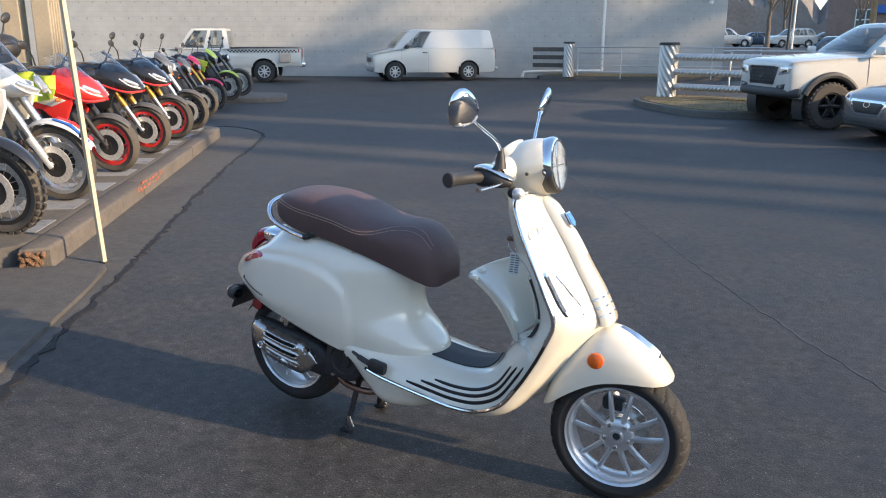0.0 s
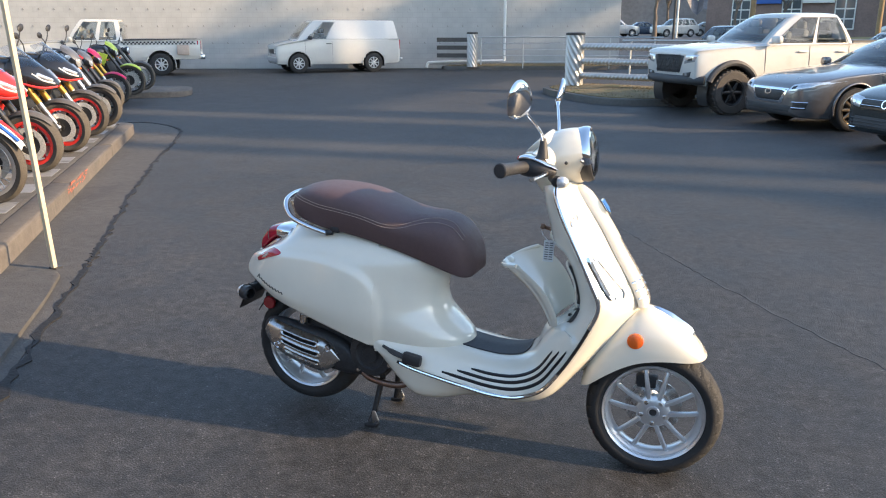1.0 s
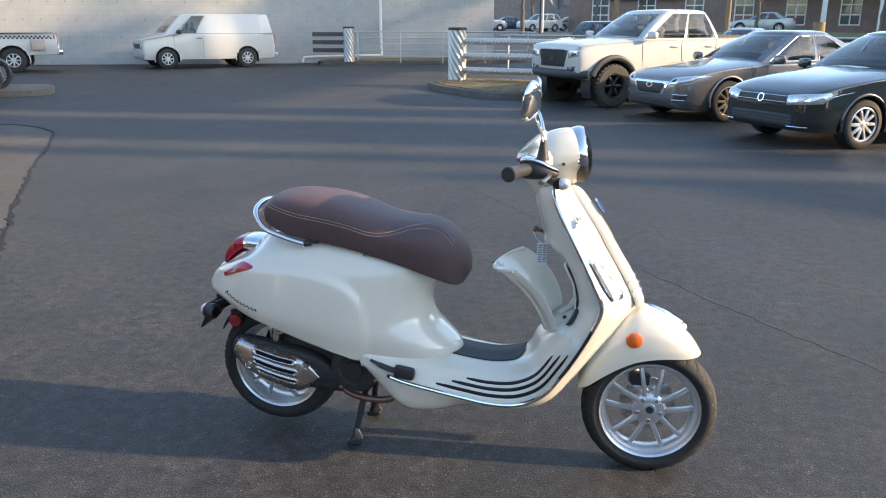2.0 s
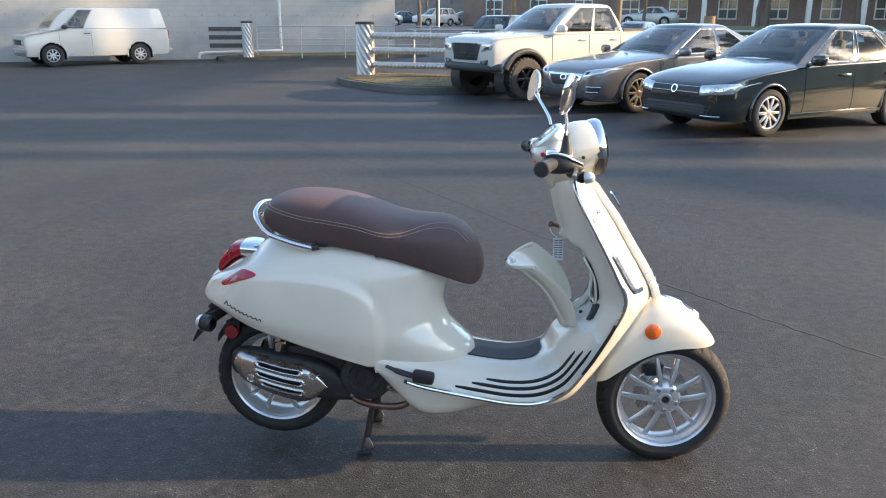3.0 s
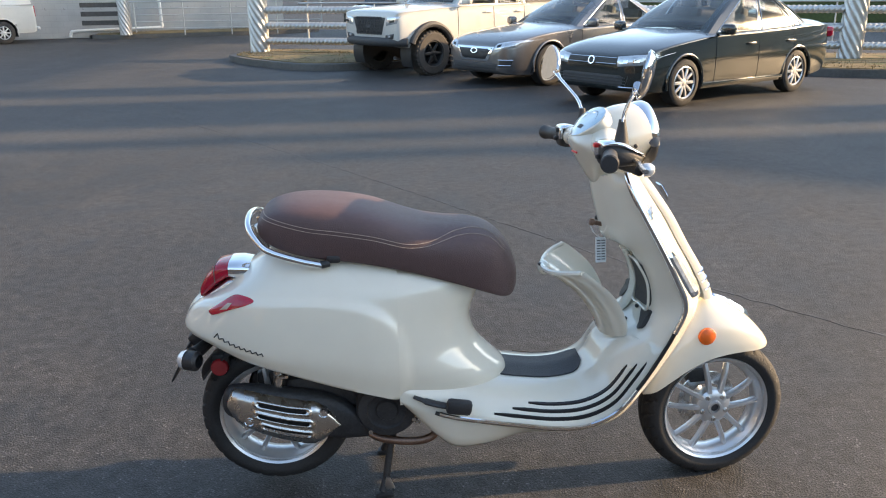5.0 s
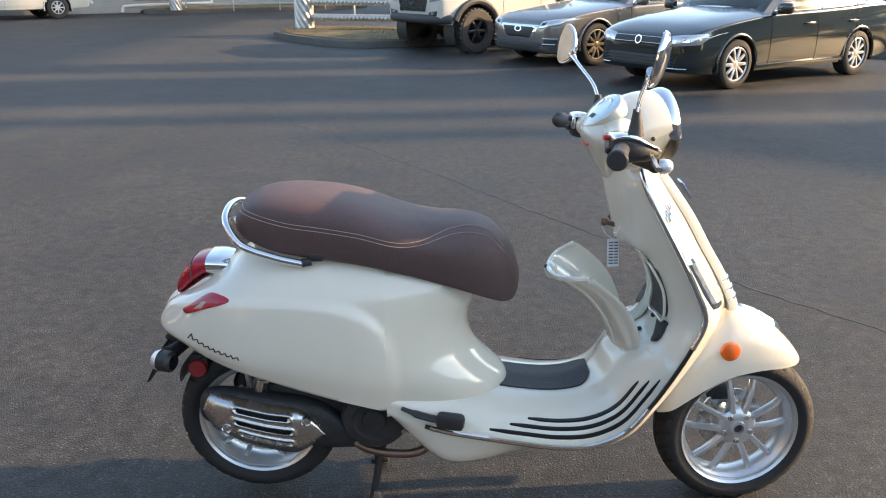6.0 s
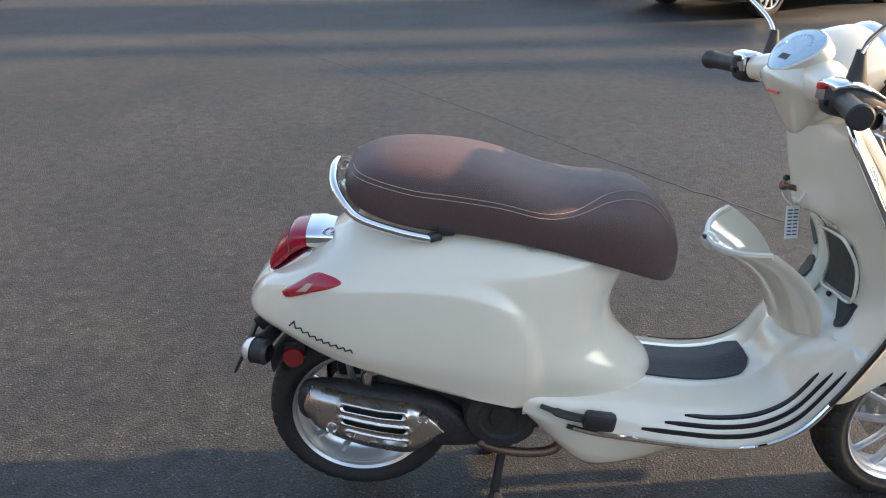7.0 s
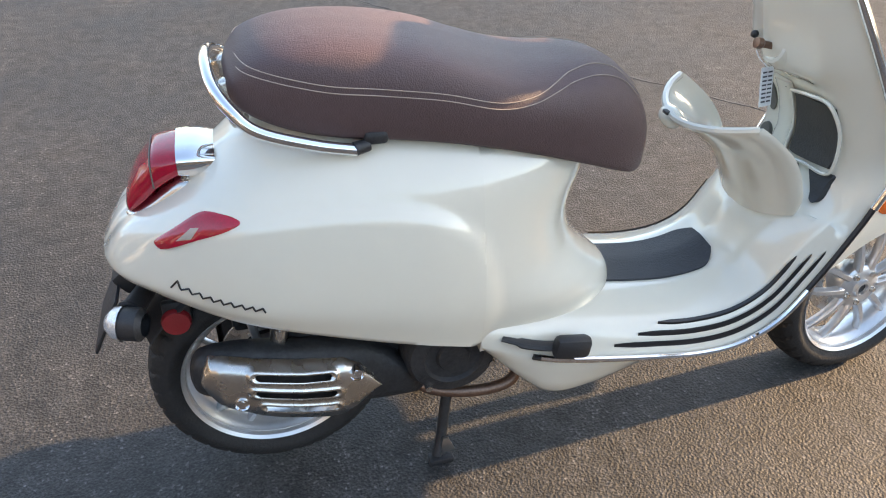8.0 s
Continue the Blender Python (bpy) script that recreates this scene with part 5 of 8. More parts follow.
for side in (-1, 1):
    bm = BM()
    tube(bm, smooth_line([(0.93, side * 0.06, 1.09), (0.912, side * 0.12, 1.088), (0.898, side * 0.165, 1.084)], 5), [0.055, 0.052, 0.048, 0.044, 0.041, 0.038, 0.036, 0.034, 0.032, 0.031, 0.030], 16, 0.95)
    spart("handlebar_arm", bm, M["paint"])
    bm = BM()
    loft(bm, switch_pod(side, 0.0, 1.0))
    sw = spart("switch_block", bm, M["plastic"])
    bm = BM()
    loft(bm, switch_pod(side, 0.0035, 0.24))
    box(bm, (0.868, side * 0.186, 1.093), (0.012, 0.056, 0.036), 0.004, Matrix.Rotation(radians(-side * 8), 4, "Z"))
    spart("switch_cover", bm, M["chrome"], sw, "chrome switch cover")
    for k in range(2):
        bm = BM()
        box(bm, (0.858, side * (0.176 + 0.02 * k), 1.103 - 0.028 * k), (0.012, 0.015, 0.013), 0.003)
        spart("button", bm, M["redpaint"] if (k == 0 and side < 0) else M["plastic"], sw)
    bm = BM()
    g0, g1 = V(0.888, side * 0.205, 1.080), V(0.868 if side > 0 else 0.832, side * 0.355, 1.076 if side > 0 else 1.080)
    tube(bm, [g0.lerp(g1, t) for t in (0, 0.04, 0.05, 0.5, 0.86, 0.9, 0.98, 1.0)], [0.022, 0.0245, 0.0195, 0.0195, 0.020, 0.0235, 0.0235, 0.020], 20)
    spart("grip", bm, M["plastic"], sc, "dark rubber grip")
    bm = BM()
    tube(bm, smooth_line([(0.925, side * 0.19, 1.070), (0.952, side * 0.215, 1.066), (0.950, side * 0.25, 1.062), (0.938, side * 0.30, 1.058), (0.930, side * 0.345, 1.056)], 5), [0.008] * 6 + [0.0075] * 14 + [0.01], 8, 0.6)
    spart("brake_lever", bm, M["satin"])
    bm = BM()
    box(bm, (0.935, side * 0.165, 1.072), (0.05, 0.05, 0.036), 0.012)
    spart("lever_bracket", bm, M["plastic"])
    # indicator lamps under the bar
    bm = BM()
    tube(bm, [(0.955, side * 0.11, 1.035), (0.975, side * 0.155, 1.033), (0.985, side * 0.178, 1.032)], [0.013, 0.017, 0.021], 14, 0.9)
    fl = spart("indicator_stalk", bm, M["plastic"])
    bm = BM()
    lathe(bm, [(0.0, 0.024), (0.010, 0.022), (0.017, 0.014), (0.020, 0.003), (0.019, -0.008)], 22, Matrix.Translation((1.0, side * 0.185, 1.031)) @ Matrix.Rotation(radians(80), 4, "Y") @ Matrix.Rotation(radians(-side * 22), 4, "X"))
    spart("front_indicator_lens", bm, M["lens"], fl)
    # mirrors
    bm = BM()
    lathe(bm, [(0.0, 0.04), (0.009, 0.04), (0.012, 0.02), (0.018, -0.01), (0.02, -0.025)], 14, Matrix.Translation((0.932, side * 0.168, 1.128)))
    mir = spart("mirror_mount", bm, M["plastic"])
    bm = BM()
    tube(bm, smooth_line([(0.932, side * 0.168, 1.158), (0.925, side * 0.205, 1.195), (0.904, side * 0.305, 1.246), (0.897, side * 0.345, 1.268)], 6), [0.0055] * 14 + [0.0075, 0.009, 0.0095, 0.0095, 0.011], 10)
    spart("mirror_stem", bm, M["chrome"], mir, "chrome stem")
    bm = BM()
    mm = Matrix.Translation((0.890, side * 0.392, 1.298)) @ Matrix.Rotation(radians(side * 15 - 6), 4, "Z") @ Matrix.Rotation(radians(13), 4, "Y") @ Matrix.Rotation(radians(-90), 4, "Y") @ Matrix.Rotation(radians(side * 14), 4, "Z")
    outl = []
    for k in range(28):
        a = 2 * math.pi * k / 28
        ca, sa = math.cos(a), math.sin(a)
        outl.append((0.060 * math.copysign(abs(ca) ** (1.0 if ca > 0 else 0.75), ca), 0.057 * math.copysign(abs(sa) ** 0.9, sa) * (1 - 0.22 * ca) + 0.012 * ca * side))
    rows = [[mm @ V(x * s, y * s, h) for x, y in outl] for s, h in ((1.0, 0.0), (1.02, -0.003), (0.97, -0.010), (0.82, -0.017), (0.55, -0.022), (0.15, -0.024))]
    loft(bm, rows)
    spart("mirror_shell", bm, M["chrome"], mir, "chrome mirror shell")
    bm = BM()
    rows = [[mm @ V(x * s, y * s, h) for x, y in outl] for s, h in ((0.93, 0.0), (0.92, 0.002), (0.5, 0.0025))]
    loft(bm, rows)
    spart("mirror_glass", bm, M["mirror"], mir)
# dial window
dm = Matrix.Translation((0.898, 0.0, 1.149)) @ Matrix.Rotation(radians(-42), 4, "Y")


def oval_rows(outline, steps):
    return [[dm @ V(x * s, y * s, h) for x, y in outline] for s, h in steps]


dial = [(0.048, 0.0), (0.044, 0.030), (0.034, 0.052), (0.018, 0.064), (-0.004, 0.066), (-0.030, 0.050), (-0.052, 0.026), (-0.060, 0.0)]
dial = dial + [(x, -y) for x, y in reversed(dial[1:-1])]
dial = [(p.x * 1.08, p.y * 1.18) for p in smooth_line([(x, y, 0) for x, y in dial], 4, True)]
bm = BM()
loft(bm, oval_rows(dial, ((1.05, -0.03), (1.05, 0.000), (1.0, 0.003), (1.0, -0.002))))
spart("dial_bezel", bm, M["paint"], head)
bm = BM()
loft(bm, oval_rows(dial, ((1.0, -0.004), (1.0, 0.002), (0.8, 0.005), (0.4, 0.006))))
dg = spart("dial_window", bm, M["dial"], head, "instrument window with a pale blue sky reflection put into its colour")
bm = BM()
for k in range(11):
    a = radians(-70 + 14 * k)
    box(bm, dm @ V(0.036 * math.cos(a) - 0.004, 0.046 * math.sin(a), 0.0055), (0.006, 0.0014, 0.001), 0, dm.to_3x3().to_4x4() @ Matrix.Rotation(a, 4, "Z"))
tagged(spart("dial_marks", bm, M["ink"], dg, smooth=False), kind="stuff")
bm = BM()
box(bm, dm @ V(-0.03, 0, 0.0058), (0.014, 0.034, 0.0008), 0, dm.to_3x3().to_4x4())
spart("dial_display", bm, M["ink"], dg, smooth=False)
bm = BM()
box(bm, (0.8525, -0.012, 1.062), (0.004, 0.045, 0.006), 0.001, Matrix.Rotation(radians(20), 4, "Y"))
spart("red_sticker", bm, M["redpaint"], head)
for side in (-1, 1):
    bm = BM()
    bmesh.ops.create_uvsphere(bm, u_segments=10, v_segments=6, radius=0.006, matrix=Matrix.Translation((1.0, side * 0.103, 1.085)))
    spart("cover_screw", bm, M["plastic"], head)
# headlamp
hm = Matrix.Translation((1.061, 0, 1.108)) @ Matrix.Rotation(radians(82), 4, "Y")


def arc_band(bm, profile, a0, a1, seg, m):
    """A part-turned ring of (radius, along) rows, about the local z axis, from a0 to a1 degrees."""
    rows = []
    for k in range(seg + 1):
        a = radians(a0 + (a1 - a0) * k / seg)
        e = 0.35 + 0.65 * min(1.0, k / 4, (seg - k) / 4)
        rows.append([m @ V(r * math.cos(a), r * math.sin(a), h * (e if h < 0 else 1.0)) for r, h in profile])
    loft(bm, rows)


RING = [(0.091, -0.030), (0.095, -0.010), (0.0945, 0.004), (0.089, 0.014), (0.083, 0.016), (0.079, 0.012), (0.079, 0.002), (0.085, -0.026)]
bm = BM()
arc_band(bm, RING, 72, 288, 44, hm)
ring = spart("headlamp_ring", bm, M["chrome"], sc, "broad chrome headlamp hood")
bm = BM()
arc_band(bm, [(r * 0.985, h * 0.85) for r, h in RING], -74, 74, 30, hm)
spart("headlamp_collar", bm, M["plastic"], ring, "black lower collar")
bm = BM()
lathe(bm, [(0.0, -0.002), (0.03, 0.0), (0.06, 0.006), (0.079, 0.012)], 48, hm)
spart("headlamp_reflector", bm, M["lens"], ring)
bm = BM()
box(bm, hm @ V(0, 0, 0.010), (0.15, 0.005, 0.008), 0.002, hm.to_3x3().to_4x4() @ Matrix.Rotation(radians(90), 4, "Z"))
box(bm, hm @ V(0, 0, 0.009), (0.005, 0.15, 0.008), 0.002, hm.to_3x3().to_4x4() @ Matrix.Rotation(radians(90), 4, "Z"))
spart("headlamp_divider", bm, M["chrome"], ring)
bm = BM()
lathe(bm, [(0.0, 0.034), (0.03, 0.032), (0.058, 0.026), (0.078, 0.016), (0.079, 0.013), (0.055, 0.022), (0.0, 0.03)], 48, hm)
M["glass"] = material("clear_glass", (0.95, 0.97, 0.98), 0.03, vary=0.01, trans=1.0, ior=1.3)
spart("headlamp_glass", bm, M["glass"], ring)

# ---- tail ----
bm = BM()
pts = smooth_line([(0.128, -0.150, 0.780), (0.06, -0.152, 0.797), (-0.02, -0.148, 0.825), (-0.056, -0.130, 0.856), (-0.078, -0.092, 0.880), (-0.086, -0.03, 0.892), (-0.086, 0.03, 0.892), (-0.078, 0.092, 0.880), (-0.056, 0.130, 0.856), (-0.02, 0.148, 0.825), (0.06, 0.152, 0.797), (0.128, 0.150, 0.780)], 6)
tube(bm, pts, 0.0098, 12)
rail = part("grab_rail", bm, M["chrome"], sc, "chrome grab rail round the seat's tail")
for side in (-1, 1):
    bm = BM()
    tube(bm, [(0.124, side * 0.150, 0.782), (0.148, side * 0.143, 0.784)], [0.0115, 0.010], 12)
    part("rail_end", bm, M["plastic"], rail)
    bm = BM()
    box(bm, (-0.055, side * 0.055, 0.838), (0.03, 0.025, 0.08), 0.006, Matrix.Rotation(radians(-20), 4, "Y"))
    part("rail_bracket", bm, M["satin"], rail)
bm = BM()
rows = []
for x, zt, zb, w in curve_table([(-0.246, 0.670, 0.654, 0.030), (-0.240, 0.692, 0.652, 0.048), (-0.222, 0.722, 0.664, 0.058), (-0.203, 0.742, 0.680, 0.062), (-0.192, 0.755, 0.690, 0.063), (-0.172, 0.759, 0.704, 0.064), (-0.150, 0.760, 0.716, 0.064)], 22):
    h = (zt - zb) / 2
    rows.append([V(x, w * math.copysign(abs(math.cos(a)) ** 0.6, math.cos(a)), (zt + zb) / 2 + h * math.copysign(abs(math.sin(a)) ** 0.6, math.sin(a))) for a in [2 * math.pi * k / 24 for k in range(24)]])
loft(bm, rows)
tail = part("tail_lamp", bm, M["red"], sc, "red tail lamp lens")
bm = BM()
rows = []
for x, zt, zb, w in curve_table([(-0.152, 0.763, 0.714, 0.066), (-0.122, 0.763, 0.708, 0.066), (-0.092, 0.757, 0.705, 0.060)], 6):
    h = (zt - zb) / 2
    rows.append([V(x, w * math.copysign(abs(math.cos(a)) ** 0.6, math.cos(a)), (zt + zb) / 2 + h * math.copysign(abs(math.sin(a)) ** 0.6, math.sin(a))) for a in [2 * math.pi * k / 24 for k in range(24)]])
loft(bm, rows)
part("tail_lamp_hood", bm, M["chrome"], tail, "chrome hood")
bm = BM()
rows = []
for x, zt, zb, w in curve_table([(-0.250, 0.656, 0.640, 0.028), (-0.242, 0.659, 0.640, 0.050), (-0.220, 0.670, 0.643, 0.062), (-0.190, 0.692, 0.655, 0.067), (-0.152, 0.718, 0.675, 0.069), (-0.120, 0.714, 0.690, 0.069), (-0.088, 0.714, 0.690, 0.064)], 18):
    rows.append([V(x, w * math.copysign(abs(math.cos(a)) ** 0.6, math.cos(a)), (zt + zb) / 2 + (zt - zb) / 2 * math.copysign(abs(math.sin(a)) ** 0.6, math.sin(a))) for a in [2 * math.pi * k / 24 for k in range(24)]])
loft(bm, rows)
part("tail_lamp_trim", bm, M["satin"], tail, "polished metal base strip")
bm = BM()
tube(bm, [V(-0.1935, 0.0635 * math.copysign(abs(math.cos(a)) ** 0.6, math.cos(a)), 0.7215 + 0.0335 * math.copysign(abs(math.sin(a)) ** 0.6, math.sin(a))) for a in [math.pi * (k / 20 * 1.2 - 0.1) for k in range(21)]], 0.0014, 5)
part("lens_joint", bm, M["seam"], tail)


SHELL_ROWS = [r for r in curve_table(SHELL, 120) if r[0] < XJ]
SHELL_SIDES = {q: [shell_half(r, q) for r in SHELL_ROWS] for q in (0.5, 1.0)}


def shell_y(x, z, bulge=1.0):
    """The shell's half-width at a height."""
    sides = SHELL_SIDES[bulge]
    i = max(0, min(len(SHELL_ROWS) - 2, sum(1 for r in SHELL_ROWS if r[0] < x) - 1))
    f = min(1.0, max(0.0, (x - SHELL_ROWS[i][0]) / max(1e-6, SHELL_ROWS[i + 1][0] - SHELL_ROWS[i][0])))
    ys = []
    for half in (sides[i], sides[i + 1]):
        y = half[-1].y
        for a, c in zip(half[12:], half[13:]):
            if c.z <= z <= a.z:
                y = a.lerp(c, (a.z - z) / max(1e-6, a.z - c.z)).y
                break
        ys.append(y)
    return ys[0] + (ys[1] - ys[0]) * f


LENS = [(p.x, p.z) for p in smooth_line([V(x, 0, z) for x, z in ((-0.201, 0.648), (-0.198, 0.642), (-0.184, 0.640), (-0.132, 0.661), (-0.090, 0.675), (-0.069, 0.684), (-0.064, 0.689), (-0.069, 0.693), (-0.083, 0.697), (-0.109, 0.699), (-0.128, 0.694), (-0.153, 0.680), (-0.184, 0.661), (-0.197, 0.652))], 3)]


def shell_patch(outline, lift, side):
    """A raised lens over the shell from a smooth outline in x and z."""
    pts = []
    for a, c in zip(outline, outline[1:] + outline[:1]):
        pts += [V(a[0] + (c[0] - a[0]) * j / 6, 0, a[1] + (c[1] - a[1]) * j / 6) for j in range(6)]
    cx, cz = sum(p.x for p in pts) / len(pts), sum(p.z for p in pts) / len(pts)
    rows = []
    for s, h in ((1.0, -0.012), (1.0, lift * 0.5), (0.9, lift), (0.5, lift * 1.15), (0.05, lift * 1.15)):
        row = []
        for p in pts:
            x, z = cx + (p.x - cx) * s, cz + (p.z - cz) * s
            row.append(V(x, side * (shell_y(x, z, 0.5) + h), z))
        rows.append(row)
    return rows


for side in (-1, 1):
    bm = BM()
    loft(bm, shell_patch(LENS, 0.006, side))
    sl = part("rear_indicator_lens", bm, M["red"], sc, "slanted red side lens")
    bm = BM()
    loft(bm, shell_patch([(-0.168, 0.656), (-0.140, 0.679), (-0.126, 0.681), (-0.142, 0.662)], 0.0074, side))
    part("lens_centre", bm, M["stitch"], sl, "pale amber centre")
    # model script as a plain raised bar
    bm = BM()
    pts = []
    for k in range(109):
        t = k / 108
        x, z = lerp_table([(0.0, -0.184, 0.586), (0.17, -0.16, 0.575), (0.38, -0.13, 0.563), (0.6, -0.10, 0.554), (0.8, -0.07, 0.546), (1.0, -0.042, 0.539)], t)
        h = (k % 6 - 3) / 3 if k % 12 < 6 else (3 - k % 6) / 3
        x, z = x + 0.0022 * h, z + (0.0035 + 0.005 * (t < 0.09)) * h
        pts.append(V(x, side * (shell_y(x, z) + 0.001), z))
    tube(bm, pts, 0.0017, 5)
    part("script_bar", bm, M["black_line"], sc, "dark script as a plain bar")
# inner mudguard, plate holder, rear lamps and reflectors
bm = BM()
rows = []
for k in range(17):
    a = radians(-8 + 64 * k / 16)
    c = V(-0.062 - 0.262 * math.sin(a) * 0.95, 0, 0.262 + 0.262 * math.cos(a))
    cols = [c + V(0, 0.075 * q, 0) + V(math.sin(a), 0, -math.cos(a)) * (0.02 * q * q) for q in (-1, -0.8, -0.4, 0, 0.4, 0.8, 1)]
    rows.append(cols + [p + V(-math.sin(a), 0, math.cos(a)) * 0.004 for p in reversed(cols)])
loft(bm, rows)
part("rear_mudguard", bm, M["plastic"], sc)
bm = BM()
box(bm, (-0.255, 0, 0.525), (0.09, 0.07, 0.05), 0.012, Matrix.Rotation(radians(-38), 4, "Y"))
holder = part("plate_holder", bm, M["plastic"], sc)
bm = BM()
box(bm, (-0.318, 0, 0.452), (0.008, 0.16, 0.125), 0.006, Matrix.Rotation(radians(27), 4, "Y"))
part("plate_board", bm, M["plastic"], holder)
for side in (-1, 1):
    bm = BM()
    tube(bm, [(-0.235, side * 0.03, 0.505), (-0.262, side * 0.09, 0.497), (-0.268, side * 0.105, 0.496)], [0.016, 0.019, 0.024], 12, 1.1)
    part("lamp_stalk", bm, M["plastic"], holder)
    bm = BM()
    lathe(bm, [(0.0, 0.036), (0.016, 0.033), (0.026, 0.022), (0.029, 0.006), (0.029, -0.02), (0.02, -0.028)], 22, Matrix.Translation((-0.268, side * 0.13, 0.492)) @ Matrix.Rotation(radians(-90), 4, "Y") @ Matrix.Rotation(radians(side * 20), 4, "X"))
    lamp = part("rear_lamp", bm, M["plastic"], holder)
    bm = BM()
    lathe(bm, [(0.0, 0.040), (0.017, 0.037), (0.028, 0.025), (0.031, 0.010)], 22, Matrix.Translation((-0.268, side * 0.13, 0.492)) @ Matrix.Rotation(radians(-90), 4, "Y") @ Matrix.Rotation(radians(side * 20), 4, "X"))
    part("lamp_lens", bm, M["lens"], lamp)
    bm = BM()
    lathe(bm, [(0, 0.006), (0.024, 0.005), (0.027, 0.0), (0.027, -0.006)], 26, Matrix.Translation((-0.203, side * 0.072, 0.437)) @ Matrix.Rotation(radians(-90 * side), 4, "X"))
    part("reflector", bm, M["redref"], holder, "round red reflector")
    bm = BM()
    box(bm, (-0.20, side * 0.058, 0.452), (0.05, 0.016, 0.05), 0.006)
    part("reflector_bracket", bm, M["plastic"], holder)
bm = BM()
tube(bm, [(-0.265, 0, 0.565), (-0.285, 0, 0.552)], [0.02, 0.014], 10)
part("plate_lamp", bm, M["red"], holder)

# ---- engine, exhaust, stand ----
bm = BM()
box(bm, (0.20, 0.0, 0.325), (0.44, 0.17, 0.15), 0.03)
box(bm, (0.30, -0.085, 0.325), (0.20, 0.10, 0.15), 0.035)
engine = part("engine_block", bm, M["matte"], sc)
bm = BM()
lathe(bm, [(0.0, 0.03), (0.03, 0.03), (0.035, 0.022), (0.055, 0.022), (0.06, 0.03), (0.085, 0.024), (0.093, 0.01), (0.095, -0.06)], 36, Matrix.Translation((0.295, -0.125, 0.318)) @ SIDE)
part("fan_cover", bm, M["matte"], engine)
for p in ((0.20, -0.13, 0.385), (0.245, -0.15, 0.25), (0.375, -0.145, 0.285), (0.36, -0.145, 0.37)):
    bm = BM()
    lathe(bm, [(0, 0.008), (0.007, 0.008), (0.008, -0.03)], 8, Matrix.Translation(p) @ SIDE)
    part("cover_bolt", bm, M["satin"], engine)
bm = BM()
tube(bm, smooth_line([(0.20, -0.09, 0.42), (0.24, -0.12, 0.43), (0.30, -0.13, 0.415), (0.345, -0.12, 0.395)], 5), 0.008, 8)
part("cable", bm, M["plastic"], engine)
bm = BM()
box(bm, (0.02, 0.085, 0.29), (0.34, 0.05, 0.14), 0.04)
part("gear_cover", bm, M["matte"], engine)
bm = BM()
tube(bm, smooth_line([(0.01, -0.09, 0.62), (-0.02, -0.095, 0.45), (-0.035, -0.098, 0.33)], 4), 0.017, 10)
for k in range(7):
    lathe(bm, [(0.017, 0.006), (0.026, 0.004), (0.026, -0.004), (0.017, -0.006)], 14, Matrix.Translation((-0.015 + 0.004 * k * -0.6, -0.094, 0.42 + 0.024 * k)))
part("shock_absorber", bm, M["satin"], sc)
# silencer: a swept oval can
bm = BM()
rows = []
for x, zc, hz, yc, hy in curve_table([(-0.192, 0.345, 0.012, -0.112, 0.010), (-0.184, 0.346, 0.036, -0.112, 0.024), (-0.162, 0.346, 0.052, -0.112, 0.031), (-0.10, 0.332, 0.066, -0.110, 0.036), (0.0, 0.306, 0.074, -0.106, 0.038), (0.09, 0.288, 0.074, -0.098, 0.038), (0.16, 0.266, 0.066, -0.092, 0.034), (0.215, 0.245, 0.040, -0.096, 0.030), (0.25, 0.222, 0.022, -0.092, 0.018)], 34):
    rows.append([V(x, yc + hy * math.copysign(abs(math.cos(a)) ** 0.75, math.cos(a)), zc + hz * math.copysign(abs(math.sin(a)) ** 0.8, math.sin(a))) for a in [2 * math.pi * k / 28 for k in range(28)]])
loft(bm, rows)
silencer = part("silencer", bm, M["matte"], sc, "matt black silencer")
bm = BM()
NU, NV = 150, 96
SLOTS = ((0.27, -0.066, 0.063), (0.54, -0.080, 0.065), (0.82, -0.078, 0.058))  # height on the shield, both ends in x
grid = []
for i in range(NU + 1):
    u = i / NU
    x = -0.172 + 0.327 * u
    top = lerp_table([(-0.172, 0.362), (-0.166, 0.382), (-0.154, 0.399), (-0.13, 0.399), (-0.085, 0.388), (0.01, 0.360), (0.085, 0.345), (0.115, 0.328), (0.138, 0.298), (0.155, 0.268)], x)[0]
    bot = lerp_table([(-0.172, 0.345), (-0.165, 0.322), (-0.150, 0.298), (-0.135, 0.287), (-0.04, 0.243), (0.05, 0.213), (0.075, 0.210), (0.105, 0.221), (0.130, 0.240), (0.155, 0.264)], x)[0]
    col = []
    for j in range(NV + 1):
        v = j / NV
        z = bot + (top - bot) * v
        q = 2 * v - 1
        y = lerp_table([(-0.172, -0.150), (-0.14, -0.163), (-0.08, -0.170), (0.0, -0.164), (0.08, -0.152), (0.155, -0.134)], x)[0] + (0.026 if q > 0 else 0.010) * q ** 6 + 0.005 * q * q
        for sv, xa, xb in SLOTS:
            d = math.hypot(max(0.0, xa - x, x - xb), (v - sv) * (top - bot))
            y -= 0.004 * math.exp(-((d - 0.009) / 0.0045) ** 2)
        col.append(bm.verts.new((x, y - 0.004, z)))
    grid.append(col)
for i in range(NU):
    for j in range(NV):
        cx, cv = (grid[i][j].co.x + grid[i + 1][j].co.x) / 2, (j + 0.5) / NV
        if all(math.hypot(max(0.0, xa + 0.006 - cx, cx - xb + 0.006), (cv - sv) * 0.132) > 0.0064 for sv, xa, xb in SLOTS):
            bm.faces.new((grid[i][j], grid[i + 1][j], grid[i + 1][j + 1], grid[i][j + 1]))
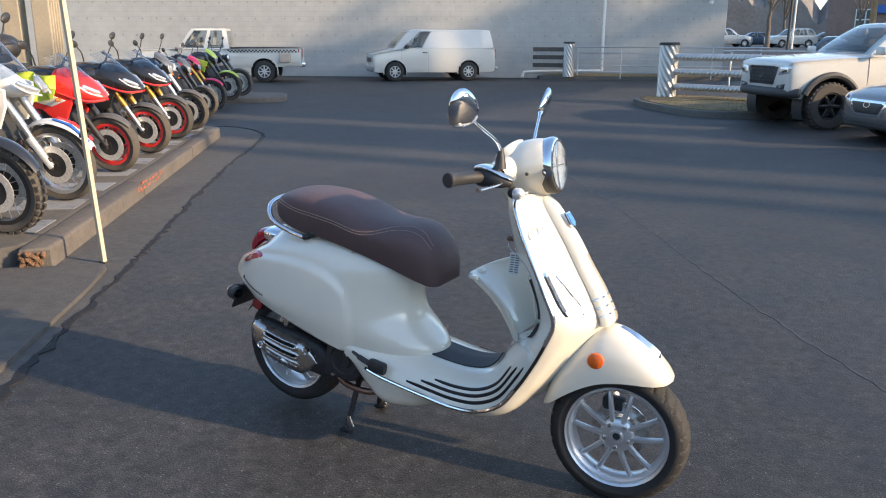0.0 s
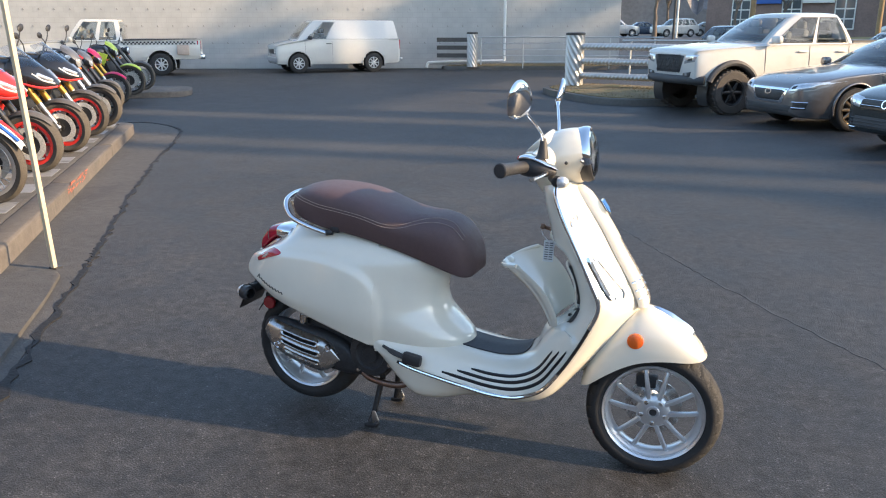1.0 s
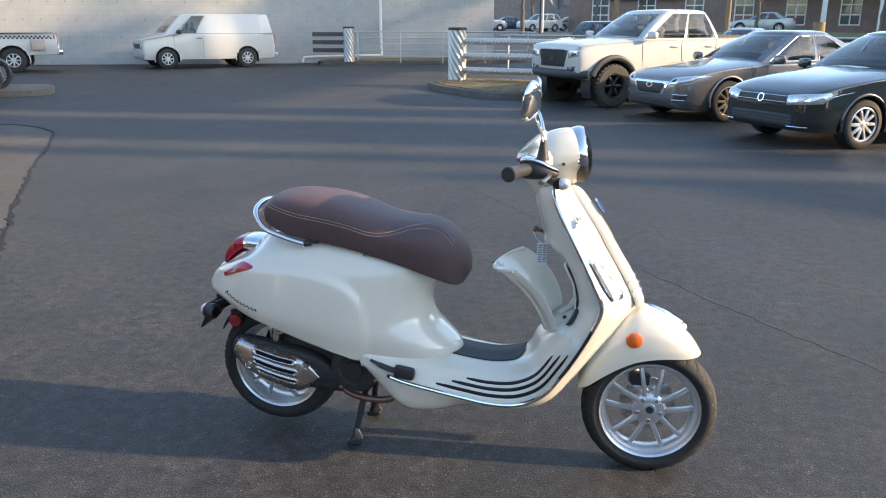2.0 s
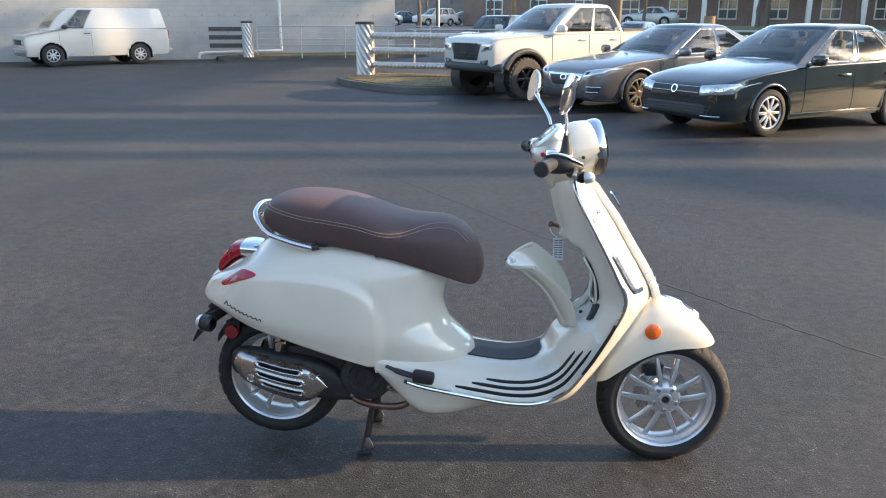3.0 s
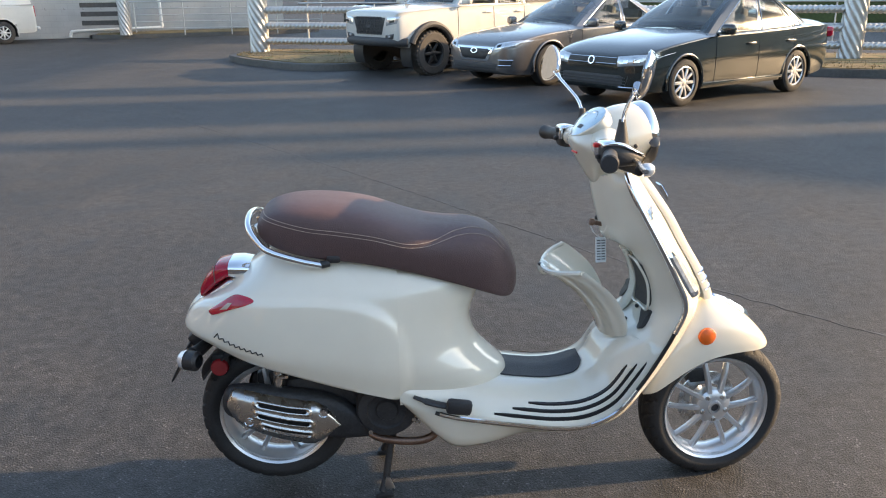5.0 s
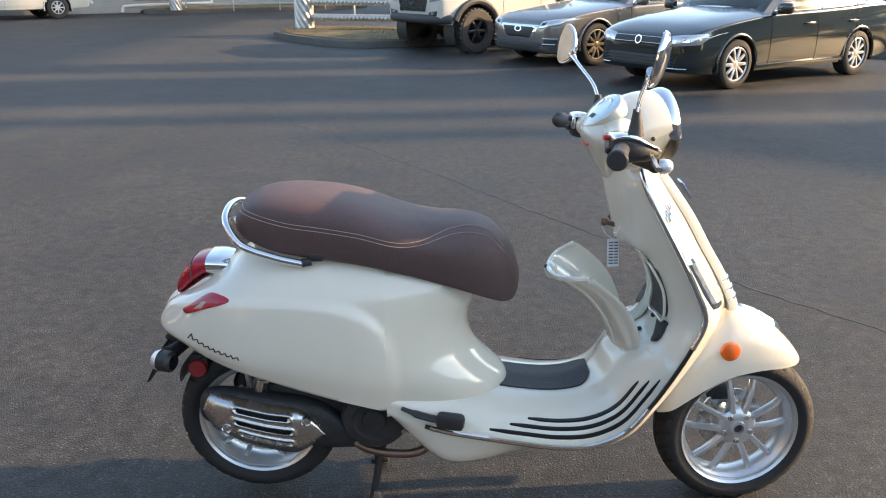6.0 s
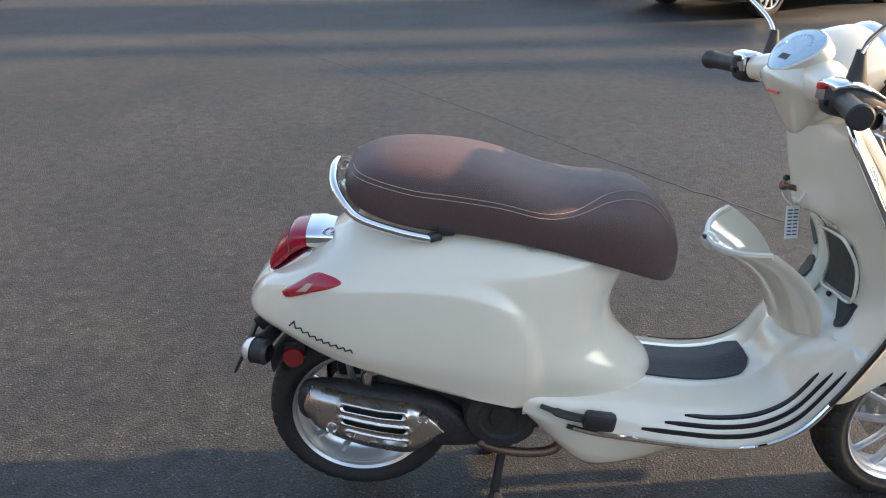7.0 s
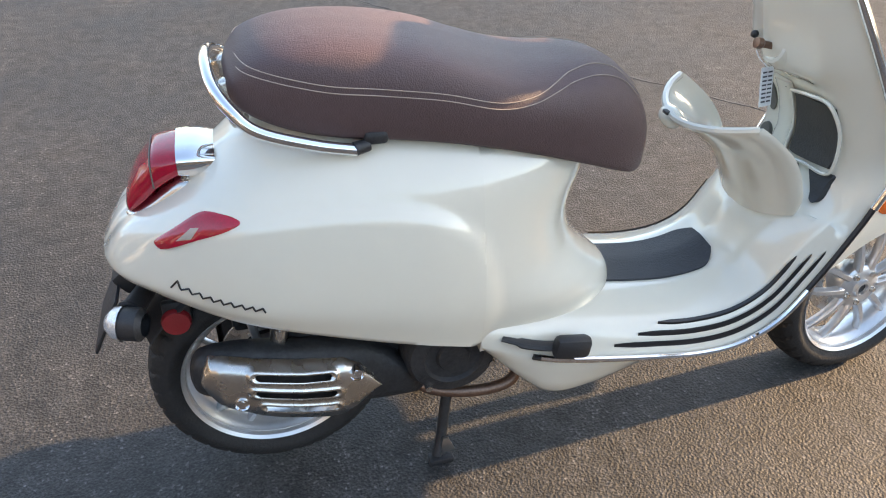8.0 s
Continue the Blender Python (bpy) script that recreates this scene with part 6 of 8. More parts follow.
bmesh.ops.delete(bm, geom=[v for v in bm.verts if not v.link_faces], context="VERTS")
bmesh.ops.recalc_face_normals(bm, faces=bm.faces)
bmesh.ops.solidify(bm, geom=bm.faces[:], thickness=0.0025)
shield = part("heat_shield", bm, M["satin"], silencer, "polished steel heat shield with three slots", sharp=0.6)
for x, y, z, r in ((0.106, -0.147, 0.314, 0.013), (-0.108, -0.168, 0.306, 0.013)):
    bm = BM()
    lathe(bm, [(0, 0.004), (r * 0.45, 0.004), (r * 0.5, 0.001), (r * 0.8, 0.001), (r, 0.006), (r * 1.05, 0.0), (r * 1.05, -0.012)], 24, Matrix.Translation((x, y, z)) @ SIDE)
    part("shield_bolt", bm, M["chrome"], shield)
bm = BM()
tube(bm, smooth_line([(0.22, -0.095, 0.225), (0.27, -0.115, 0.205), (0.34, -0.13, 0.200), (0.40, -0.13, 0.201), (0.435, -0.12, 0.212), (0.448, -0.09, 0.235), (0.44, -0.04, 0.27)], 6), 0.0125, 12)
part("exhaust_pipe", bm, M["pipe"], sc, "heat-browned exhaust pipe")
for side in (-1, 1):
    bm = BM()
    tube(bm, smooth_line([(0.315, side * 0.075, 0.215), (0.30, side * 0.085, 0.15), (0.285, side * 0.105, 0.06), (0.272, side * 0.12, 0.016)], 5), 0.0115, 10)
    leg = part("stand_leg", bm, M["matte"], sc)
    bm = BM()
    box(bm, (0.280, side * 0.122, 0.009), (0.055, 0.030, 0.016), 0.005, Matrix.Rotation(radians(-6), 4, "Y"))
    part("stand_foot", bm, M["plastic"], leg)
    bm = BM()
    plate(bm, [(-0.012, 0.0), (0.016, 0.0), (0.022, 0.012), (0.006, 0.05), (-0.006, 0.05)], 0.006, Matrix.Translation((0.290, side * 0.118, 0.016)) @ Matrix.Rotation(radians(90), 4, "X"), 0.0015)
    part("stand_tab", bm, M["satin"], leg)
bm = BM()
tube(bm, [(0.315, -0.09, 0.212), (0.315, 0.09, 0.212)], 0.013, 10)
part("stand_pivot", bm, M["matte"], sc)
bm = BM()
coil = [V(0.30 + 0.10 * t + 0.0, 0.02 + 0.008 * math.sin(t * 90), 0.205 - 0.03 * t + 0.008 * math.cos(t * 90)) for t in [i / 70 for i in range(71)]]
tube(bm, coil, 0.002, 5)
part("stand_spring", bm, M["satin"], sc)
# dark filler box that stands in for the shade between floor and engine
bm = BM()
box(bm, (0.40, 0.0, 0.31), (0.12, 0.20, 0.12), 0.03)
part("shade_filler", bm, M["matte"], sc)

# ---- parked vehicles ----
from mathutils.bvhtree import BVHTree

M["carblack"] = material("black_car_paint", (0.014, 0.019, 0.018), 0.12, vary=0.1, scale=3, coat=1.0, spots=(1.1, 0.62, (0.03, 0.03, 0.03)))
M["cargrey"] = material("grey_metallic_paint", (0.16, 0.152, 0.150), 0.28, 0.6, vary=0.08, scale=2, coat=1.0)
M["carwhite"] = material("white_car_paint", (0.54, 0.525, 0.49), 0.25, vary=0.03, scale=2, coat=0.8, spots=(1.5, 0.64, (0.48, 0.46, 0.42)))
M["carsilver"] = material("silver_car_paint", (0.38, 0.40, 0.42), 0.3, 0.5, vary=0.05, coat=0.8)
M["carblue"] = material("dark_blue_paint", (0.03, 0.045, 0.08), 0.3, 0.3, vary=0.05, coat=0.8)
M["window"] = material("tinted_window", (0.58, 0.66, 0.68), 0.02, vary=0.03, coat=1.0, trans=1.0, ior=1.08)
M["privacy"] = material("privacy_window", (0.20, 0.27, 0.32), 0.02, vary=0.03, coat=1.0, trans=1.0, ior=1.08)
M["darkglass"] = material("far_window", (0.085, 0.10, 0.108), 0.05, vary=0.1, coat=1.0)
M["upholstery"] = material("car_upholstery", (0.20, 0.19, 0.175), 0.85, vary=0.15, scale=6)
M["rimdark"] = material("dark_rim", (0.03, 0.03, 0.03), 0.4, 0.5)
M["rimbronze"] = material("bronze_rim", (0.30, 0.24, 0.17), 0.3, 0.8)
M["dustytyre"] = material("dusty_offroad_tyre", (0.062, 0.054, 0.047), 0.85, vary=0.35, scale=9, bump=0.3, bump_scale=90)
M["rimbright"] = material("bright_rim", (0.60, 0.60, 0.60), 0.3, 0.8)
M["lampglass"] = material("headlamp_plastic", (0.60, 0.62, 0.64), 0.10, 0.6, vary=0.25, scale=12, coat=1.0)
M["flare"] = material("grey_black_plastic", (0.05, 0.05, 0.052), 0.65, vary=0.15, scale=8)


def car_wheel(car, x, y, side, r, rr, width, spokes, rim, wide=0.10, rubber=None, knobs=0):
    wh = new("wheel")
    wh.parent = car
    wh.matrix_basis = Matrix.Translation((x, y, r)) @ Matrix.Rotation(radians(90 if side < 0 else -90), 4, "X")
    h = width / 2
    b = BM()
    lathe(b, [(rr, -h * 0.8), (rr + 0.02, -h), (r - 0.04, -h), (r - 0.008, -h * 0.8), (r, -h * 0.4), (r, h * 0.4), (r - 0.008, h * 0.8), (r - 0.04, h), (rr + 0.02, h), (rr, h * 0.8)], 44)
    for k in range(knobs):
        for s in (-1, 1):
            a = 2 * math.pi * (k + 0.25 * s) / knobs
            box(b, (0, 0, 0), (0.030, 0.042, h * 0.52), 0.006, Matrix.Rotation(a, 4, "Z") @ Matrix.Translation((r - 0.006, 0, s * h * 0.62)))
    part("tyre", b, rubber or M["rubber"], wh)
    b = BM()
    lathe(b, [(rr + 0.004, h * 0.86), (rr - 0.008, h * 0.9), (rr - 0.022, h * 0.72), (rr - 0.05, 0.0), (rr * 0.4, -0.02), (0, -0.02)], 44)
    part("rim", b, M["rimdark"], wh)
    b = BM()
    lathe(b, [(rr + 0.006, h * 0.86), (rr - 0.006, h * 0.92), (rr - 0.02, h * 0.8)], 44)
    part("rim_edge", b, rim, wh)
    for k in range(spokes):
        b = BM()
        spoke(b, 360 / spokes * k, 0, 0.05, rr - 0.012, h * 0.72, h * 0.72, 0.024 if spokes > 7 else 0.038, wide * 0.22, 0.02)
        part("spoke", b, rim, wh)
    b = BM()
    lathe(b, [(0, h * 0.85), (0.035, h * 0.83), (0.07, h * 0.72), (0.075, 0.0)], 20)
    part("hub_cap", b, rim, wh)
    return wh


def make_car(name, label, cat, at, d, P):
    """A road vehicle: x from the front axle back, its near front tyre standing at the given place."""
    W = P["w"]
    car = thing(name, label, cat, at=Matrix.Translation((*at, 0)) @ Matrix.Rotation(radians(d), 4, "Z") @ Matrix.Translation((0, W - 0.11, 0)))
    paint, r, wb = P["paint"], P["r"], P["wb"]
    arch = P.get("arch", r + 0.06)
    st = curve_table(P["body"], P.get("n", 110))
    b = BM()
    rings = []
    for x, w, zl, zb, zt in st:
        zm = zl + (zb - zl) * 0.5
        half = [V(x, 0, zl), V(x, w * 0.86, zl), V(x, w * 0.965, zl + 0.05), V(x, w * 0.995, zl + (zb - zl) * 0.25), V(x, w, zm), V(x, w * 0.992, zl + (zb - zl) * 0.72), V(x, w * 0.975, zb - 0.03), V(x, w * P.get("shoulder", 0.93), zb + 0.008), V(x, w * 0.6, zt - (zt - zb) * 0.18), V(x, 0, zt)]
        half = smooth_line(half, 3)
        rings.append([V(p.x, -p.y, p.z) for p in reversed(half[1:-1])] + half)
    vs = loft(b, rings)
    kill = []
    for f in b.faces:
        c = f.calc_center_median()
        if abs(c.y) > W * 0.5:
            for ax in (0, wb):
                if math.hypot(c.x - ax, c.z - r) < arch and c.z < P.get("archtop", 2):
                    kill.append(f)
                    break
    bmesh.ops.delete(b, geom=kill, context="FACES")
    P["bvh"] = BVHTree.FromBMesh(b)
    body = part("body", b, paint, car, sharp=0.8)
    for ax in (0, wb):
        for side in (-1, 1):
            b = BM()
            lathe(b, [(arch + 0.012, 0.0), (arch + 0.005, -0.32), (0, -0.32)], 40, Matrix.Translation((ax, side * (W - 0.015), r)) @ Matrix.Rotation(radians(90 if side < 0 else -90), 4, "X"))
            kill = [v for v in b.verts if v.co.z < 0.16]
            bmesh.ops.delete(b, geom=kill, context="VERTS")
            part("wheel_well", b, M["plastic"], car)
            b = BM()
            fl = P.get("flare", 0.0)
            pts = []
            for k in range(25):
                a = radians(-12 + 204 * k / 24)
                zz = r + (arch + 0.01 + fl * 0.45) * math.sin(a)
                if zz > (0.56 if fl else 0.2):
                    pts.append(V(ax + (arch + 0.01 + fl * 0.45) * math.cos(a), side * (W - 0.012 + fl * 0.3), zz))
            tube(b, pts, 0.018 + fl, 8, 1.0 if not fl else 0.9)
            part("arch_lip", b, M["flare"] if fl else paint, car)
            car_wheel(car, ax, side * (W - 0.11 + P.get("track", 0.0)), side, r, P["rr"], P.get("tw", 0.215), P["spokes"], P["rim"], rubber=P.get("tyre"), knobs=P.get("knobs", 0))
    # cabin
    C = P["cabin"]

    def cab(v, s, lift=0.0):
        """v from the belt (0) to the roof's edge (1); s over the front (0-1), side (1-2) and rear (2-3), mirrored when negative."""
        sg = -1 if s < 0 else 1
        s = abs(s)
        k = 0.82 * v + 0.18 * v * abs(v) * v
        x0, x1 = C["a0"] + (C["a1"] - C["a0"]) * k, C["c0"] + (C["c1"] - C["c0"]) * k
        bend = math.sin(v * math.pi * 0.5)
        w = C["wb"] + (C["wt"] - C["wb"]) * (v * 0.75 + 0.25 * v * v)
        z = C["z0"] + (C["z1"] - C["z0"]) * v
        fr, rr_ = C.get("fr", 0.10), C.get("rrn", 0.12)
        if s <= 1:
            y = w * 0.94 * s
            x = x0 + fr * s * s
        elif s <= 2:
            t = s - 1
            x = (x0 + fr) + (x1 - rr_ - x0 - fr) * t
            y = w * (0.94 + 0.06 * min(1, t / 0.12, (1 - t) / 0.12))
        else:
            t = 3 - s
            y = w * 0.94 * t
            x = x1 - rr_ * t * t
        p = V(x, y * sg, z)
        if lift:
            n = V(-0.7, 0, 0.7) if s <= 1 else (V(0, sg * 0.95, 0.25) if s <= 2 else V(0.7, 0, 0.7))
            p = p + n * lift
        return p

    ss = [i / 6 for i in range(6)] + [1 + i / 50 for i in range(50)] + [2 + i / 6 for i in range(7)]
    b = BM()
    rings = []
    vv = (-0.08, 0, 0.06, 0.15, 0.3, 0.5, 0.7, 0.85, 0.92, 1.0)
    for v in vv:
        rings.append([cab(v, s) for s in ss] + [cab(v, -s) for s in reversed(ss[1:-1])])
    top = rings[-1]
    cx = sum(p.x for p in top) / len(top)
    for k, (sc_, dz) in enumerate(((0.985, 0.010), (0.955, 0.022), (0.90, 0.035), (0.80, 0.049), (0.64, 0.060), (0.4, 0.068))):
        rings.append([V(cx + (p.x - cx) * sc_, p.y * sc_, p.z + dz * C.get("dome", 1.0)) for p in top])
    loft(b, rings, cap=False)
    b.faces.ensure_lookup_table()
    n = len(rings[0])
    sv = ss + [-s for s in reversed(ss[1:-1])]
    kill = []
    for i, (v0, v1) in enumerate(zip(vv, vv[1:])):
        if v0 < 0.05 or v1 > 0.93:
            continue
        for j in range(n):
            a, c = sorted((abs(sv[j]), abs(sv[(j + 1) % n])))
            t = ((v0 + v1) / 2 - 0.05) / 0.88
            if c <= 0.9 or any(s0 + sl[0] * t <= a and c <= s1 + sl[1] * t for s0, s1, sl in C["sides"]) or (C.get("rear", True) and a >= 2.15):
                kill.append(b.faces[i * n + j])
    bmesh.ops.delete(b, geom=kill, context="FACES")
    part("cabin", b, paint, car, sharp=0.7)
    # seats, dashboard and wheel behind the glass
    x0 = C["a0"] + 0.5 * (C["c0"] - C["a0"])
    for sx in ((x0 - 0.30, x0 + 0.62) if C["c1"] - C["a1"] < 2 else (x0 - 0.9,)):
        for side in (-1, 1):
            b = BM()
            box(b, (sx, side * 0.36, C["z0"] + 0.06), (0.14, 0.46, 0.34), 0.05, Matrix.Rotation(radians(12), 4, "Y"))
            box(b, (sx + 0.06, side * 0.36, C["z0"] + 0.30), (0.09, 0.26, 0.16), 0.04)
            part("seat_back", b, M["upholstery"], car)
    b = BM()
    box(b, (C["a0"] + 0.45, 0, C["z0"] + 0.06), (0.30, C["wb"] * 1.6, 0.10), 0.04)
    part("dashboard", b, M["plastic"], car)
    b = BM()
    box(b, (x0 + 0.12, 0, C["z0"] + 0.085), (C["c0"] - C["a0"] - 1.1, C["wb"] * 1.7, 0.02), 0.008)
    part("cabin_trim", b, M["upholstery"], car)

    def pane(nm, s0, s1, v0, v1, mat, lift=0.005, slant=(0, 0), both=False, frame=None):
        for sg in ((1, -1) if both else (1,)):
            bb = BM()
            rows = []
            for i in range(7):
                t = i / 6
                a, c = s0 + slant[0] * t, s1 + slant[1] * t
                rows.append([cab(v0 + (v1 - v0) * t, (a + (c - a) * j / 8) * sg, lift) for j in range(9)])
            va = [[bb.verts.new(p) for p in row] for row in rows]
            for i in range(6):
                for j in range(8):
                    bb.faces.new((va[i][j], va[i][j + 1], va[i + 1][j + 1], va[i + 1][j]))
            part(nm, bb, mat, car).visible_shadow = False
            if frame:
                bb = BM()
                tube(bb, rows[0] + [r[-1] for r in rows[1:]] + list(reversed(rows[-1][:-1])) + [r[0] for r in reversed(rows[1:-1])], 0.006, 6, closed=True)
                part("window_frame", bb, frame, car)

    pane("windscreen", -0.93, 0.93, 0.04, 0.95, M["window"])
    if C.get("rear", True):
        b = BM()
        rows = [[cab(0.06 + 0.86 * i / 5, sg_s, 0.005) for sg_s in [2.1 + 0.9 * j / 5 for j in range(6)] + [-(3 - 0.9 * j / 5) for j in range(1, 6)]] for i in range(6)]
        va = [[b.verts.new(p) for p in row] for row in rows]
        for i in range(5):
            for j in range(len(va[0]) - 1):
                b.faces.new((va[i][j], va[i][j + 1], va[i + 1][j + 1], va[i + 1][j]))
        part("rear_window", b, M["window"], car).visible_shadow = False
    for s0, s1, sl in C["sides"]:
        pane("side_window", s0, s1, 0.05, 0.93, P.get("glass", M["window"]), 0.006, sl, True, C.get("frame"))
    # door joints, handles and mirrors on both sides
    for side in (-1, 1):
        for x in P.get("joints", ()):
            b = BM()
            tube(b, smooth_line([(x, side * (W * 0.978), P["beltz"] - 0.02), (x, side * (W + 0.001), P["beltz"] - 0.25), (x, side * (W + 0.0), P["beltz"] - 0.45), (x, side * (W * 0.985), P["sill"])], 4), 0.004, 5)
            part("door_joint", b, M["plastic"], car)
        for x in P.get("handles", ()):
            b = BM()
            box(b, (x, side * (W + 0.012), P["beltz"] - 0.12), (0.2, 0.025, 0.03), 0.01)
            part("door_handle", b, P.get("handlemat", paint), car)
        if "mirror" in P:
            x = P["mirror"]
            b = BM()
            box(b, (x, side * (W + 0.09), P["beltz"] + 0.09), (0.13, 0.20, 0.14), 0.045, Matrix.Rotation(radians(-side * 12), 4, "Z"), 3)
            box(b, (x - 0.02, side * (W - 0.02), P["beltz"] + 0.04), (0.06, 0.12, 0.04), 0.01)
            part("wing_mirror", b, P.get("mirrormat", paint), car)
        if "sillz" in P:
            b = BM()
            box(b, ((0 + wb) / 2, side * (W - 0.01), P["sillz"]), (wb - 2 * arch - 0.02, 0.03, 0.05), 0.012)
            part("sill_trim", b, P["sillmat"], car)
    return car


def nose_patch(car, P, name, mat, quad, lift=0.006, both=True, tail=False):
    """A panel that follows the nose (or tail): quad is inner-low, outer-low, outer-high, inner-high in (y, z)."""
    for side in ((-1, 1) if both else (1,)):
        b = BM()
        n, m = 10, 6
        rows = []
        for j in range(m + 1):
            row = []
            for i in range(n + 1):
                u, v = i / n, j / m
                (y0, z0), (y1, z1), (y2, z2), (y3, z3) = quad
                y = ((y0 + (y1 - y0) * u) * (1 - v) + (y3 + (y2 - y3) * u) * v) * side
                zz = (z0 + (z1 - z0) * u) * (1 - v) + (z3 + (z2 - z3) * u) * v
                x0, dx = (6.0, -1) if tail else (-3.0, 1)
                hit, nrm, _, _ = P["bvh"].ray_cast(V(x0, y, zz), V(dx, 0, 0))
                if hit is None:
                    hit = V(P["body"][0][0] + 0.3, y, zz)
                    nrm = V(-dx, 0, 0)
                if nrm.x * dx > 0:
                    nrm = -nrm
                e = min(1.0, min(i, n - i) / 1.0, min(j, m - j) / 1.0)
                row.append(hit + nrm * (lift * (0.2 + 0.8 * e)))
            rows.append(row)
        va = [[b.verts.new(p) for p in row] for row in rows]
        for j in range(m):
            for i in range(n):
                b.faces.new((va[j][i], va[j][i + 1], va[j + 1][i + 1], va[j + 1][i]))
        part(name, b, mat, car)


def nose_bar(car, P, name, mat, y0, y1, z, r, both=False):
    """A bead across the nose that follows its shape."""
    for side in ((-1, 1) if both else (1,)):
        b = BM()
        pts = []
        for i in range(15):
            y = (y0 + (y1 - y0) * i / 14) * side
            hit, nrm, _, _ = P["bvh"].ray_cast(V(-3, y, z), V(1, 0, 0))
            if hit is not None:
                pts.append(hit - V(0.006, 0, 0))
        if len(pts) > 2:
            tube(b, pts, r, 6)
            part(name, b, mat, car)
        else:
            b.free()


def emblem(car, P, z, ry, rz, flat=False, ring=None):
    hit, nrm, _, _ = P["bvh"].ray_cast(V(-3, 0.0, z), V(1, 0, 0))
    b = BM()
    m = Matrix.Translation(hit - V(0.012, 0, 0)) @ Matrix.Rotation(radians(-90 + 12), 4, "Y") @ Matrix.Diagonal((rz, ry, 1, 1))
    lathe(b, [(0.72, 0.004), (0.76, 0.01), (0.96, 0.01), (1.0, 0.0), (0.96, -0.01)], 28, m)
    part("emblem_ring", b, ring or M["chrome"], car)
    b = BM()
    lathe(b, [(0, 0.004), (0.72, 0.004)], 24, m)
    part("emblem_plate", b, M["plastic"] if not flat else M["satin"], car)


# black saloon
P = dict(w=0.889, wb=2.65, r=0.316, rr=0.215, paint=M["carblack"], rim=M["rimbright"], spokes=10, arch=0.365, beltz=0.90, sill=0.26,
         body=[(-0.885, 0.50, 0.32, 0.52, 0.55), (-0.87, 0.62, 0.27, 0.60, 0.64), (-0.80, 0.74, 0.23, 0.675, 0.715), (-0.55, 0.845, 0.21, 0.755, 0.82), (-0.2, 0.878, 0.20, 0.82, 0.895), (0.25, 0.888, 0.20, 0.875, 0.955), (0.6, 0.889, 0.20, 0.905, 0.99),
               (1.2, 0.889, 0.20, 0.925, 0.99), (2.2, 0.889, 0.20, 0.955, 1.0), (2.9, 0.880, 0.21, 0.985, 1.05), (3.35, 0.850, 0.25, 0.985, 1.075), (3.62, 0.78, 0.30, 0.965, 1.05), (3.74, 0.70, 0.35, 0.90, 0.97), (3.77, 0.62, 0.42, 0.80, 0.84)],
         cabin=dict(a0=0.42, a1=1.22, c0=3.28, c1=2.52, z0=0.93, z1=1.40, wb=0.80, wt=0.60, fr=0.16, rrn=0.16, sides=[(1.06, 1.42, (0.05, 0.02)), (1.47, 1.80, (0.02, -0.02)), (1.83, 1.93, (0.0, -0.05))], frame=M["chrome"]),
         joints=(0.62, 1.62, 2.52), handles=(1.42, 2.42), mirror=0.72, sillz=0.27, sillmat=M["carblack"], handlemat=M["carblack"])
car = make_car("sedan_car", "shiny black four-door saloon car with ten-spoke alloy wheels", "car", (4.16, 8.38), 32.4, P)
nose_patch(car, P, "grille", M["plastic"], [(-0.44, 0.565), (0.44, 0.565), (0.45, 0.66), (-0.45, 0.66)], 0.008, False)
nose_patch(car, P, "headlamp", M["lampglass"], [(0.46, 0.552), (0.81, 0.585), (0.865, 0.722), (0.435, 0.676)], 0.012)
nose_patch(car, P, "headlamp_projector", M["chrome"], [(0.55, 0.585), (0.62, 0.59), (0.62, 0.645), (0.55, 0.64)], 0.020)
nose_patch(car, P, "headlamp_projector", M["chrome"], [(0.68, 0.60), (0.75, 0.605), (0.75, 0.665), (0.68, 0.66)], 0.020)
nose_patch(car, P, "lower_grille", M["flare"], [(-0.60, 0.30), (0.60, 0.30), (0.64, 0.44), (-0.64, 0.44)], 0.006, False)
for zz in (0.585, 0.61, 0.635, 0.66):
    nose_bar(car, P, "grille_slat", M["chrome"] if zz in (0.66, 0.585) else M["flare"], -0.44, 0.44, zz, 0.0045)
for zz in (0.33, 0.37, 0.41):
    nose_bar(car, P, "grille_slat", M["plastic"], -0.60, 0.60, zz, 0.007)
nose_bar(car, P, "bumper_chrome", M["chrome"], 0.50, 0.74, 0.29, 0.008, True)
emblem(car, P, 0.617, 0.058, 0.058)
for side in (-1, 1):
    b = BM()
    box(b, (3.70, side * 0.68, 0.86), (0.16, 0.22, 0.16), 0.04, Matrix.Rotation(radians(-side * 35), 4, "Z"))
    part("tail_lamp", b, M["red"], car)

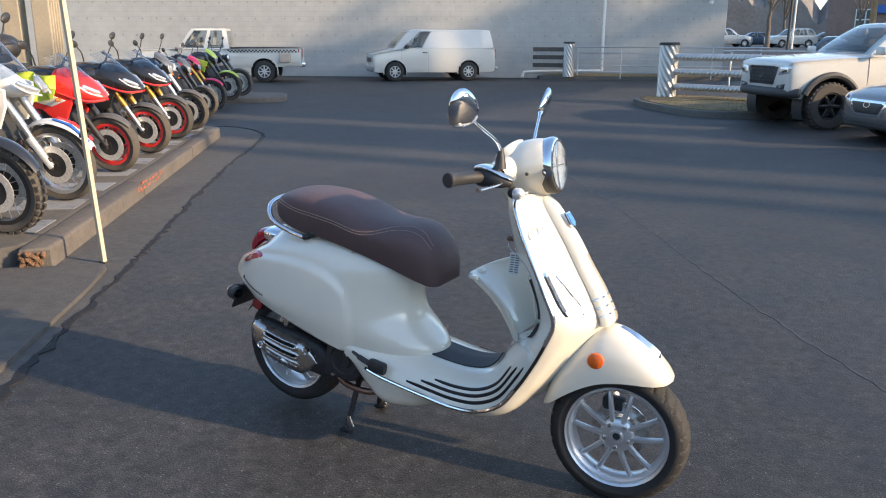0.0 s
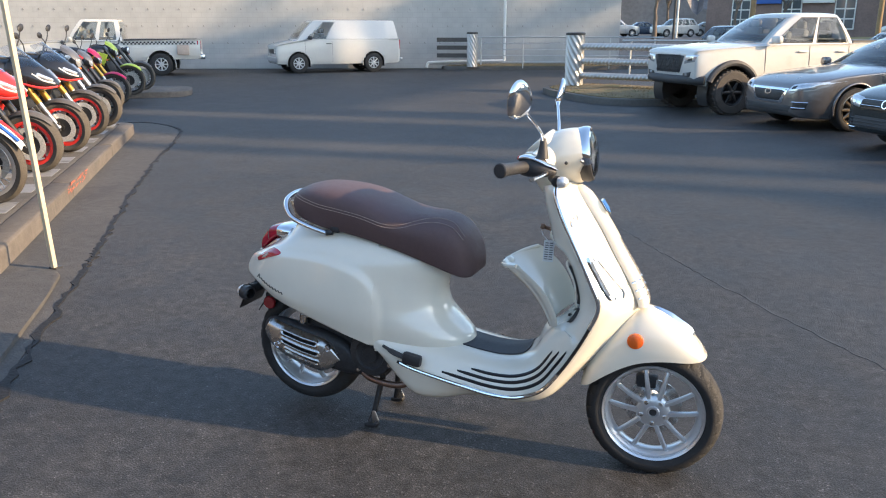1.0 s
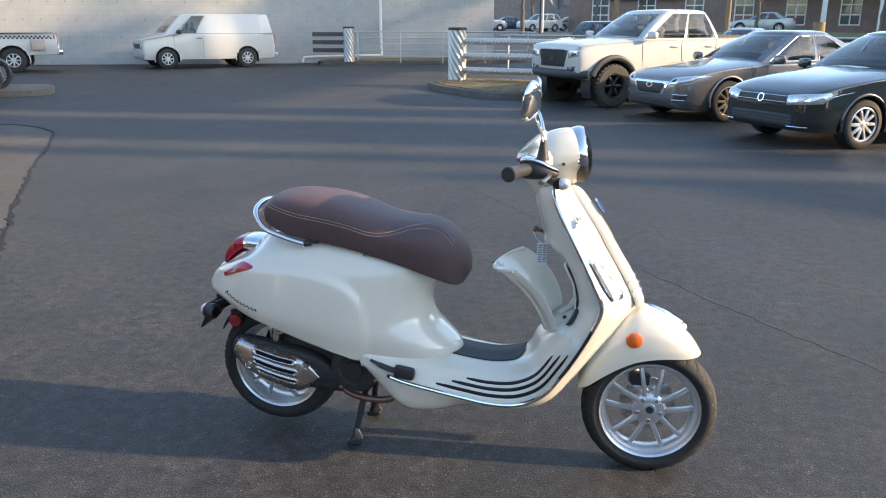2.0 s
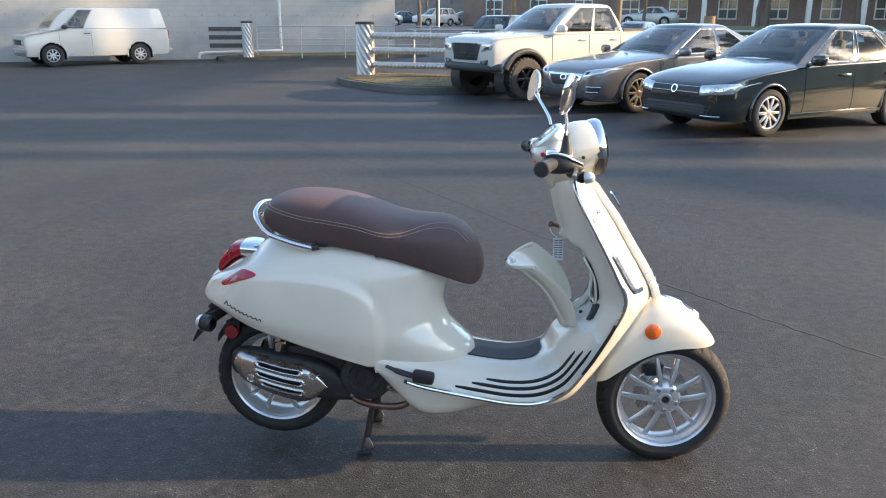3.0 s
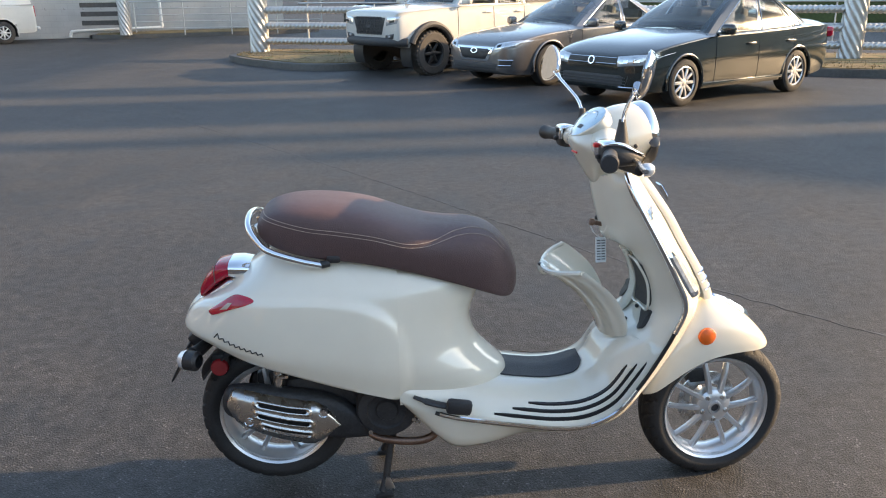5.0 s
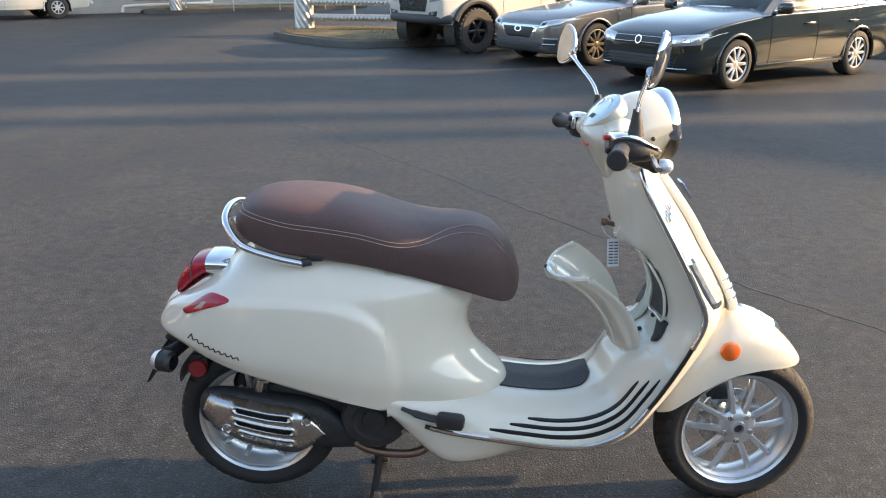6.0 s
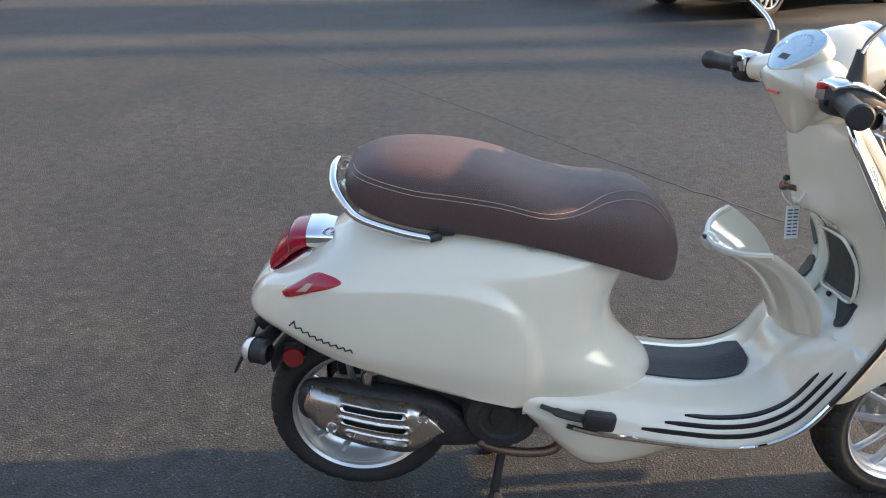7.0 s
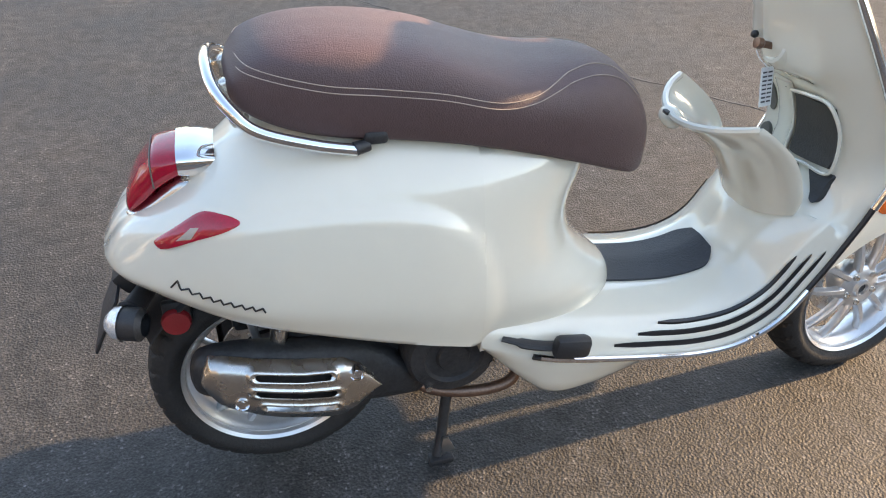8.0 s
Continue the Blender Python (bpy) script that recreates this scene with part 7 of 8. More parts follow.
# grey saloon
P = dict(w=0.91, wb=2.85, r=0.335, rr=0.235, paint=M["cargrey"], glass=M["privacy"], rim=M["rimbronze"], spokes=10, arch=0.385, beltz=0.90, sill=0.26,
         body=[(-0.90, 0.45, 0.34, 0.50, 0.54), (-0.875, 0.62, 0.26, 0.60, 0.645), (-0.78, 0.76, 0.21, 0.69, 0.735), (-0.5, 0.865, 0.19, 0.775, 0.835), (-0.1, 0.90, 0.18, 0.84, 0.90), (0.4, 0.91, 0.18, 0.885, 0.96), (0.75, 0.91, 0.18, 0.90, 0.985),
               (1.5, 0.905, 0.18, 0.92, 0.99), (2.4, 0.91, 0.19, 0.95, 1.0), (3.1, 0.905, 0.2, 0.985, 1.04), (3.5, 0.87, 0.24, 0.985, 1.06), (3.85, 0.77, 0.30, 0.95, 1.02), (3.95, 0.66, 0.38, 0.85, 0.92)],
         cabin=dict(a0=0.55, a1=1.42, c0=3.42, c1=2.55, z0=0.93, z1=1.385, wb=0.81, wt=0.58, fr=0.18, rrn=0.2, sides=[(1.05, 1.45, (0.06, 0.02)), (1.49, 1.86, (0.02, -0.05))], frame=M["chrome"]),
         joints=(0.75, 1.75, 2.7), handles=(1.52, 2.5), mirror=0.88, sillz=0.25, sillmat=M["cargrey"])
car = make_car("sedan_car", "dark grey metallic saloon car with multi-spoke wheels", "car", (2.84, 11.05), 35.0, P)
nose_patch(car, P, "grille_frame", M["chrome"], [(-0.34, 0.415), (0.34, 0.415), (0.46, 0.645), (-0.46, 0.645)], 0.012, False)
nose_patch(car, P, "grille", M["plastic"], [(-0.31, 0.435), (0.31, 0.435), (0.425, 0.625), (-0.425, 0.625)], 0.02, False)
nose_patch(car, P, "headlamp", M["lampglass"], [(0.45, 0.585), (0.80, 0.645), (0.88, 0.765), (0.50, 0.70)], 0.012)
nose_patch(car, P, "headlamp_projector", M["rimdark"], [(0.52, 0.625), (0.60, 0.64), (0.61, 0.69), (0.53, 0.675)], 0.018)
nose_patch(car, P, "lower_grille", M["flare"], [(-0.52, 0.29), (0.52, 0.29), (0.56, 0.385), (-0.56, 0.385)], 0.006, False)
nose_patch(car, P, "air_intake", M["plastic"], [(0.58, 0.33), (0.76, 0.34), (0.78, 0.45), (0.60, 0.44)], 0.005)
nose_bar(car, P, "intake_blade", M["chrome"], 0.58, 0.78, 0.445, 0.010, True)
nose_bar(car, P, "intake_blade", M["chrome"], 0.58, 0.76, 0.36, 0.010, True)
emblem(car, P, 0.575, 0.085, 0.045, True)

# white crew-cab pickup with off-road tyres
P = dict(w=0.93, wb=3.24, r=0.405, rr=0.225, paint=M["carwhite"], rim=M["rimdark"], glass=M["privacy"], tyre=M["dustytyre"], knobs=30, spokes=6, arch=0.50, beltz=1.25, sill=0.55, tw=0.28, flare=0.045, track=0.02, shoulder=0.95,
         body=[(-0.765, 0.66, 0.64, 0.98, 1.01), (-0.745, 0.775, 0.60, 1.09, 1.12), (-0.68, 0.85, 0.56, 1.145, 1.185), (-0.4, 0.905, 0.50, 1.175, 1.235), (0.2, 0.925, 0.48, 1.215, 1.28), (0.65, 0.93, 0.48, 1.235, 1.30), (1.2, 0.93, 0.48, 1.25, 1.30), (2.3, 0.93, 0.50, 1.26, 1.30),
               (2.52, 0.93, 0.52, 1.26, 1.29), (2.6, 0.93, 0.54, 1.27, 1.275), (3.3, 0.93, 0.56, 1.28, 1.285), (4.2, 0.92, 0.60, 1.29, 1.295), (4.34, 0.90, 0.64, 1.29, 1.295), (4.37, 0.86, 0.70, 1.22, 1.23)],
         cabin=dict(a0=0.58, a1=1.30, c0=2.72, c1=2.45, z0=1.26, z1=1.775, wb=0.87, wt=0.68, fr=0.14, rrn=0.06, sides=[(1.07, 1.50, (0.08, 0.0)), (1.55, 1.94, (0.0, -0.02))], frame=M["plastic"], dome=0.9),
         joints=(0.66, 1.62, 2.5), handles=(1.45, 2.32), mirror=0.80, handlemat=M["carwhite"], sillz=0.5, sillmat=M["flare"])
car = make_car("pickup_truck", "white crew-cab pickup truck with black fender flares and off-road tyres", "truck", (0.95, 12.97), 38.0, P)
nose_patch(car, P, "grille", M["plastic"], [(-0.39, 0.76), (0.39, 0.76), (0.50, 1.06), (-0.50, 1.06)], 0.012, False)
for j in range(5):
    for i in range(9 - (j % 2)):
        y, zz = -0.36 + 0.09 * i + 0.045 * (j % 2), 0.79 + 0.062 * j
        hit, nrm, _, _ = P["bvh"].ray_cast(V(-3, y, zz), V(1, 0, 0))
        b = BM()
        lathe(b, [(0.026, 0.0), (0.030, 0.012), (0.040, 0.012), (0.043, 0.0)], 6, Matrix.Translation(hit - V(0.008, 0, 0)) @ Matrix.Rotation(radians(-90), 4, "Y"))
        part("grille_cell", b, M["flare"], car)
nose_patch(car, P, "headlamp", M["lampglass"], [(0.52, 0.915), (0.80, 0.96), (0.84, 1.085), (0.53, 1.06)], 0.012)
nose_patch(car, P, "headlamp_projector", M["rimdark"], [(0.62, 0.955), (0.76, 0.98), (0.77, 1.03), (0.63, 1.01)], 0.018)
nose_patch(car, P, "fog_lamp_housing", M["plastic"], [(0.48, 0.68), (0.72, 0.69), (0.74, 0.78), (0.50, 0.75)], 0.012)
nose_patch(car, P, "fog_lamp", M["lampglass"], [(0.58, 0.70), (0.65, 0.70), (0.65, 0.755), (0.58, 0.755)], 0.02)
b = BM()
tube(b, smooth_line([(-0.56, -0.90, 0.63), (-0.69, -0.74, 0.63), (-0.79, -0.4, 0.63), (-0.81, 0, 0.63), (-0.79, 0.4, 0.63), (-0.69, 0.74, 0.63), (-0.56, 0.90, 0.63)], 5), 0.07, 10, 1.15)
part("bumper", b, M["flare"], car)
emblem(car, P, 0.92, 0.085, 0.06, ring=M["flare"])
b = BM()
box(b, (3.48, 0, 1.2), (1.6, 1.6, 0.25))
part("bed_floor", b, M["plastic"], car)

# white panel van by the wall
P = dict(w=0.98, wb=2.82, r=0.35, rr=0.20, paint=M["carwhite"], rim=M["rimbright"], spokes=8, arch=0.42, beltz=1.16, sill=0.36, shoulder=0.97, n=120,
         body=[(-0.80, 0.80, 0.40, 0.88, 0.92), (-0.78, 0.90, 0.34, 0.96, 1.0), (-0.70, 0.95, 0.32, 1.0, 1.04), (-0.4, 0.975, 0.31, 1.06, 1.12), (0.0, 0.98, 0.31, 1.13, 1.18), (0.35, 0.98, 0.31, 1.18, 1.22), (1.0, 0.98, 0.31, 1.2, 1.25), (2.5, 0.98, 0.31, 1.2, 1.25), (3.6, 0.98, 0.32, 1.2, 1.25), (3.82, 0.97, 0.36, 1.2, 1.25), (3.85, 0.94, 0.42, 1.19, 1.22)],
         cabin=dict(a0=-0.12, a1=0.52, c0=3.86, c1=3.72, z0=1.17, z1=1.84, wb=0.965, wt=0.80, fr=0.12, rrn=0.05, sides=[(1.07, 1.27, (0.05, 0.0))], dome=0.8),
         joints=(0.25, 1.25), handles=(1.12,), mirror=0.42, mirrormat=M["plastic"], handlemat=M["plastic"])
car = make_car("panel_van", "white panel van with a sliding cargo body, parked by the wall", "van", (-14.22, 22.5), 44.0, P)
nose_patch(car, P, "grille", M["rimdark"], [(-0.5, 0.68), (0.5, 0.68), (0.5, 0.85), (-0.5, 0.85)], 0.01, False)
nose_patch(car, P, "headlamp", M["lampglass"], [(0.54, 0.68), (0.80, 0.68), (0.80, 0.85), (0.54, 0.85)], 0.012)
nose_patch(car, P, "bumper", M["carsilver"], [(-0.9, 0.40), (0.9, 0.40), (0.9, 0.58), (-0.9, 0.58)], 0.04, False)
for side in (-1, 1):
    b = BM()
    box(b, (3.85, side * 0.9, 1.0), (0.04, 0.12, 0.34), 0.015)
    part("tail_lamp", b, M["red"], car)
b = BM()
box(b, (3.93, 0, 0.46), (0.14, 1.75, 0.12), 0.03)
part("rear_bumper", b, M["carsilver"], car)
b = BM()
tube(b, [(4.0, 0, 0.42), (4.16, 0, 0.42)], 0.025, 8)
part("tow_bar", b, M["matte"], car)
b = BM()
tube(b, smooth_line([(-0.4, -0.5, 1.085), (-0.1, -0.7, 1.14), (0.1, -0.85, 1.17)], 4), 0.012, 6)
part("bonnet_stripe", b, M["blue"], car)

# older white pickup beside the far pad; its tail to the lot
P = dict(w=1.0, wb=3.55, r=0.38, rr=0.21, paint=M["carwhite"], rim=M["rimbright"], spokes=8, arch=0.47, beltz=1.15, sill=0.5, shoulder=0.97, track=-0.02,
         body=[(-0.85, 0.9, 0.55, 1.0, 1.05), (-0.80, 0.97, 0.5, 1.08, 1.13), (-0.3, 1.0, 0.48, 1.12, 1.18), (0.6, 1.0, 0.47, 1.15, 1.2), (2.1, 1.0, 0.48, 1.15, 1.2), (2.3, 1.0, 0.5, 1.16, 1.165), (3.5, 1.0, 0.52, 1.18, 1.185), (4.75, 0.99, 0.55, 1.2, 1.205), (4.8, 0.97, 0.6, 1.19, 1.195)],
         cabin=dict(a0=0.55, a1=1.0, c0=2.4, c1=2.3, z0=1.16, z1=1.84, wb=0.95, wt=0.80, fr=0.08, rrn=0.05, sides=[(1.06, 1.50, (0.05, 0.0)), (1.58, 1.92, (0.0, -0.02))], dome=0.7),
         joints=(0.6, 1.6), handles=(1.45,), mirror=0.75)
TRK = Matrix.Translation((-17.75, 19.4, 0)) @ Matrix.Rotation(radians(36), 4, "Z") @ Matrix.Translation((-3.55, 0, 0))
car = make_car("pickup_truck", "older white pickup truck with a chequered stripe along its bed", "truck", (TRK.to_translation().x, TRK.to_translation().y), 36.0, P)
for side in (-1, 1):
    b = BM()
    box(b, (4.79, side * 0.93, 1.0), (0.05, 0.1, 0.32), 0.015)
    part("tail_lamp", b, M["red"], car)
    b = BM()
    for k in range(40):
        for j in range(2):
            if (k + j) % 2 == 0:
                box(b, (2.35 + 0.06 * k, side * (1.0), 1.115 - 0.05 * j), (0.06, 0.012, 0.05))
    tagged(part("chequered_stripe", b, M["plastic"], car, smooth=False), kind="stuff")
    b = BM()
    box(b, (4.3, side * 1.02, 0.86), (0.4, 0.1, 0.34), 0.03)
    part("side_box", b, M["stitch"], car)
b = BM()
box(b, (4.9, 0, 0.62), (0.2, 1.7, 0.16), 0.03)
part("rear_bumper", b, M["chrome"], car)
b = BM()
box(b, (3.55, 0, 1.19), (2.3, 1.7, 0.06), 0.01)
part("bed_cover", b, M["plastic"], car)

# ---- beyond the fence: second lot, verge, brick building, bare trees ----
M["brick"] = material("brown_brick", (0.24, 0.165, 0.14), 0.85, vary=0.2, scale=1.2, bump=0.3, bump_scale=30)
M["bark"] = material("grey_bark", (0.13, 0.105, 0.085), 0.9, vary=0.3, scale=6, bump=0.6, bump_scale=40)
M["wood"] = material("weathered_pole_wood", (0.28, 0.19, 0.10), 0.85, vary=0.25, scale=4, bump=0.4, bump_scale=40)
M["bluesign"] = material("blue_awning", (0.03, 0.12, 0.42), 0.5, vary=0.1)
GZ = 0.9


def far_slab(name, poly, z, mat, label, cat):
    b = BM()
    plate(b, poly, 1.3, Matrix.Translation((0, 0, z - 1.3)))
    tagged(part(name, b, mat, smooth=False), label, cat, kind="structure")


far_slab("lawn", [(2, 40.5), (24, 34.5), (40, 30), (70, 50), (60, 62), (8, 66), (0, 62)], GZ + 0.12, M["lawn"], "winter lawn sloping up to the brick building", "lawn")

# brick building with white columns and windows
BLD = thing("brick_building", "long brown brick building with white columns and tall windows", "building", at=Matrix.Translation((-3.5, 79, GZ)) @ Matrix.Rotation(radians(-10), 4, "Z"))
b = BM()
box(b, (36, 5, 4), (74, 9, 8), 0.05)
part("wall", b, M["brick"], BLD, smooth=False)
b = BM()
box(b, (36, 4.6, 8.15), (75, 10, 0.3), 0.05)
part("roof", b, M["concrete"], BLD, smooth=False)
for k in range(16):
    x = 2.2 + 4.4 * k
    b = BM()
    box(b, (x, 0.46, 2.0), (1.7, 0.12, 2.7), 0.02)
    fr = part("window_frame", b, M["whitepaint"], BLD, smooth=False)
    for i in range(2):
        for j in range(3):
            b = BM()
            box(b, (x - 0.4 + 0.8 * i, 0.38, 1.15 + 0.86 * j), (0.68, 0.04, 0.74))
            part("pane", b, M["darkglass"], fr, smooth=False)
    if k > 3:
        b = BM()
        box(b, (x + 2.2, -1.8, 1.9), (0.42, 0.42, 3.8), 0.03)
        part("column", b, M["whitepaint"], BLD)
b = BM()
box(b, (44, -1.2, 3.95), (58, 2.6, 0.4), 0.04)
part("canopy", b, M["concrete"], BLD, smooth=False)
for k, x in enumerate((4.4, 8.8)):
    b = BM()
    box(b, (x, 0.3, 3.3), (2.6, 0.3, 0.7), 0.03)
    part("sign_band", b, M["bluesign"] if k == 0 else M["whitepaint"], BLD, smooth=False)


def bare_tree(at, h, seed, label, lean=0.0, spread=1.0):
    """A leafless tree: tapered trunk and limbs that fork down to fine twigs."""
    t = thing("tree", label, "tree", "bare trees", at=Matrix.Translation((*at, GZ + 0.02)))
    rnd = random.Random(seed)
    trunk, limbs, twigs = BM(), BM(), BM()
    n = 6
    pts = [V(lean * k / n + rnd.uniform(-0.05, 0.05), rnd.uniform(-0.05, 0.05), h * 0.34 * k / n) for k in range(n + 1)]
    tube(trunk, pts, [0.15 * h / 7 * (1.25 if k == 0 else 1 - 0.07 * k) for k in range(n + 1)], 10)

    def grow(p, d, length, r, level):
        q = p
        line = [p]
        for k in range(4):
            d = (d + V(rnd.uniform(-0.2, 0.2), rnd.uniform(-0.2, 0.2), rnd.uniform(-0.02, 0.16))).normalized()
            q = q + d * (length / 4)
            line.append(q)
        tube(limbs if level < 2 else twigs, line, [r * (1 - 0.15 * k) for k in range(5)], 6 if level < 2 else 4)
        if level < 4:
            for k in range(3 if level < 3 else 2):
                base = line[rnd.choice((2, 3, 4, 4))]
                a = rnd.uniform(0, 6.28)
                nd_ = (d + V(math.cos(a), math.sin(a), 0.2) * (0.75 * spread)).normalized()
                grow(base, nd_, length * rnd.uniform(0.55, 0.75), r * 0.55, level + 1)

    for k in range(6):
        a = 2 * math.pi * k / 6 + rnd.uniform(-0.3, 0.3)
        start = pts[-1] if k > 1 else pts[-2]
        grow(start, V(math.cos(a) * 0.55 * spread, math.sin(a) * 0.55 * spread, 1).normalized(), h * 0.3, 0.065 * h / 7, 0)
    part("trunk", trunk, M["bark"], t)
    part("limbs", limbs, M["bark"], t)
    tagged(part("twigs", twigs, M["bark"], t), kind="stuff")


for at, h, sd in (((-6.2, 57.0), 8.5, 1), ((-16, 84), 9, 2), ((-1.5, 74), 8.0, 3), ((10.0, 56.7), 7.0, 4), ((17.4, 55.1), 7.5, 5), ((2.5, 76), 7.5, 6), ((26, 60), 8, 7), ((-9, 88), 9, 8)):
    bare_tree(at, h, sd, "leafless tree with a slim grey trunk and fine twigs")


def post(name, at, r, h, mat, label, cat, z=GZ):
    b = BM()
    tube(b, [V(*at, z), V(*at, z + h)], [r, r * 0.8], 10)
    tagged(part(name, b, mat), label, cat)


post("tall_pole", (0.72, 36.5), 0.13, 9, M["wood"], "tall weathered wooden utility pole", "pole", 0.0)
post("tall_pole", (6.6, 44.0), 0.13, 9, M["wood"], "tall weathered wooden utility pole", "pole", 0.2)
post("lamp_post", (-4.9, 57.2), 0.09, 8, M["matte"], "dark steel lamp post", "pole")
post("lamp_post", (-5.6, 66), 0.07, 7, M["whitepaint"], "slim pale steel lamp post", "pole")
post("lamp_post", (18.6, 57), 0.16, 8, M["bark"], "brown steel lamp post", "pole")
b = BM()
tube(b, [V(6.45, 21.8, 0.1), V(6.45, 21.8, 1.62)], 0.16, 16)
tagged(part("bollard", b, M["wood"]), "short yellowish timber bollard behind the fence", "bollard")

FAR = dict(w=0.90, wb=2.65, r=0.34, rr=0.22, rim=M["rimbright"], spokes=7, arch=0.40, beltz=1.0, sill=0.3, n=60,
           joints=(0.7, 1.6), handles=(1.4, 2.3), mirror=0.75)
SUV = dict(FAR, body=[(-0.85, 0.6, 0.4, 0.8, 0.85), (-0.75, 0.8, 0.34, 0.9, 0.95), (-0.2, 0.9, 0.3, 1.0, 1.06), (0.6, 0.9, 0.3, 1.05, 1.1), (2.6, 0.9, 0.3, 1.08, 1.12), (3.4, 0.88, 0.34, 1.08, 1.12), (3.6, 0.8, 0.42, 1.0, 1.05)],
           cabin=dict(a0=0.45, a1=1.1, c0=3.55, c1=3.15, z0=1.05, z1=1.62, wb=0.84, wt=0.68, fr=0.12, rrn=0.08, sides=[(1.06, 1.35, (0.06, 0)), (1.38, 1.66, (0, 0)), (1.7, 1.93, (0, -0.03))]))
SED = dict(FAR, beltz=0.9, body=[(-0.86, 0.55, 0.32, 0.58, 0.62), (-0.78, 0.76, 0.24, 0.7, 0.74), (-0.2, 0.88, 0.2, 0.84, 0.9), (0.5, 0.89, 0.2, 0.9, 0.97), (2.4, 0.89, 0.2, 0.95, 1.0), (3.2, 0.86, 0.24, 0.98, 1.06), (3.7, 0.7, 0.34, 0.92, 0.98)],
           cabin=dict(a0=0.45, a1=1.25, c0=3.2, c1=2.5, z0=0.93, z1=1.38, wb=0.8, wt=0.6, fr=0.14, rrn=0.14, sides=[(1.06, 1.44, (0.05, 0.02)), (1.48, 1.85, (0.02, -0.04))]))


def far_car(base, paint, at, d, name, label, z=GZ):
    P = dict(base, paint=paint)
    c = make_car(name, label, "car", at, d, P)
    c.matrix_basis = Matrix.Translation((0, 0, z)) @ c.matrix_basis
    for side in (-1, 1):
        b = BM()
        box(b, (P["body"][-1][0] - 0.06, side * 0.68, 0.95), (0.14, 0.24, 0.2), 0.03)
        part("tail_lamp", b, M["red"], c)


far_car(SUV, M["carsilver"], (-11.4, 75.5), 215, "suv_car", "silver estate car parked across the second lot")
far_car(SUV, M["carwhite"], (-7.6, 76.0), 40, "suv_car", "pale silver estate car parked across the second lot")
far_car(SED, M["carsilver"], (-3.0, 88), 190, "sedan_car", "pale saloon car far across the lot")
far_car(SED, M["carblue"], (-9.6, 86), 200, "sedan_car", "dark saloon car far across the lot")
far_car(SUV, M["carblack"], (0.2, 27.5), 62, "suv_car", "black estate car with roof rails behind the fence", 0.0)
far_car(SED, M["carsilver"], (9.4, 60.5), -12, "sedan_car", "silver saloon car on the drive by the brick building", GZ + 0.13)
far_car(SED, M["carwhite"], (6.2, 33.5), 60, "sedan_car", "pale gold saloon car behind the fence", 0.0)
far_car(SUV, M["carblue"], (4.2, 46), 70, "suv_car", "dark blue estate car on the far lot", 0.25)

# wooded ridge that closes the distance
b = BM()
rnd = random.Random(21)
prev = None
for k in range(241):
    a = radians(50 + 90 * k / 240)
    r0 = 150
    h = 11 + 3.0 * math.sin(k * 0.21) + 2.0 * math.sin(k * 0.67 + 1) + rnd.uniform(-1.3, 1.3)
    q = [b.verts.new((r0 * math.cos(a), r0 * math.sin(a), 0)), b.verts.new((r0 * math.cos(a), r0 * math.sin(a), h * 0.6)), b.verts.new(((r0 + 6) * math.cos(a), (r0 + 6) * math.sin(a), h))]
    if prev:
        b.faces.new((prev[0], q[0], q[1], prev[1]))
        b.faces.new((prev[1], q[1], q[2], prev[2]))
    prev = q
M["farwood"] = material("winter_woods", (0.16, 0.15, 0.15), 0.95, vary=0.25, scale=0.25, bump=0.8, bump_scale=2)
tagged(part("far_woods", b, M["farwood"], smooth=False), "hazy grey line of bare winter woods", "woods", kind="stuff")

# ---- motorcycles on the display pad ----
M["tyredusty"] = material("dusty_tyre", (0.075, 0.066, 0.056), 0.85, vary=0.3, scale=10, bump=0.3, bump_scale=90)
COLORS = dict(red=(0.72, 0.035, 0.03), pink=(0.60, 0.02, 0.10), white=(0.72, 0.72, 0.70), blue=(0.03, 0.12, 0.45), black=(0.018, 0.018, 0.02), grey=(0.12, 0.12, 0.125), lime=(0.50, 0.62, 0.08), gold=(0.62, 0.36, 0.08), silver=(0.6, 0.6, 0.6), navy=(0.03, 0.05, 0.11))
for k, c in COLORS.items():
    M["bike_" + k] = material("bike_" + k, c, 0.3, 0.85 if k in ("gold", "silver") else 0.0, vary=0.06, scale=6, coat=0.6 if k not in ("gold", "silver") else 0)
M["screen"] = material("clear_screen", (0.86, 0.88, 0.90), 0.03, vary=0.04, trans=1.0, ior=1.12, coat=1.0)


M["disc"] = material("drilled_steel_disc", (0.70, 0.68, 0.64), 0.35, 0.45, vary=0.3, scale=45)
M["mudgrey"] = material("grey_mudguard", (0.10, 0.095, 0.09), 0.45, vary=0.1, scale=8)


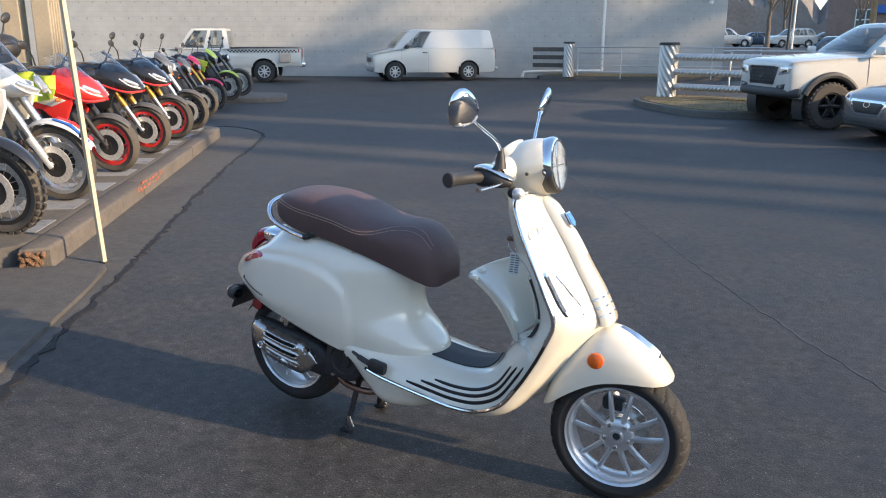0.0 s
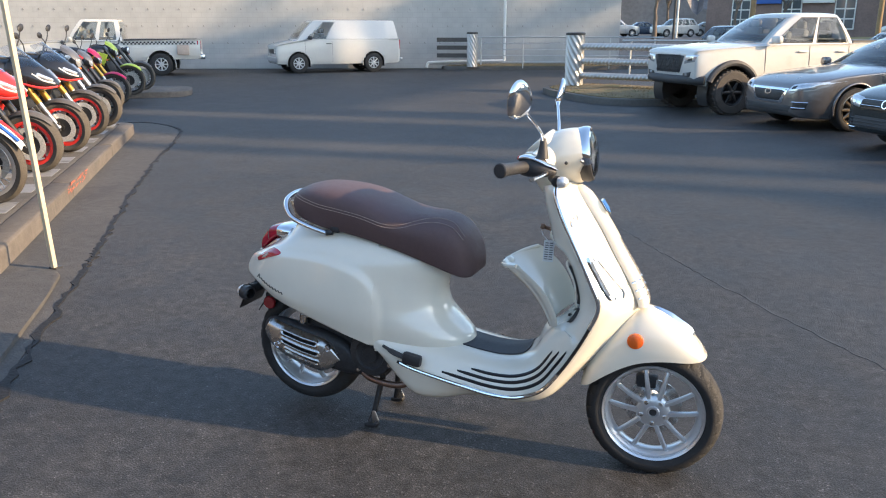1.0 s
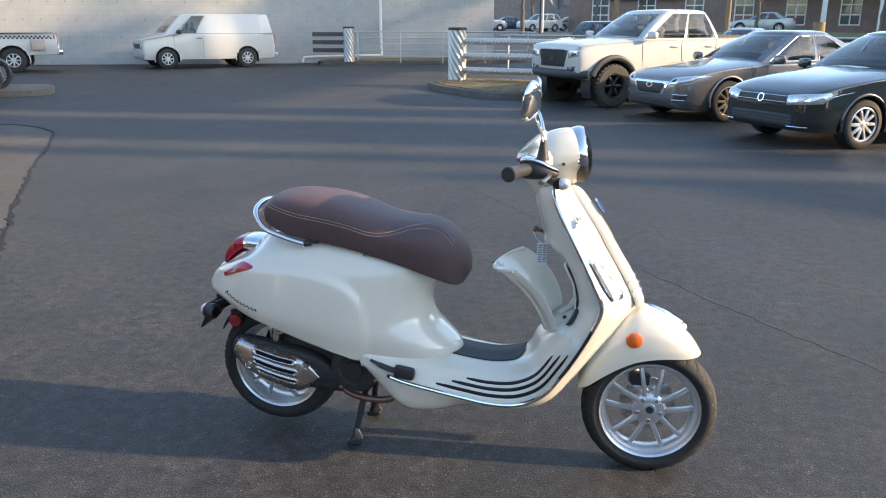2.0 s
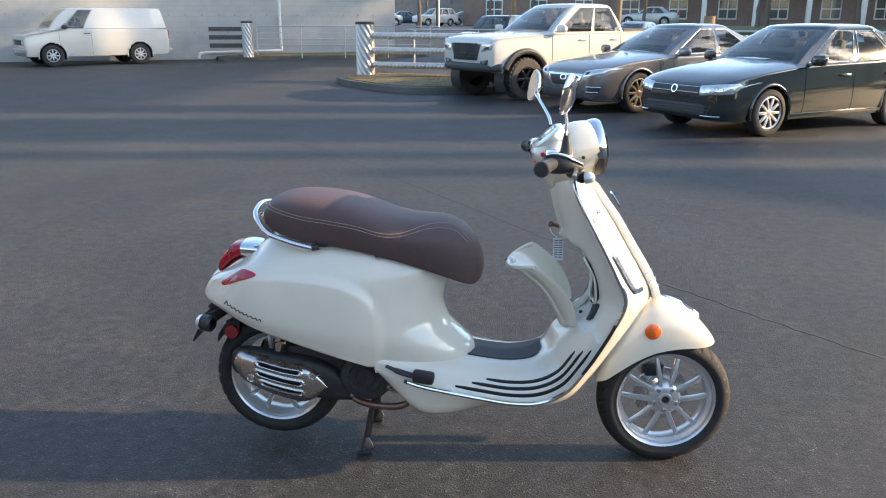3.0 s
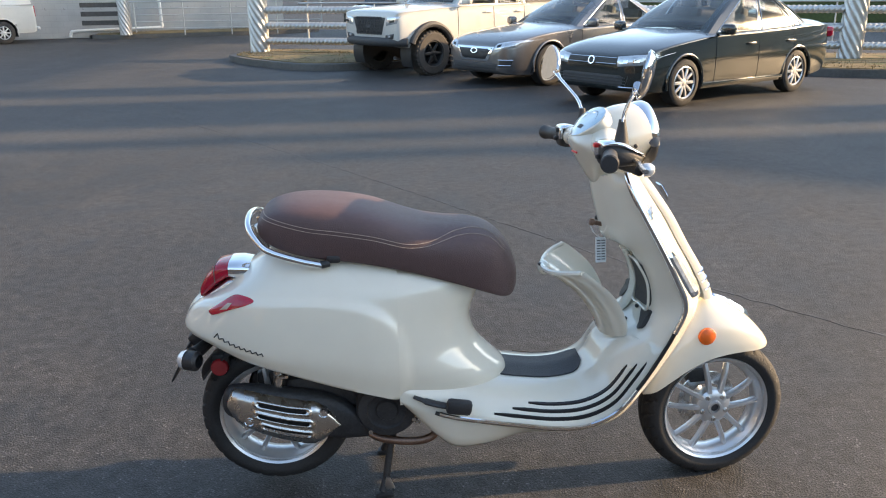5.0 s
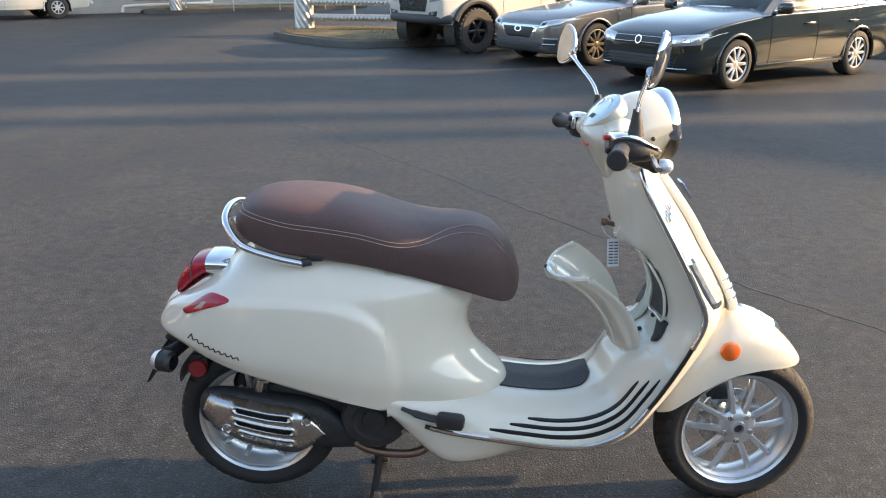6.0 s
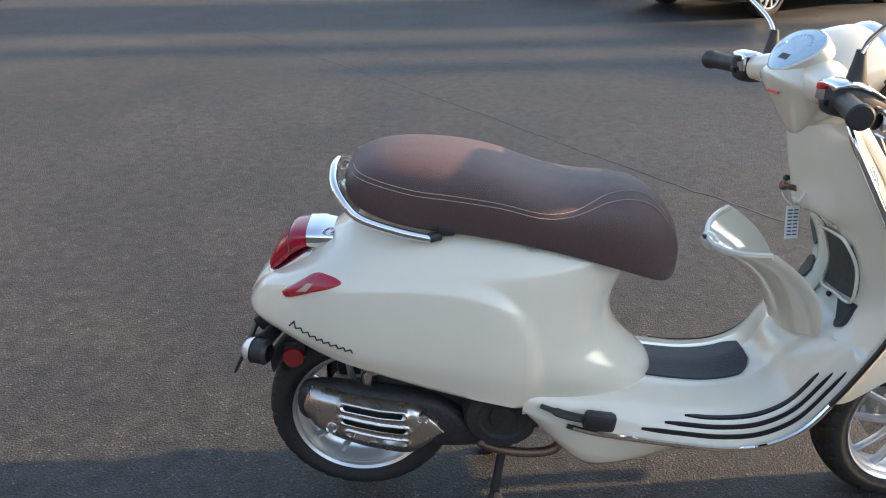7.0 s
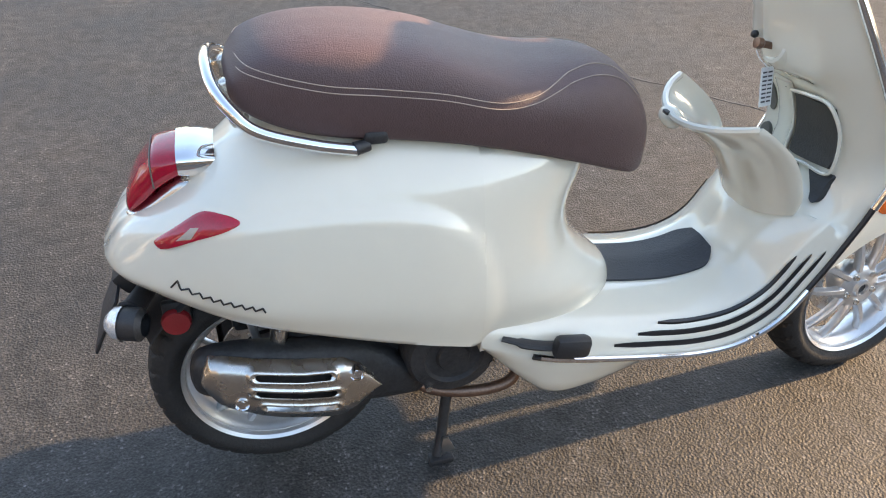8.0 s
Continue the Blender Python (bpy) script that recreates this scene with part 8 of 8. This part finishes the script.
def bike_wheel(bike, x, r, w, rimcol, wires, rim_r, disc=True, knobs=False, spokecol=None):
    wh = new("wheel")
    wh.parent = bike
    wh.matrix_basis = Matrix.Translation((x, 0, r)) @ SIDE
    b = BM()
    h = w / 2
    prof = [(rim_r, -h * 0.6), (rim_r + 0.02, -h * 0.9), (rim_r + 0.05, -h), (r - 0.03, -h * 0.85), (r - 0.008, -h * 0.5), (r, 0), (r - 0.008, h * 0.5), (r - 0.03, h * 0.85), (rim_r + 0.05, h), (rim_r + 0.02, h * 0.9), (rim_r, h * 0.6)]
    lathe(b, prof, 52)
    if knobs:
        for k in range(34):
            for j in (-1, 1):
                a = 2 * math.pi * (k + 0.25 * j) / 34
                box(b, (r * 0.985 * math.cos(a), r * 0.985 * math.sin(a), j * h * 0.55), (0.024, 0.036, h * 0.6), 0, Matrix.Rotation(a, 4, "Z"))
    part("tyre", b, M["tyredusty"], wh)
    b = BM()
    lathe(b, [(rim_r + 0.010, h * 0.64), (rim_r - 0.002, h * 0.76), (rim_r - 0.026, h * 0.70), (rim_r - 0.032, h * 0.3), (rim_r - 0.032, -h * 0.3), (rim_r - 0.026, -h * 0.70), (rim_r - 0.002, -h * 0.76), (rim_r + 0.010, -h * 0.64)], 52, closed=True)
    part("rim", b, rimcol, wh)
    if wires:
        for k in range(18):
            b = BM()
            a = 2 * math.pi * k / 18
            c = a + (0.35 if k % 2 else -0.35)
            tube(b, [(0.03 * math.cos(c), 0.03 * math.sin(c), 0.03 if k % 4 < 2 else -0.03), ((rim_r - 0.012) * math.cos(a), (rim_r - 0.012) * math.sin(a), 0)], 0.0035, 5)
            part("wire_spoke", b, M["bike_silver"], wh)
    else:
        for k in range(6):
            b = BM()
            spoke(b, 60 * k, 6 if k % 2 else -6, 0.03, rim_r - 0.01, 0.01, 0.0, 0.016, 0.012, 0.02)
            part("spoke", b, spokecol or rimcol, wh)
    b = BM()
    tube(b, [(0, 0, -0.06), (0, 0, 0.06)], 0.032, 14)
    part("hub", b, M["matte"], wh)
    if disc:
        for s in (-1, 1):
            b = BM()
            lathe(b, [(0.108, s * 0.062), (0.163, s * 0.062), (0.163, s * 0.067), (0.108, s * 0.067)], 40, closed=True)
            dk = part("brake_disc", b, M["disc"], wh)
            b = BM()
            lathe(b, [(0.03, s * 0.055), (0.062, s * 0.060), (0.112, s * 0.0645), (0.112, s * 0.061), (0.03, s * 0.05)], 12, closed=True)
            part("disc_carrier", b, M["matte"], dk)
            b = BM()
            box(b, (-0.128, 0.07, s * 0.072), (0.06, 0.12, 0.055), 0.014, Matrix.Rotation(radians(30), 4, "Z"))
            part("brake_caliper", b, M["bike_silver"], wh)


def motorcycle(at, d, lean, label, wheel, rim, wires, fork, body, accent, style, knobs=False, box_top=False, cover=None, base=None, spokecol=None, lip=None, lower=None):
    """A motorcycle: x forward, its front tyre standing at the given place; style is sport, naked, adventure or retro."""
    r = 0.335 if wires else 0.302
    rimr = 0.262 if wires else 0.216
    bike = thing("motorcycle", label, "motorcycle", "display motorcycles", at=Matrix.Translation((*at, PAD_H if base is None else base)) @ Matrix.Rotation(radians(d), 4, "Z") @ Matrix.Rotation(radians(lean), 4, "X"))
    bike_wheel(bike, 0, r, 0.115 if not wires else 0.10, rim, wires, rimr, knobs=knobs, spokecol=spokecol)
    bike_wheel(bike, -1.45, r, 0.15, rim, wires, rimr, disc=False, knobs=knobs, spokecol=spokecol)
    tall = 0.12 if style == "adventure" else 0.0
    top = V(-0.42, 0, 0.98 + tall)
    for s in (-1, 1):
        b = BM()
        bottom = V(0.0, s * 0.10, r)
        upper = V(top.x, s * 0.10, top.z)
        k = bottom.lerp(upper, 0.42)
        tube(b, [bottom, k], 0.027, 12)
        fl = part("fork_leg", b, M["bike_silver"] if fork != M["bike_black"] else M["matte"], bike)
        b = BM()
        tube(b, [k, upper], 0.034, 12)
        part("fork_tube", b, fork, bike)
        b = BM()
        box(b, bottom + V(-0.02, 0, 0.02), (0.06, 0.035, 0.11), 0.012)
        part("fork_foot", b, M["matte"], fl)
    # front mudguard
    b = BM()
    rows = []
    high = style == "adventure"
    a0, a1 = (-50, 40) if not high else (-66, 34)
    for k in range(13):
        a = radians(a0 + (a1 - a0) * k / 12)
        rr_ = r + (0.02 if not high else 0.05)
        c = V(rr_ * -math.sin(a), 0, r + rr_ * math.cos(a))
        ww = 0.075 * (1 - 0.5 * abs(k - 6) / 6)
        cols = [c + V(0, ww * q, -0.028 * q * q) for q in (-1, -0.5, 0, 0.5, 1)]
        rows.append(cols + [p + V(math.sin(a), 0, -math.cos(a)) * 0.006 for p in reversed(cols)])
    loft(b, rows)
    part("front_mudguard", b, accent if style == "adventure" or accent in (M["bike_pink"], M["bike_lime"]) else M["mudgrey"], bike)
    if high and lower:
        for s in (-1, 1):
            b = BM()
            a = [radians(-58), radians(-30), radians(-8), radians(-34)]
            rows = [[V((r + 0.062) * -math.sin(t), s * (0.012 + w), r + (r + 0.058) * math.cos(t) + dz) for w in (0.0, 0.032)] for t, dz in ((a[0], 0.0), (a[1], 0.002), (a[2], 0.0))]
            rows = [row + [p - V(0, 0, 0.012) for p in reversed(row)] for row in rows]
            loft(b, rows)
            part("mudguard_stripe", b, lower if s < 0 else M["redpaint"], bike)
            b = BM()
            box(b, (-0.055, s * 0.138, r + 0.12), (0.05, 0.016, 0.30), 0.008, Matrix.Rotation(radians(-32), 4, "Y"))
            part("fork_guard", b, body, bike)
    # hoses, indicators, pegs, chain run
    for s in (-1, 1):
        b = BM()
        tube(b, smooth_line([(-0.09, s * 0.085, r + 0.07), (-0.20, s * 0.125, r + 0.24), (-0.26, s * 0.09, r + 0.42), (-0.40, s * 0.06, 0.94 + tall)], 5), 0.006, 6)
        part("brake_hose", b, M["plastic"], bike)
        b = BM()
        tube(b, [(-0.36, s * 0.12, 0.80 + tall * 0.8), (-0.35, s * 0.22, 0.80 + tall * 0.8)], [0.008, 0.010], 8)
        st = part("indicator_stalk", b, M["plastic"], bike)
        b = BM()
        bmesh.ops.create_uvsphere(b, u_segments=10, v_segments=8, radius=1.0, matrix=Matrix.Translation((-0.345, s * 0.245, 0.80 + tall * 0.8)) @ Matrix.Diagonal((0.024, 0.036, 0.020, 1)))
        part("indicator_lens", b, M["orange"], st)
        b = BM()
        tube(b, [(-1.0, s * 0.14, 0.34), (-1.0, s * 0.27, 0.35)], [0.014, 0.012], 8)
        part("foot_peg", b, M["satin"], bike)
        b = BM()
        lathe(b, [(0, 0.02), (0.05, 0.018), (0.07, 0.010), (0.085, 0.0), (0.085, -0.03)], 20, Matrix.Translation((-0.66, s * 0.19, 0.36)) @ Matrix.Rotation(radians(-90 * s), 4, "X"))
        part("crankcase_cover", b, M["satin"], bike)
    b = BM()
    tube(b, smooth_line([(-0.48, 0.06, 0.56), (-0.36, 0.08, 0.42), (-0.44, 0.09, 0.26), (-0.62, 0.08, 0.19)], 5), 0.022, 8)
    part("exhaust_header", b, M["pipe"], bike)
    b = BM()
    tube(b, [(-0.92, -0.125, 0.40), (-1.45, -0.125, r + 0.07)], 0.012, 6)
    tube(b, [(-0.92, -0.125, 0.32), (-1.45, -0.125, r - 0.07)], 0.012, 6)
    part("drive_chain", b, M["satin"], bike)
    # frame, engine, radiator
    b = BM()
    tube(b, [(-0.45, 0.07, 0.92), (-0.85, 0.13, 0.72), (-1.05, 0.12, 0.48)], 0.03, 8)
    tube(b, [(-0.45, -0.07, 0.92), (-0.85, -0.13, 0.72), (-1.05, -0.12, 0.48)], 0.03, 8)
    part("frame", b, accent if style == "naked" else M["matte"], bike)
    b = BM()
    box(b, (-0.72, 0, 0.42), (0.42, 0.34, 0.30), 0.05)
    box(b, (-0.55, 0, 0.60), (0.20, 0.26, 0.22), 0.04, Matrix.Rotation(radians(-25), 4, "Y"))
    lathe(b, [(0, 0.03), (0.08, 0.025), (0.10, 0.0), (0.10, -0.06)], 20, Matrix.Translation((-0.80, -0.18, 0.40)) @ SIDE)
    part("engine", b, M["matte"], bike)
    b = BM()
    box(b, (-0.40, 0, 0.62), (0.05, 0.34, 0.24), 0.015, Matrix.Rotation(radians(-18), 4, "Y"))
    part("radiator", b, M["plastic"], bike)
    b = BM()
    tube(b, smooth_line([(-0.48, -0.10, 0.55), (-0.40, -0.12, 0.40), (-0.50, -0.12, 0.24), (-0.8, -0.13, 0.20), (-1.15, -0.17, 0.30)], 5), 0.022, 8)
    ex = part("exhaust_pipe", b, M["pipe"], bike)
    b = BM()
    tube(b, [(-1.12, -0.19, 0.30), (-1.16, -0.195, 0.32), (-1.55, -0.22, 0.52), (-1.58, -0.222, 0.535)], [0.035, 0.055, 0.06, 0.045], 14)
    part("silencer", b, M["satin"] if style != "sport" else M["matte"], ex)
    for s in (-1, 1):
        b = BM()
        tube(b, [(-0.98, s * 0.11, 0.42), (-1.45, s * 0.12, r)], [0.04, 0.028], 8)
        part("swing_arm", b, M["matte"], bike)
    # tank
    b = BM()
    rows = []
    for x, zt, zb, w in curve_table([(-0.40, 0.93, 0.86, 0.06), (-0.46, 1.02, 0.80, 0.14), (-0.58, 1.09, 0.78, 0.19), (-0.72, 1.08, 0.78, 0.195), (-0.86, 0.99, 0.78, 0.15), (-0.96, 0.88, 0.79, 0.09)], 18):
        h = (zt - zb) / 2
        rows.append([V(x, w * math.copysign(abs(math.cos(a)) ** 0.75, math.cos(a)), (zt + zb) / 2 + tall * 0.6 + h * math.copysign(abs(math.sin(a)) ** 0.75, math.sin(a))) for a in [2 * math.pi * k / 20 for k in range(20)]])
    loft(b, rows)
    part("fuel_tank", b, body if style != "sport" else M["bike_black"], bike)
    # seat and tail
    b = BM()
    rows = []
    for x, z, w, h in curve_table([(-0.88, 0.86, 0.09, 0.05), (-1.0, 0.83, 0.14, 0.06), (-1.2, 0.85, 0.14, 0.06), (-1.42, 0.93, 0.11, 0.05), (-1.62, 0.98, 0.07, 0.03)], 14):
        rows.append([V(x, w * math.cos(a), z + tall * 0.5 + h * math.sin(a)) for a in [2 * math.pi * k / 16 for k in range(16)]])
    loft(b, rows)
    part("seat", b, M["plastic"], bike)
    b = BM()
    rows = []
    for x, z, w, h in curve_table([(-1.05, 0.75, 0.13, 0.05), (-1.3, 0.82, 0.12, 0.055), (-1.55, 0.91, 0.08, 0.045), (-1.72, 0.96, 0.04, 0.02)], 12):
        rows.append([V(x, w * math.cos(a), z + tall * 0.5 + h * math.sin(a)) for a in [2 * math.pi * k / 14 for k in range(14)]])
    loft(b, rows)
    part("tail_fairing", b, body, bike)
    # head: fairing or lamp
    if style in ("sport", "adventure"):
        b = BM()
        rows = []
        for x, zt, zb, w in curve_table([(0.03, 0.80, 0.765, 0.025), (0.00, 0.845, 0.745, 0.075), (-0.09, 0.94, 0.725, 0.145), (-0.22, 1.04, 0.715, 0.185), (-0.34, 1.08, 0.74, 0.19), (-0.46, 1.07, 0.80, 0.17)], 16):
            if style == "adventure":
                x, w, zb = x - 0.12, w * 0.58, zb + 0.05
            h = (zt - zb) / 2
            rows.append([V(x, w * math.copysign(abs(math.cos(a)) ** 1.25, math.cos(a)), (zt + zb) / 2 + tall + h * math.copysign(abs(math.sin(a)) ** 1.1, math.sin(a))) for a in [2 * math.pi * k / 20 for k in range(20)]])
        loft(b, rows)
        fairing = part("nose_fairing", b, accent, bike)
        for s in (-1, 1):
            b = BM()
            box(b, (-0.075, s * 0.085, 0.865 + tall), (0.19, 0.05, 0.06), 0.02, Matrix.Rotation(radians(-s * 32), 4, "Z") @ Matrix.Rotation(radians(30), 4, "Y"))
            hl = part("headlamp", b, M["lampglass"], fairing)
            b = BM()
            tube(b, smooth_line([(0.02, s * 0.055, 0.80 + tall), (-0.07, s * 0.125, 0.845 + tall), (-0.17, s * 0.155, 0.925 + tall)], 4), 0.009, 6)
            part("running_light", b, M["bike_white"], hl)
            if lip:
                b = BM()
                tube(b, smooth_line([(0.025, s * 0.02, 0.762 + tall), (-0.07, s * 0.13, 0.765 + tall), (-0.20, s * 0.185, 0.80 + tall), (-0.38, s * 0.19, 0.86 + tall)], 4), 0.013, 6)
                part("lip_stripe", b, lip, fairing)
            # side fairing
            b = BM()
            poly = [(-0.22, 0.90), (-0.50, 0.97), (-0.78, 0.82), (-0.80, 0.70), (-0.58, 0.70), (-0.44, 0.56), (-0.34, 0.58), (-0.24, 0.76)]
            pl = [(x, z + tall * 0.7) for x, z in poly]
            plate(b, pl, 0.03, Matrix.Translation((0, s * 0.175 + 0.015, 0)) @ Matrix.Rotation(radians(90), 4, "X"), 0.01)
            fp = part("side_fairing", b, body, bike)
            b = BM()
            pl = [(-0.30, 0.78), (-0.56, 0.88), (-0.72, 0.78), (-0.46, 0.72)]
            plate(b, [(x, z + tall * 0.7) for x, z in pl], 0.008, Matrix.Translation((0, s * 0.178 + (-0.012 if s < 0 else 0.02), 0)) @ Matrix.Rotation(radians(90), 4, "X"), 0.002)
            part("fairing_panel", b, lower or accent, fp)
        b = BM()
        rows = []
        sh = 0.36 if style == "adventure" else 0.24
        for k in range(9):
            t = k / 8
            c = V(-0.13 - 0.28 * t, 0, 0.985 + tall + sh * t)
            cols = [c + V(-0.10 * q * q, 0.15 * (1 - 0.25 * t) * q, -0.03 * q * q) for q in (-1, -0.6, -0.2, 0.2, 0.6, 1)]
            rows.append(cols + [p + V(-0.004, 0, -0.003) for p in reversed(cols)])
        loft(b, rows)
        part("windscreen", b, M["screen"], fairing)
    else:
        b = BM()
        lathe(b, [(0, 0.06), (0.05, 0.058), (0.08, 0.045), (0.085, 0.02), (0.07, -0.05), (0.03, -0.09)], 26, Matrix.Translation((-0.27, 0, 0.93)) @ Matrix.Rotation(radians(85), 4, "Y"))
        hl = part("headlamp_shell", b, M["plastic"], bike)
        b = BM()
        lathe(b, [(0, 0.068), (0.05, 0.064), (0.076, 0.05)], 26, Matrix.Translation((-0.27, 0, 0.93)) @ Matrix.Rotation(radians(85), 4, "Y"))
        part("headlamp", b, M["lampglass"], hl)
        if style == "naked":
            b = BM()
            rows = []
            for x, z, w in ((-0.20, 0.98, 0.05), (-0.26, 1.05, 0.09), (-0.34, 1.12, 0.10), (-0.42, 1.16, 0.08)):
                rows.append([V(x, -w, z - 0.05), V(x, -w * 0.7, z), V(x, 0, z + 0.015), V(x, w * 0.7, z), V(x, w, z - 0.05), V(x - 0.03, 0, z - 0.03)])
            loft(b, rows)
            part("fly_screen", b, accent, bike)
            for s in (-1, 1):
                b = BM()
                pl = [(-0.34, 0.90), (-0.62, 0.98), (-0.66, 0.82), (-0.46, 0.66)]
                plate(b, pl, 0.03, Matrix.Translation((0, s * 0.19 + 0.015, 0)) @ Matrix.Rotation(radians(90), 4, "X"), 0.01)
                part("tank_shroud", b, accent, bike)
    # bar, grips, levers, mirrors
    hb = V(-0.47, 0, 1.08 + tall * 1.1)
    b = BM()
    tube(b, smooth_line([hb + V(-0.12, -0.40, 0.03), hb + V(-0.06, -0.25, 0.04), hb + V(0, -0.08, 0.0), hb + V(0, 0.08, 0.0), hb + V(-0.06, 0.25, 0.04), hb + V(-0.12, 0.40, 0.03)], 5), 0.013, 8)
    bar = part("handlebar", b, M["plastic"], bike)
    for s in (-1, 1):
        b = BM()
        tube(b, [hb + V(-0.08, s * 0.30, 0.04), hb + V(-0.12, s * 0.41, 0.03)], 0.019, 10)
        part("grip", b, M["plastic"], bar)
        b = BM()
        tube(b, smooth_line([hb + V(-0.05, s * 0.24, 0.05), hb + V(-0.02, s * 0.30, 0.16), hb + V(-0.03, s * 0.36, 0.24)], 4), 0.007, 6)
        ms = part("mirror_stem", b, M["plastic"], bar)
        b = BM()
        bmesh.ops.create_uvsphere(b, u_segments=16, v_segments=10, radius=1.0, matrix=Matrix.Translation(hb + V(-0.03, s * 0.39, 0.27)) @ Matrix.Rotation(radians(s * 20), 4, "X") @ Matrix.Diagonal((0.018, 0.065, 0.04, 1)))
        part("mirror", b, M["plastic"], ms)
        if style == "adventure":
            b = BM()
            tube(b, smooth_line([hb + V(0.0, s * 0.2, 0.03), hb + V(0.04, s * 0.32, 0.03), hb + V(-0.05, s * 0.44, 0.03)], 4), 0.03, 8, 1.6)
            part("hand_guard", b, M["plastic"], bar)
    b = BM()
    tube(b, [(-0.85, 0.14, 0.30), (-0.88, 0.30, 0.0)], 0.012, 8)
    part("side_stand", b, M["matte"], bike)
    if box_top:
        b = BM()
        bmesh.ops.create_uvsphere(b, u_segments=20, v_segments=12, radius=1.0, matrix=Matrix.Translation((-1.75, 0, 1.24)) @ Matrix.Rotation(radians(-12), 4, "Y") @ Matrix.Diagonal((0.22, 0.25, 0.17, 1)))
        part("top_box", b, M["plastic"], bike)
        b = BM()
        box(b, (-1.62, 0, 1.04), (0.3, 0.2, 0.04), 0.01)
        part("luggage_rack", b, M["matte"], bike)
    if cover:
        b = BM()
        rows = []
        for k in range(9):
            t = k / 8
            cols = [V(-0.35 - 0.35 * t + 0.02 * math.sin(5 * q + k), -0.26 - 0.03 * math.sin(3 * t * 3 + q), 1.06 + tall - 0.26 * (q * 0.5 + 0.5) + 0.02 * math.sin(4 * t + 2 * q)) for q in (-1, -0.6, -0.2, 0.2, 0.6, 1)]
            rows.append(cols + [p + V(0, 0.006, 0) for p in reversed(cols)])
        loft(b, rows)
        part("sale_banner", b, cover, bike, "lime banner draped over the tank")
    return bike


BD = 20.0
S = M
motorcycle((-3.43, 0.84), BD, 8, "dark adventure motorcycle with a big knobbly spoked front wheel", 0, S["bike_black"], True, S["bike_black"], S["bike_black"], S["bike_black"], "adventure", knobs=True)
motorcycle((-4.13, 1.8), BD, 8, "white, blue and red adventure motorcycle with spoked wheels", 0, S["bike_silver"], True, S["bike_silver"], S["bike_white"], S["bike_white"], "adventure", cover=S["bike_lime"], lower=S["bike_blue"])
motorcycle((-5.02, 3.02), BD, 7, "red and black sports motorcycle with red rims", 0, S["bike_red"], False, S["bike_black"], S["bike_red"], S["bike_red"], "sport", cover=S["bike_lime"], lip=S["bike_red"], lower=S["bike_white"])
motorcycle((-5.83, 4.16), BD, 7, "black and red naked motorcycle with gold forks and a top box", 0, S["bike_red"], False, S["bike_gold"], S["bike_black"], S["bike_black"], "sport", box_top=True, spokecol=S["bike_black"], lip=S["bike_red"], lower=S["bike_red"])
motorcycle((-6.7, 5.33), BD, 7, "black sports motorcycle with red rims and gold forks", 0, S["bike_red"], False, S["bike_gold"], S["bike_black"], S["bike_black"], "sport", spokecol=S["bike_black"], lip=S["bike_red"], lower=S["bike_white"])
motorcycle((-7.35, 6.25), BD, 7, "dark naked motorcycle with black wheels", 0, S["bike_black"], False, S["bike_silver"], S["bike_navy"], S["bike_grey"], "naked")
motorcycle((-10.01, 9.08), BD, 7, "white and grey naked motorcycle with bright brake discs", 0, S["bike_black"], False, S["bike_black"], S["bike_white"], S["bike_grey"], "naked", base=0.0)
motorcycle((-11.0, 10.29), BD, 7, "red supermoto motorcycle with a tall pink mudguard", 0, S["bike_black"], True, S["bike_gold"], S["bike_red"], S["bike_pink"], "naked", base=0.0)
motorcycle((-11.4, 11.18), BD, 7, "black naked motorcycle with a lime-green flyscreen", 0, S["bike_black"], True, S["bike_black"], S["bike_black"], S["bike_lime"], "naked", base=0.13)
motorcycle((-12.25, 12.44), BD, 7, "black retro motorcycle with a round headlamp", 0, S["bike_black"], True, S["bike_black"], S["bike_black"], S["bike_black"], "retro", base=0.13)
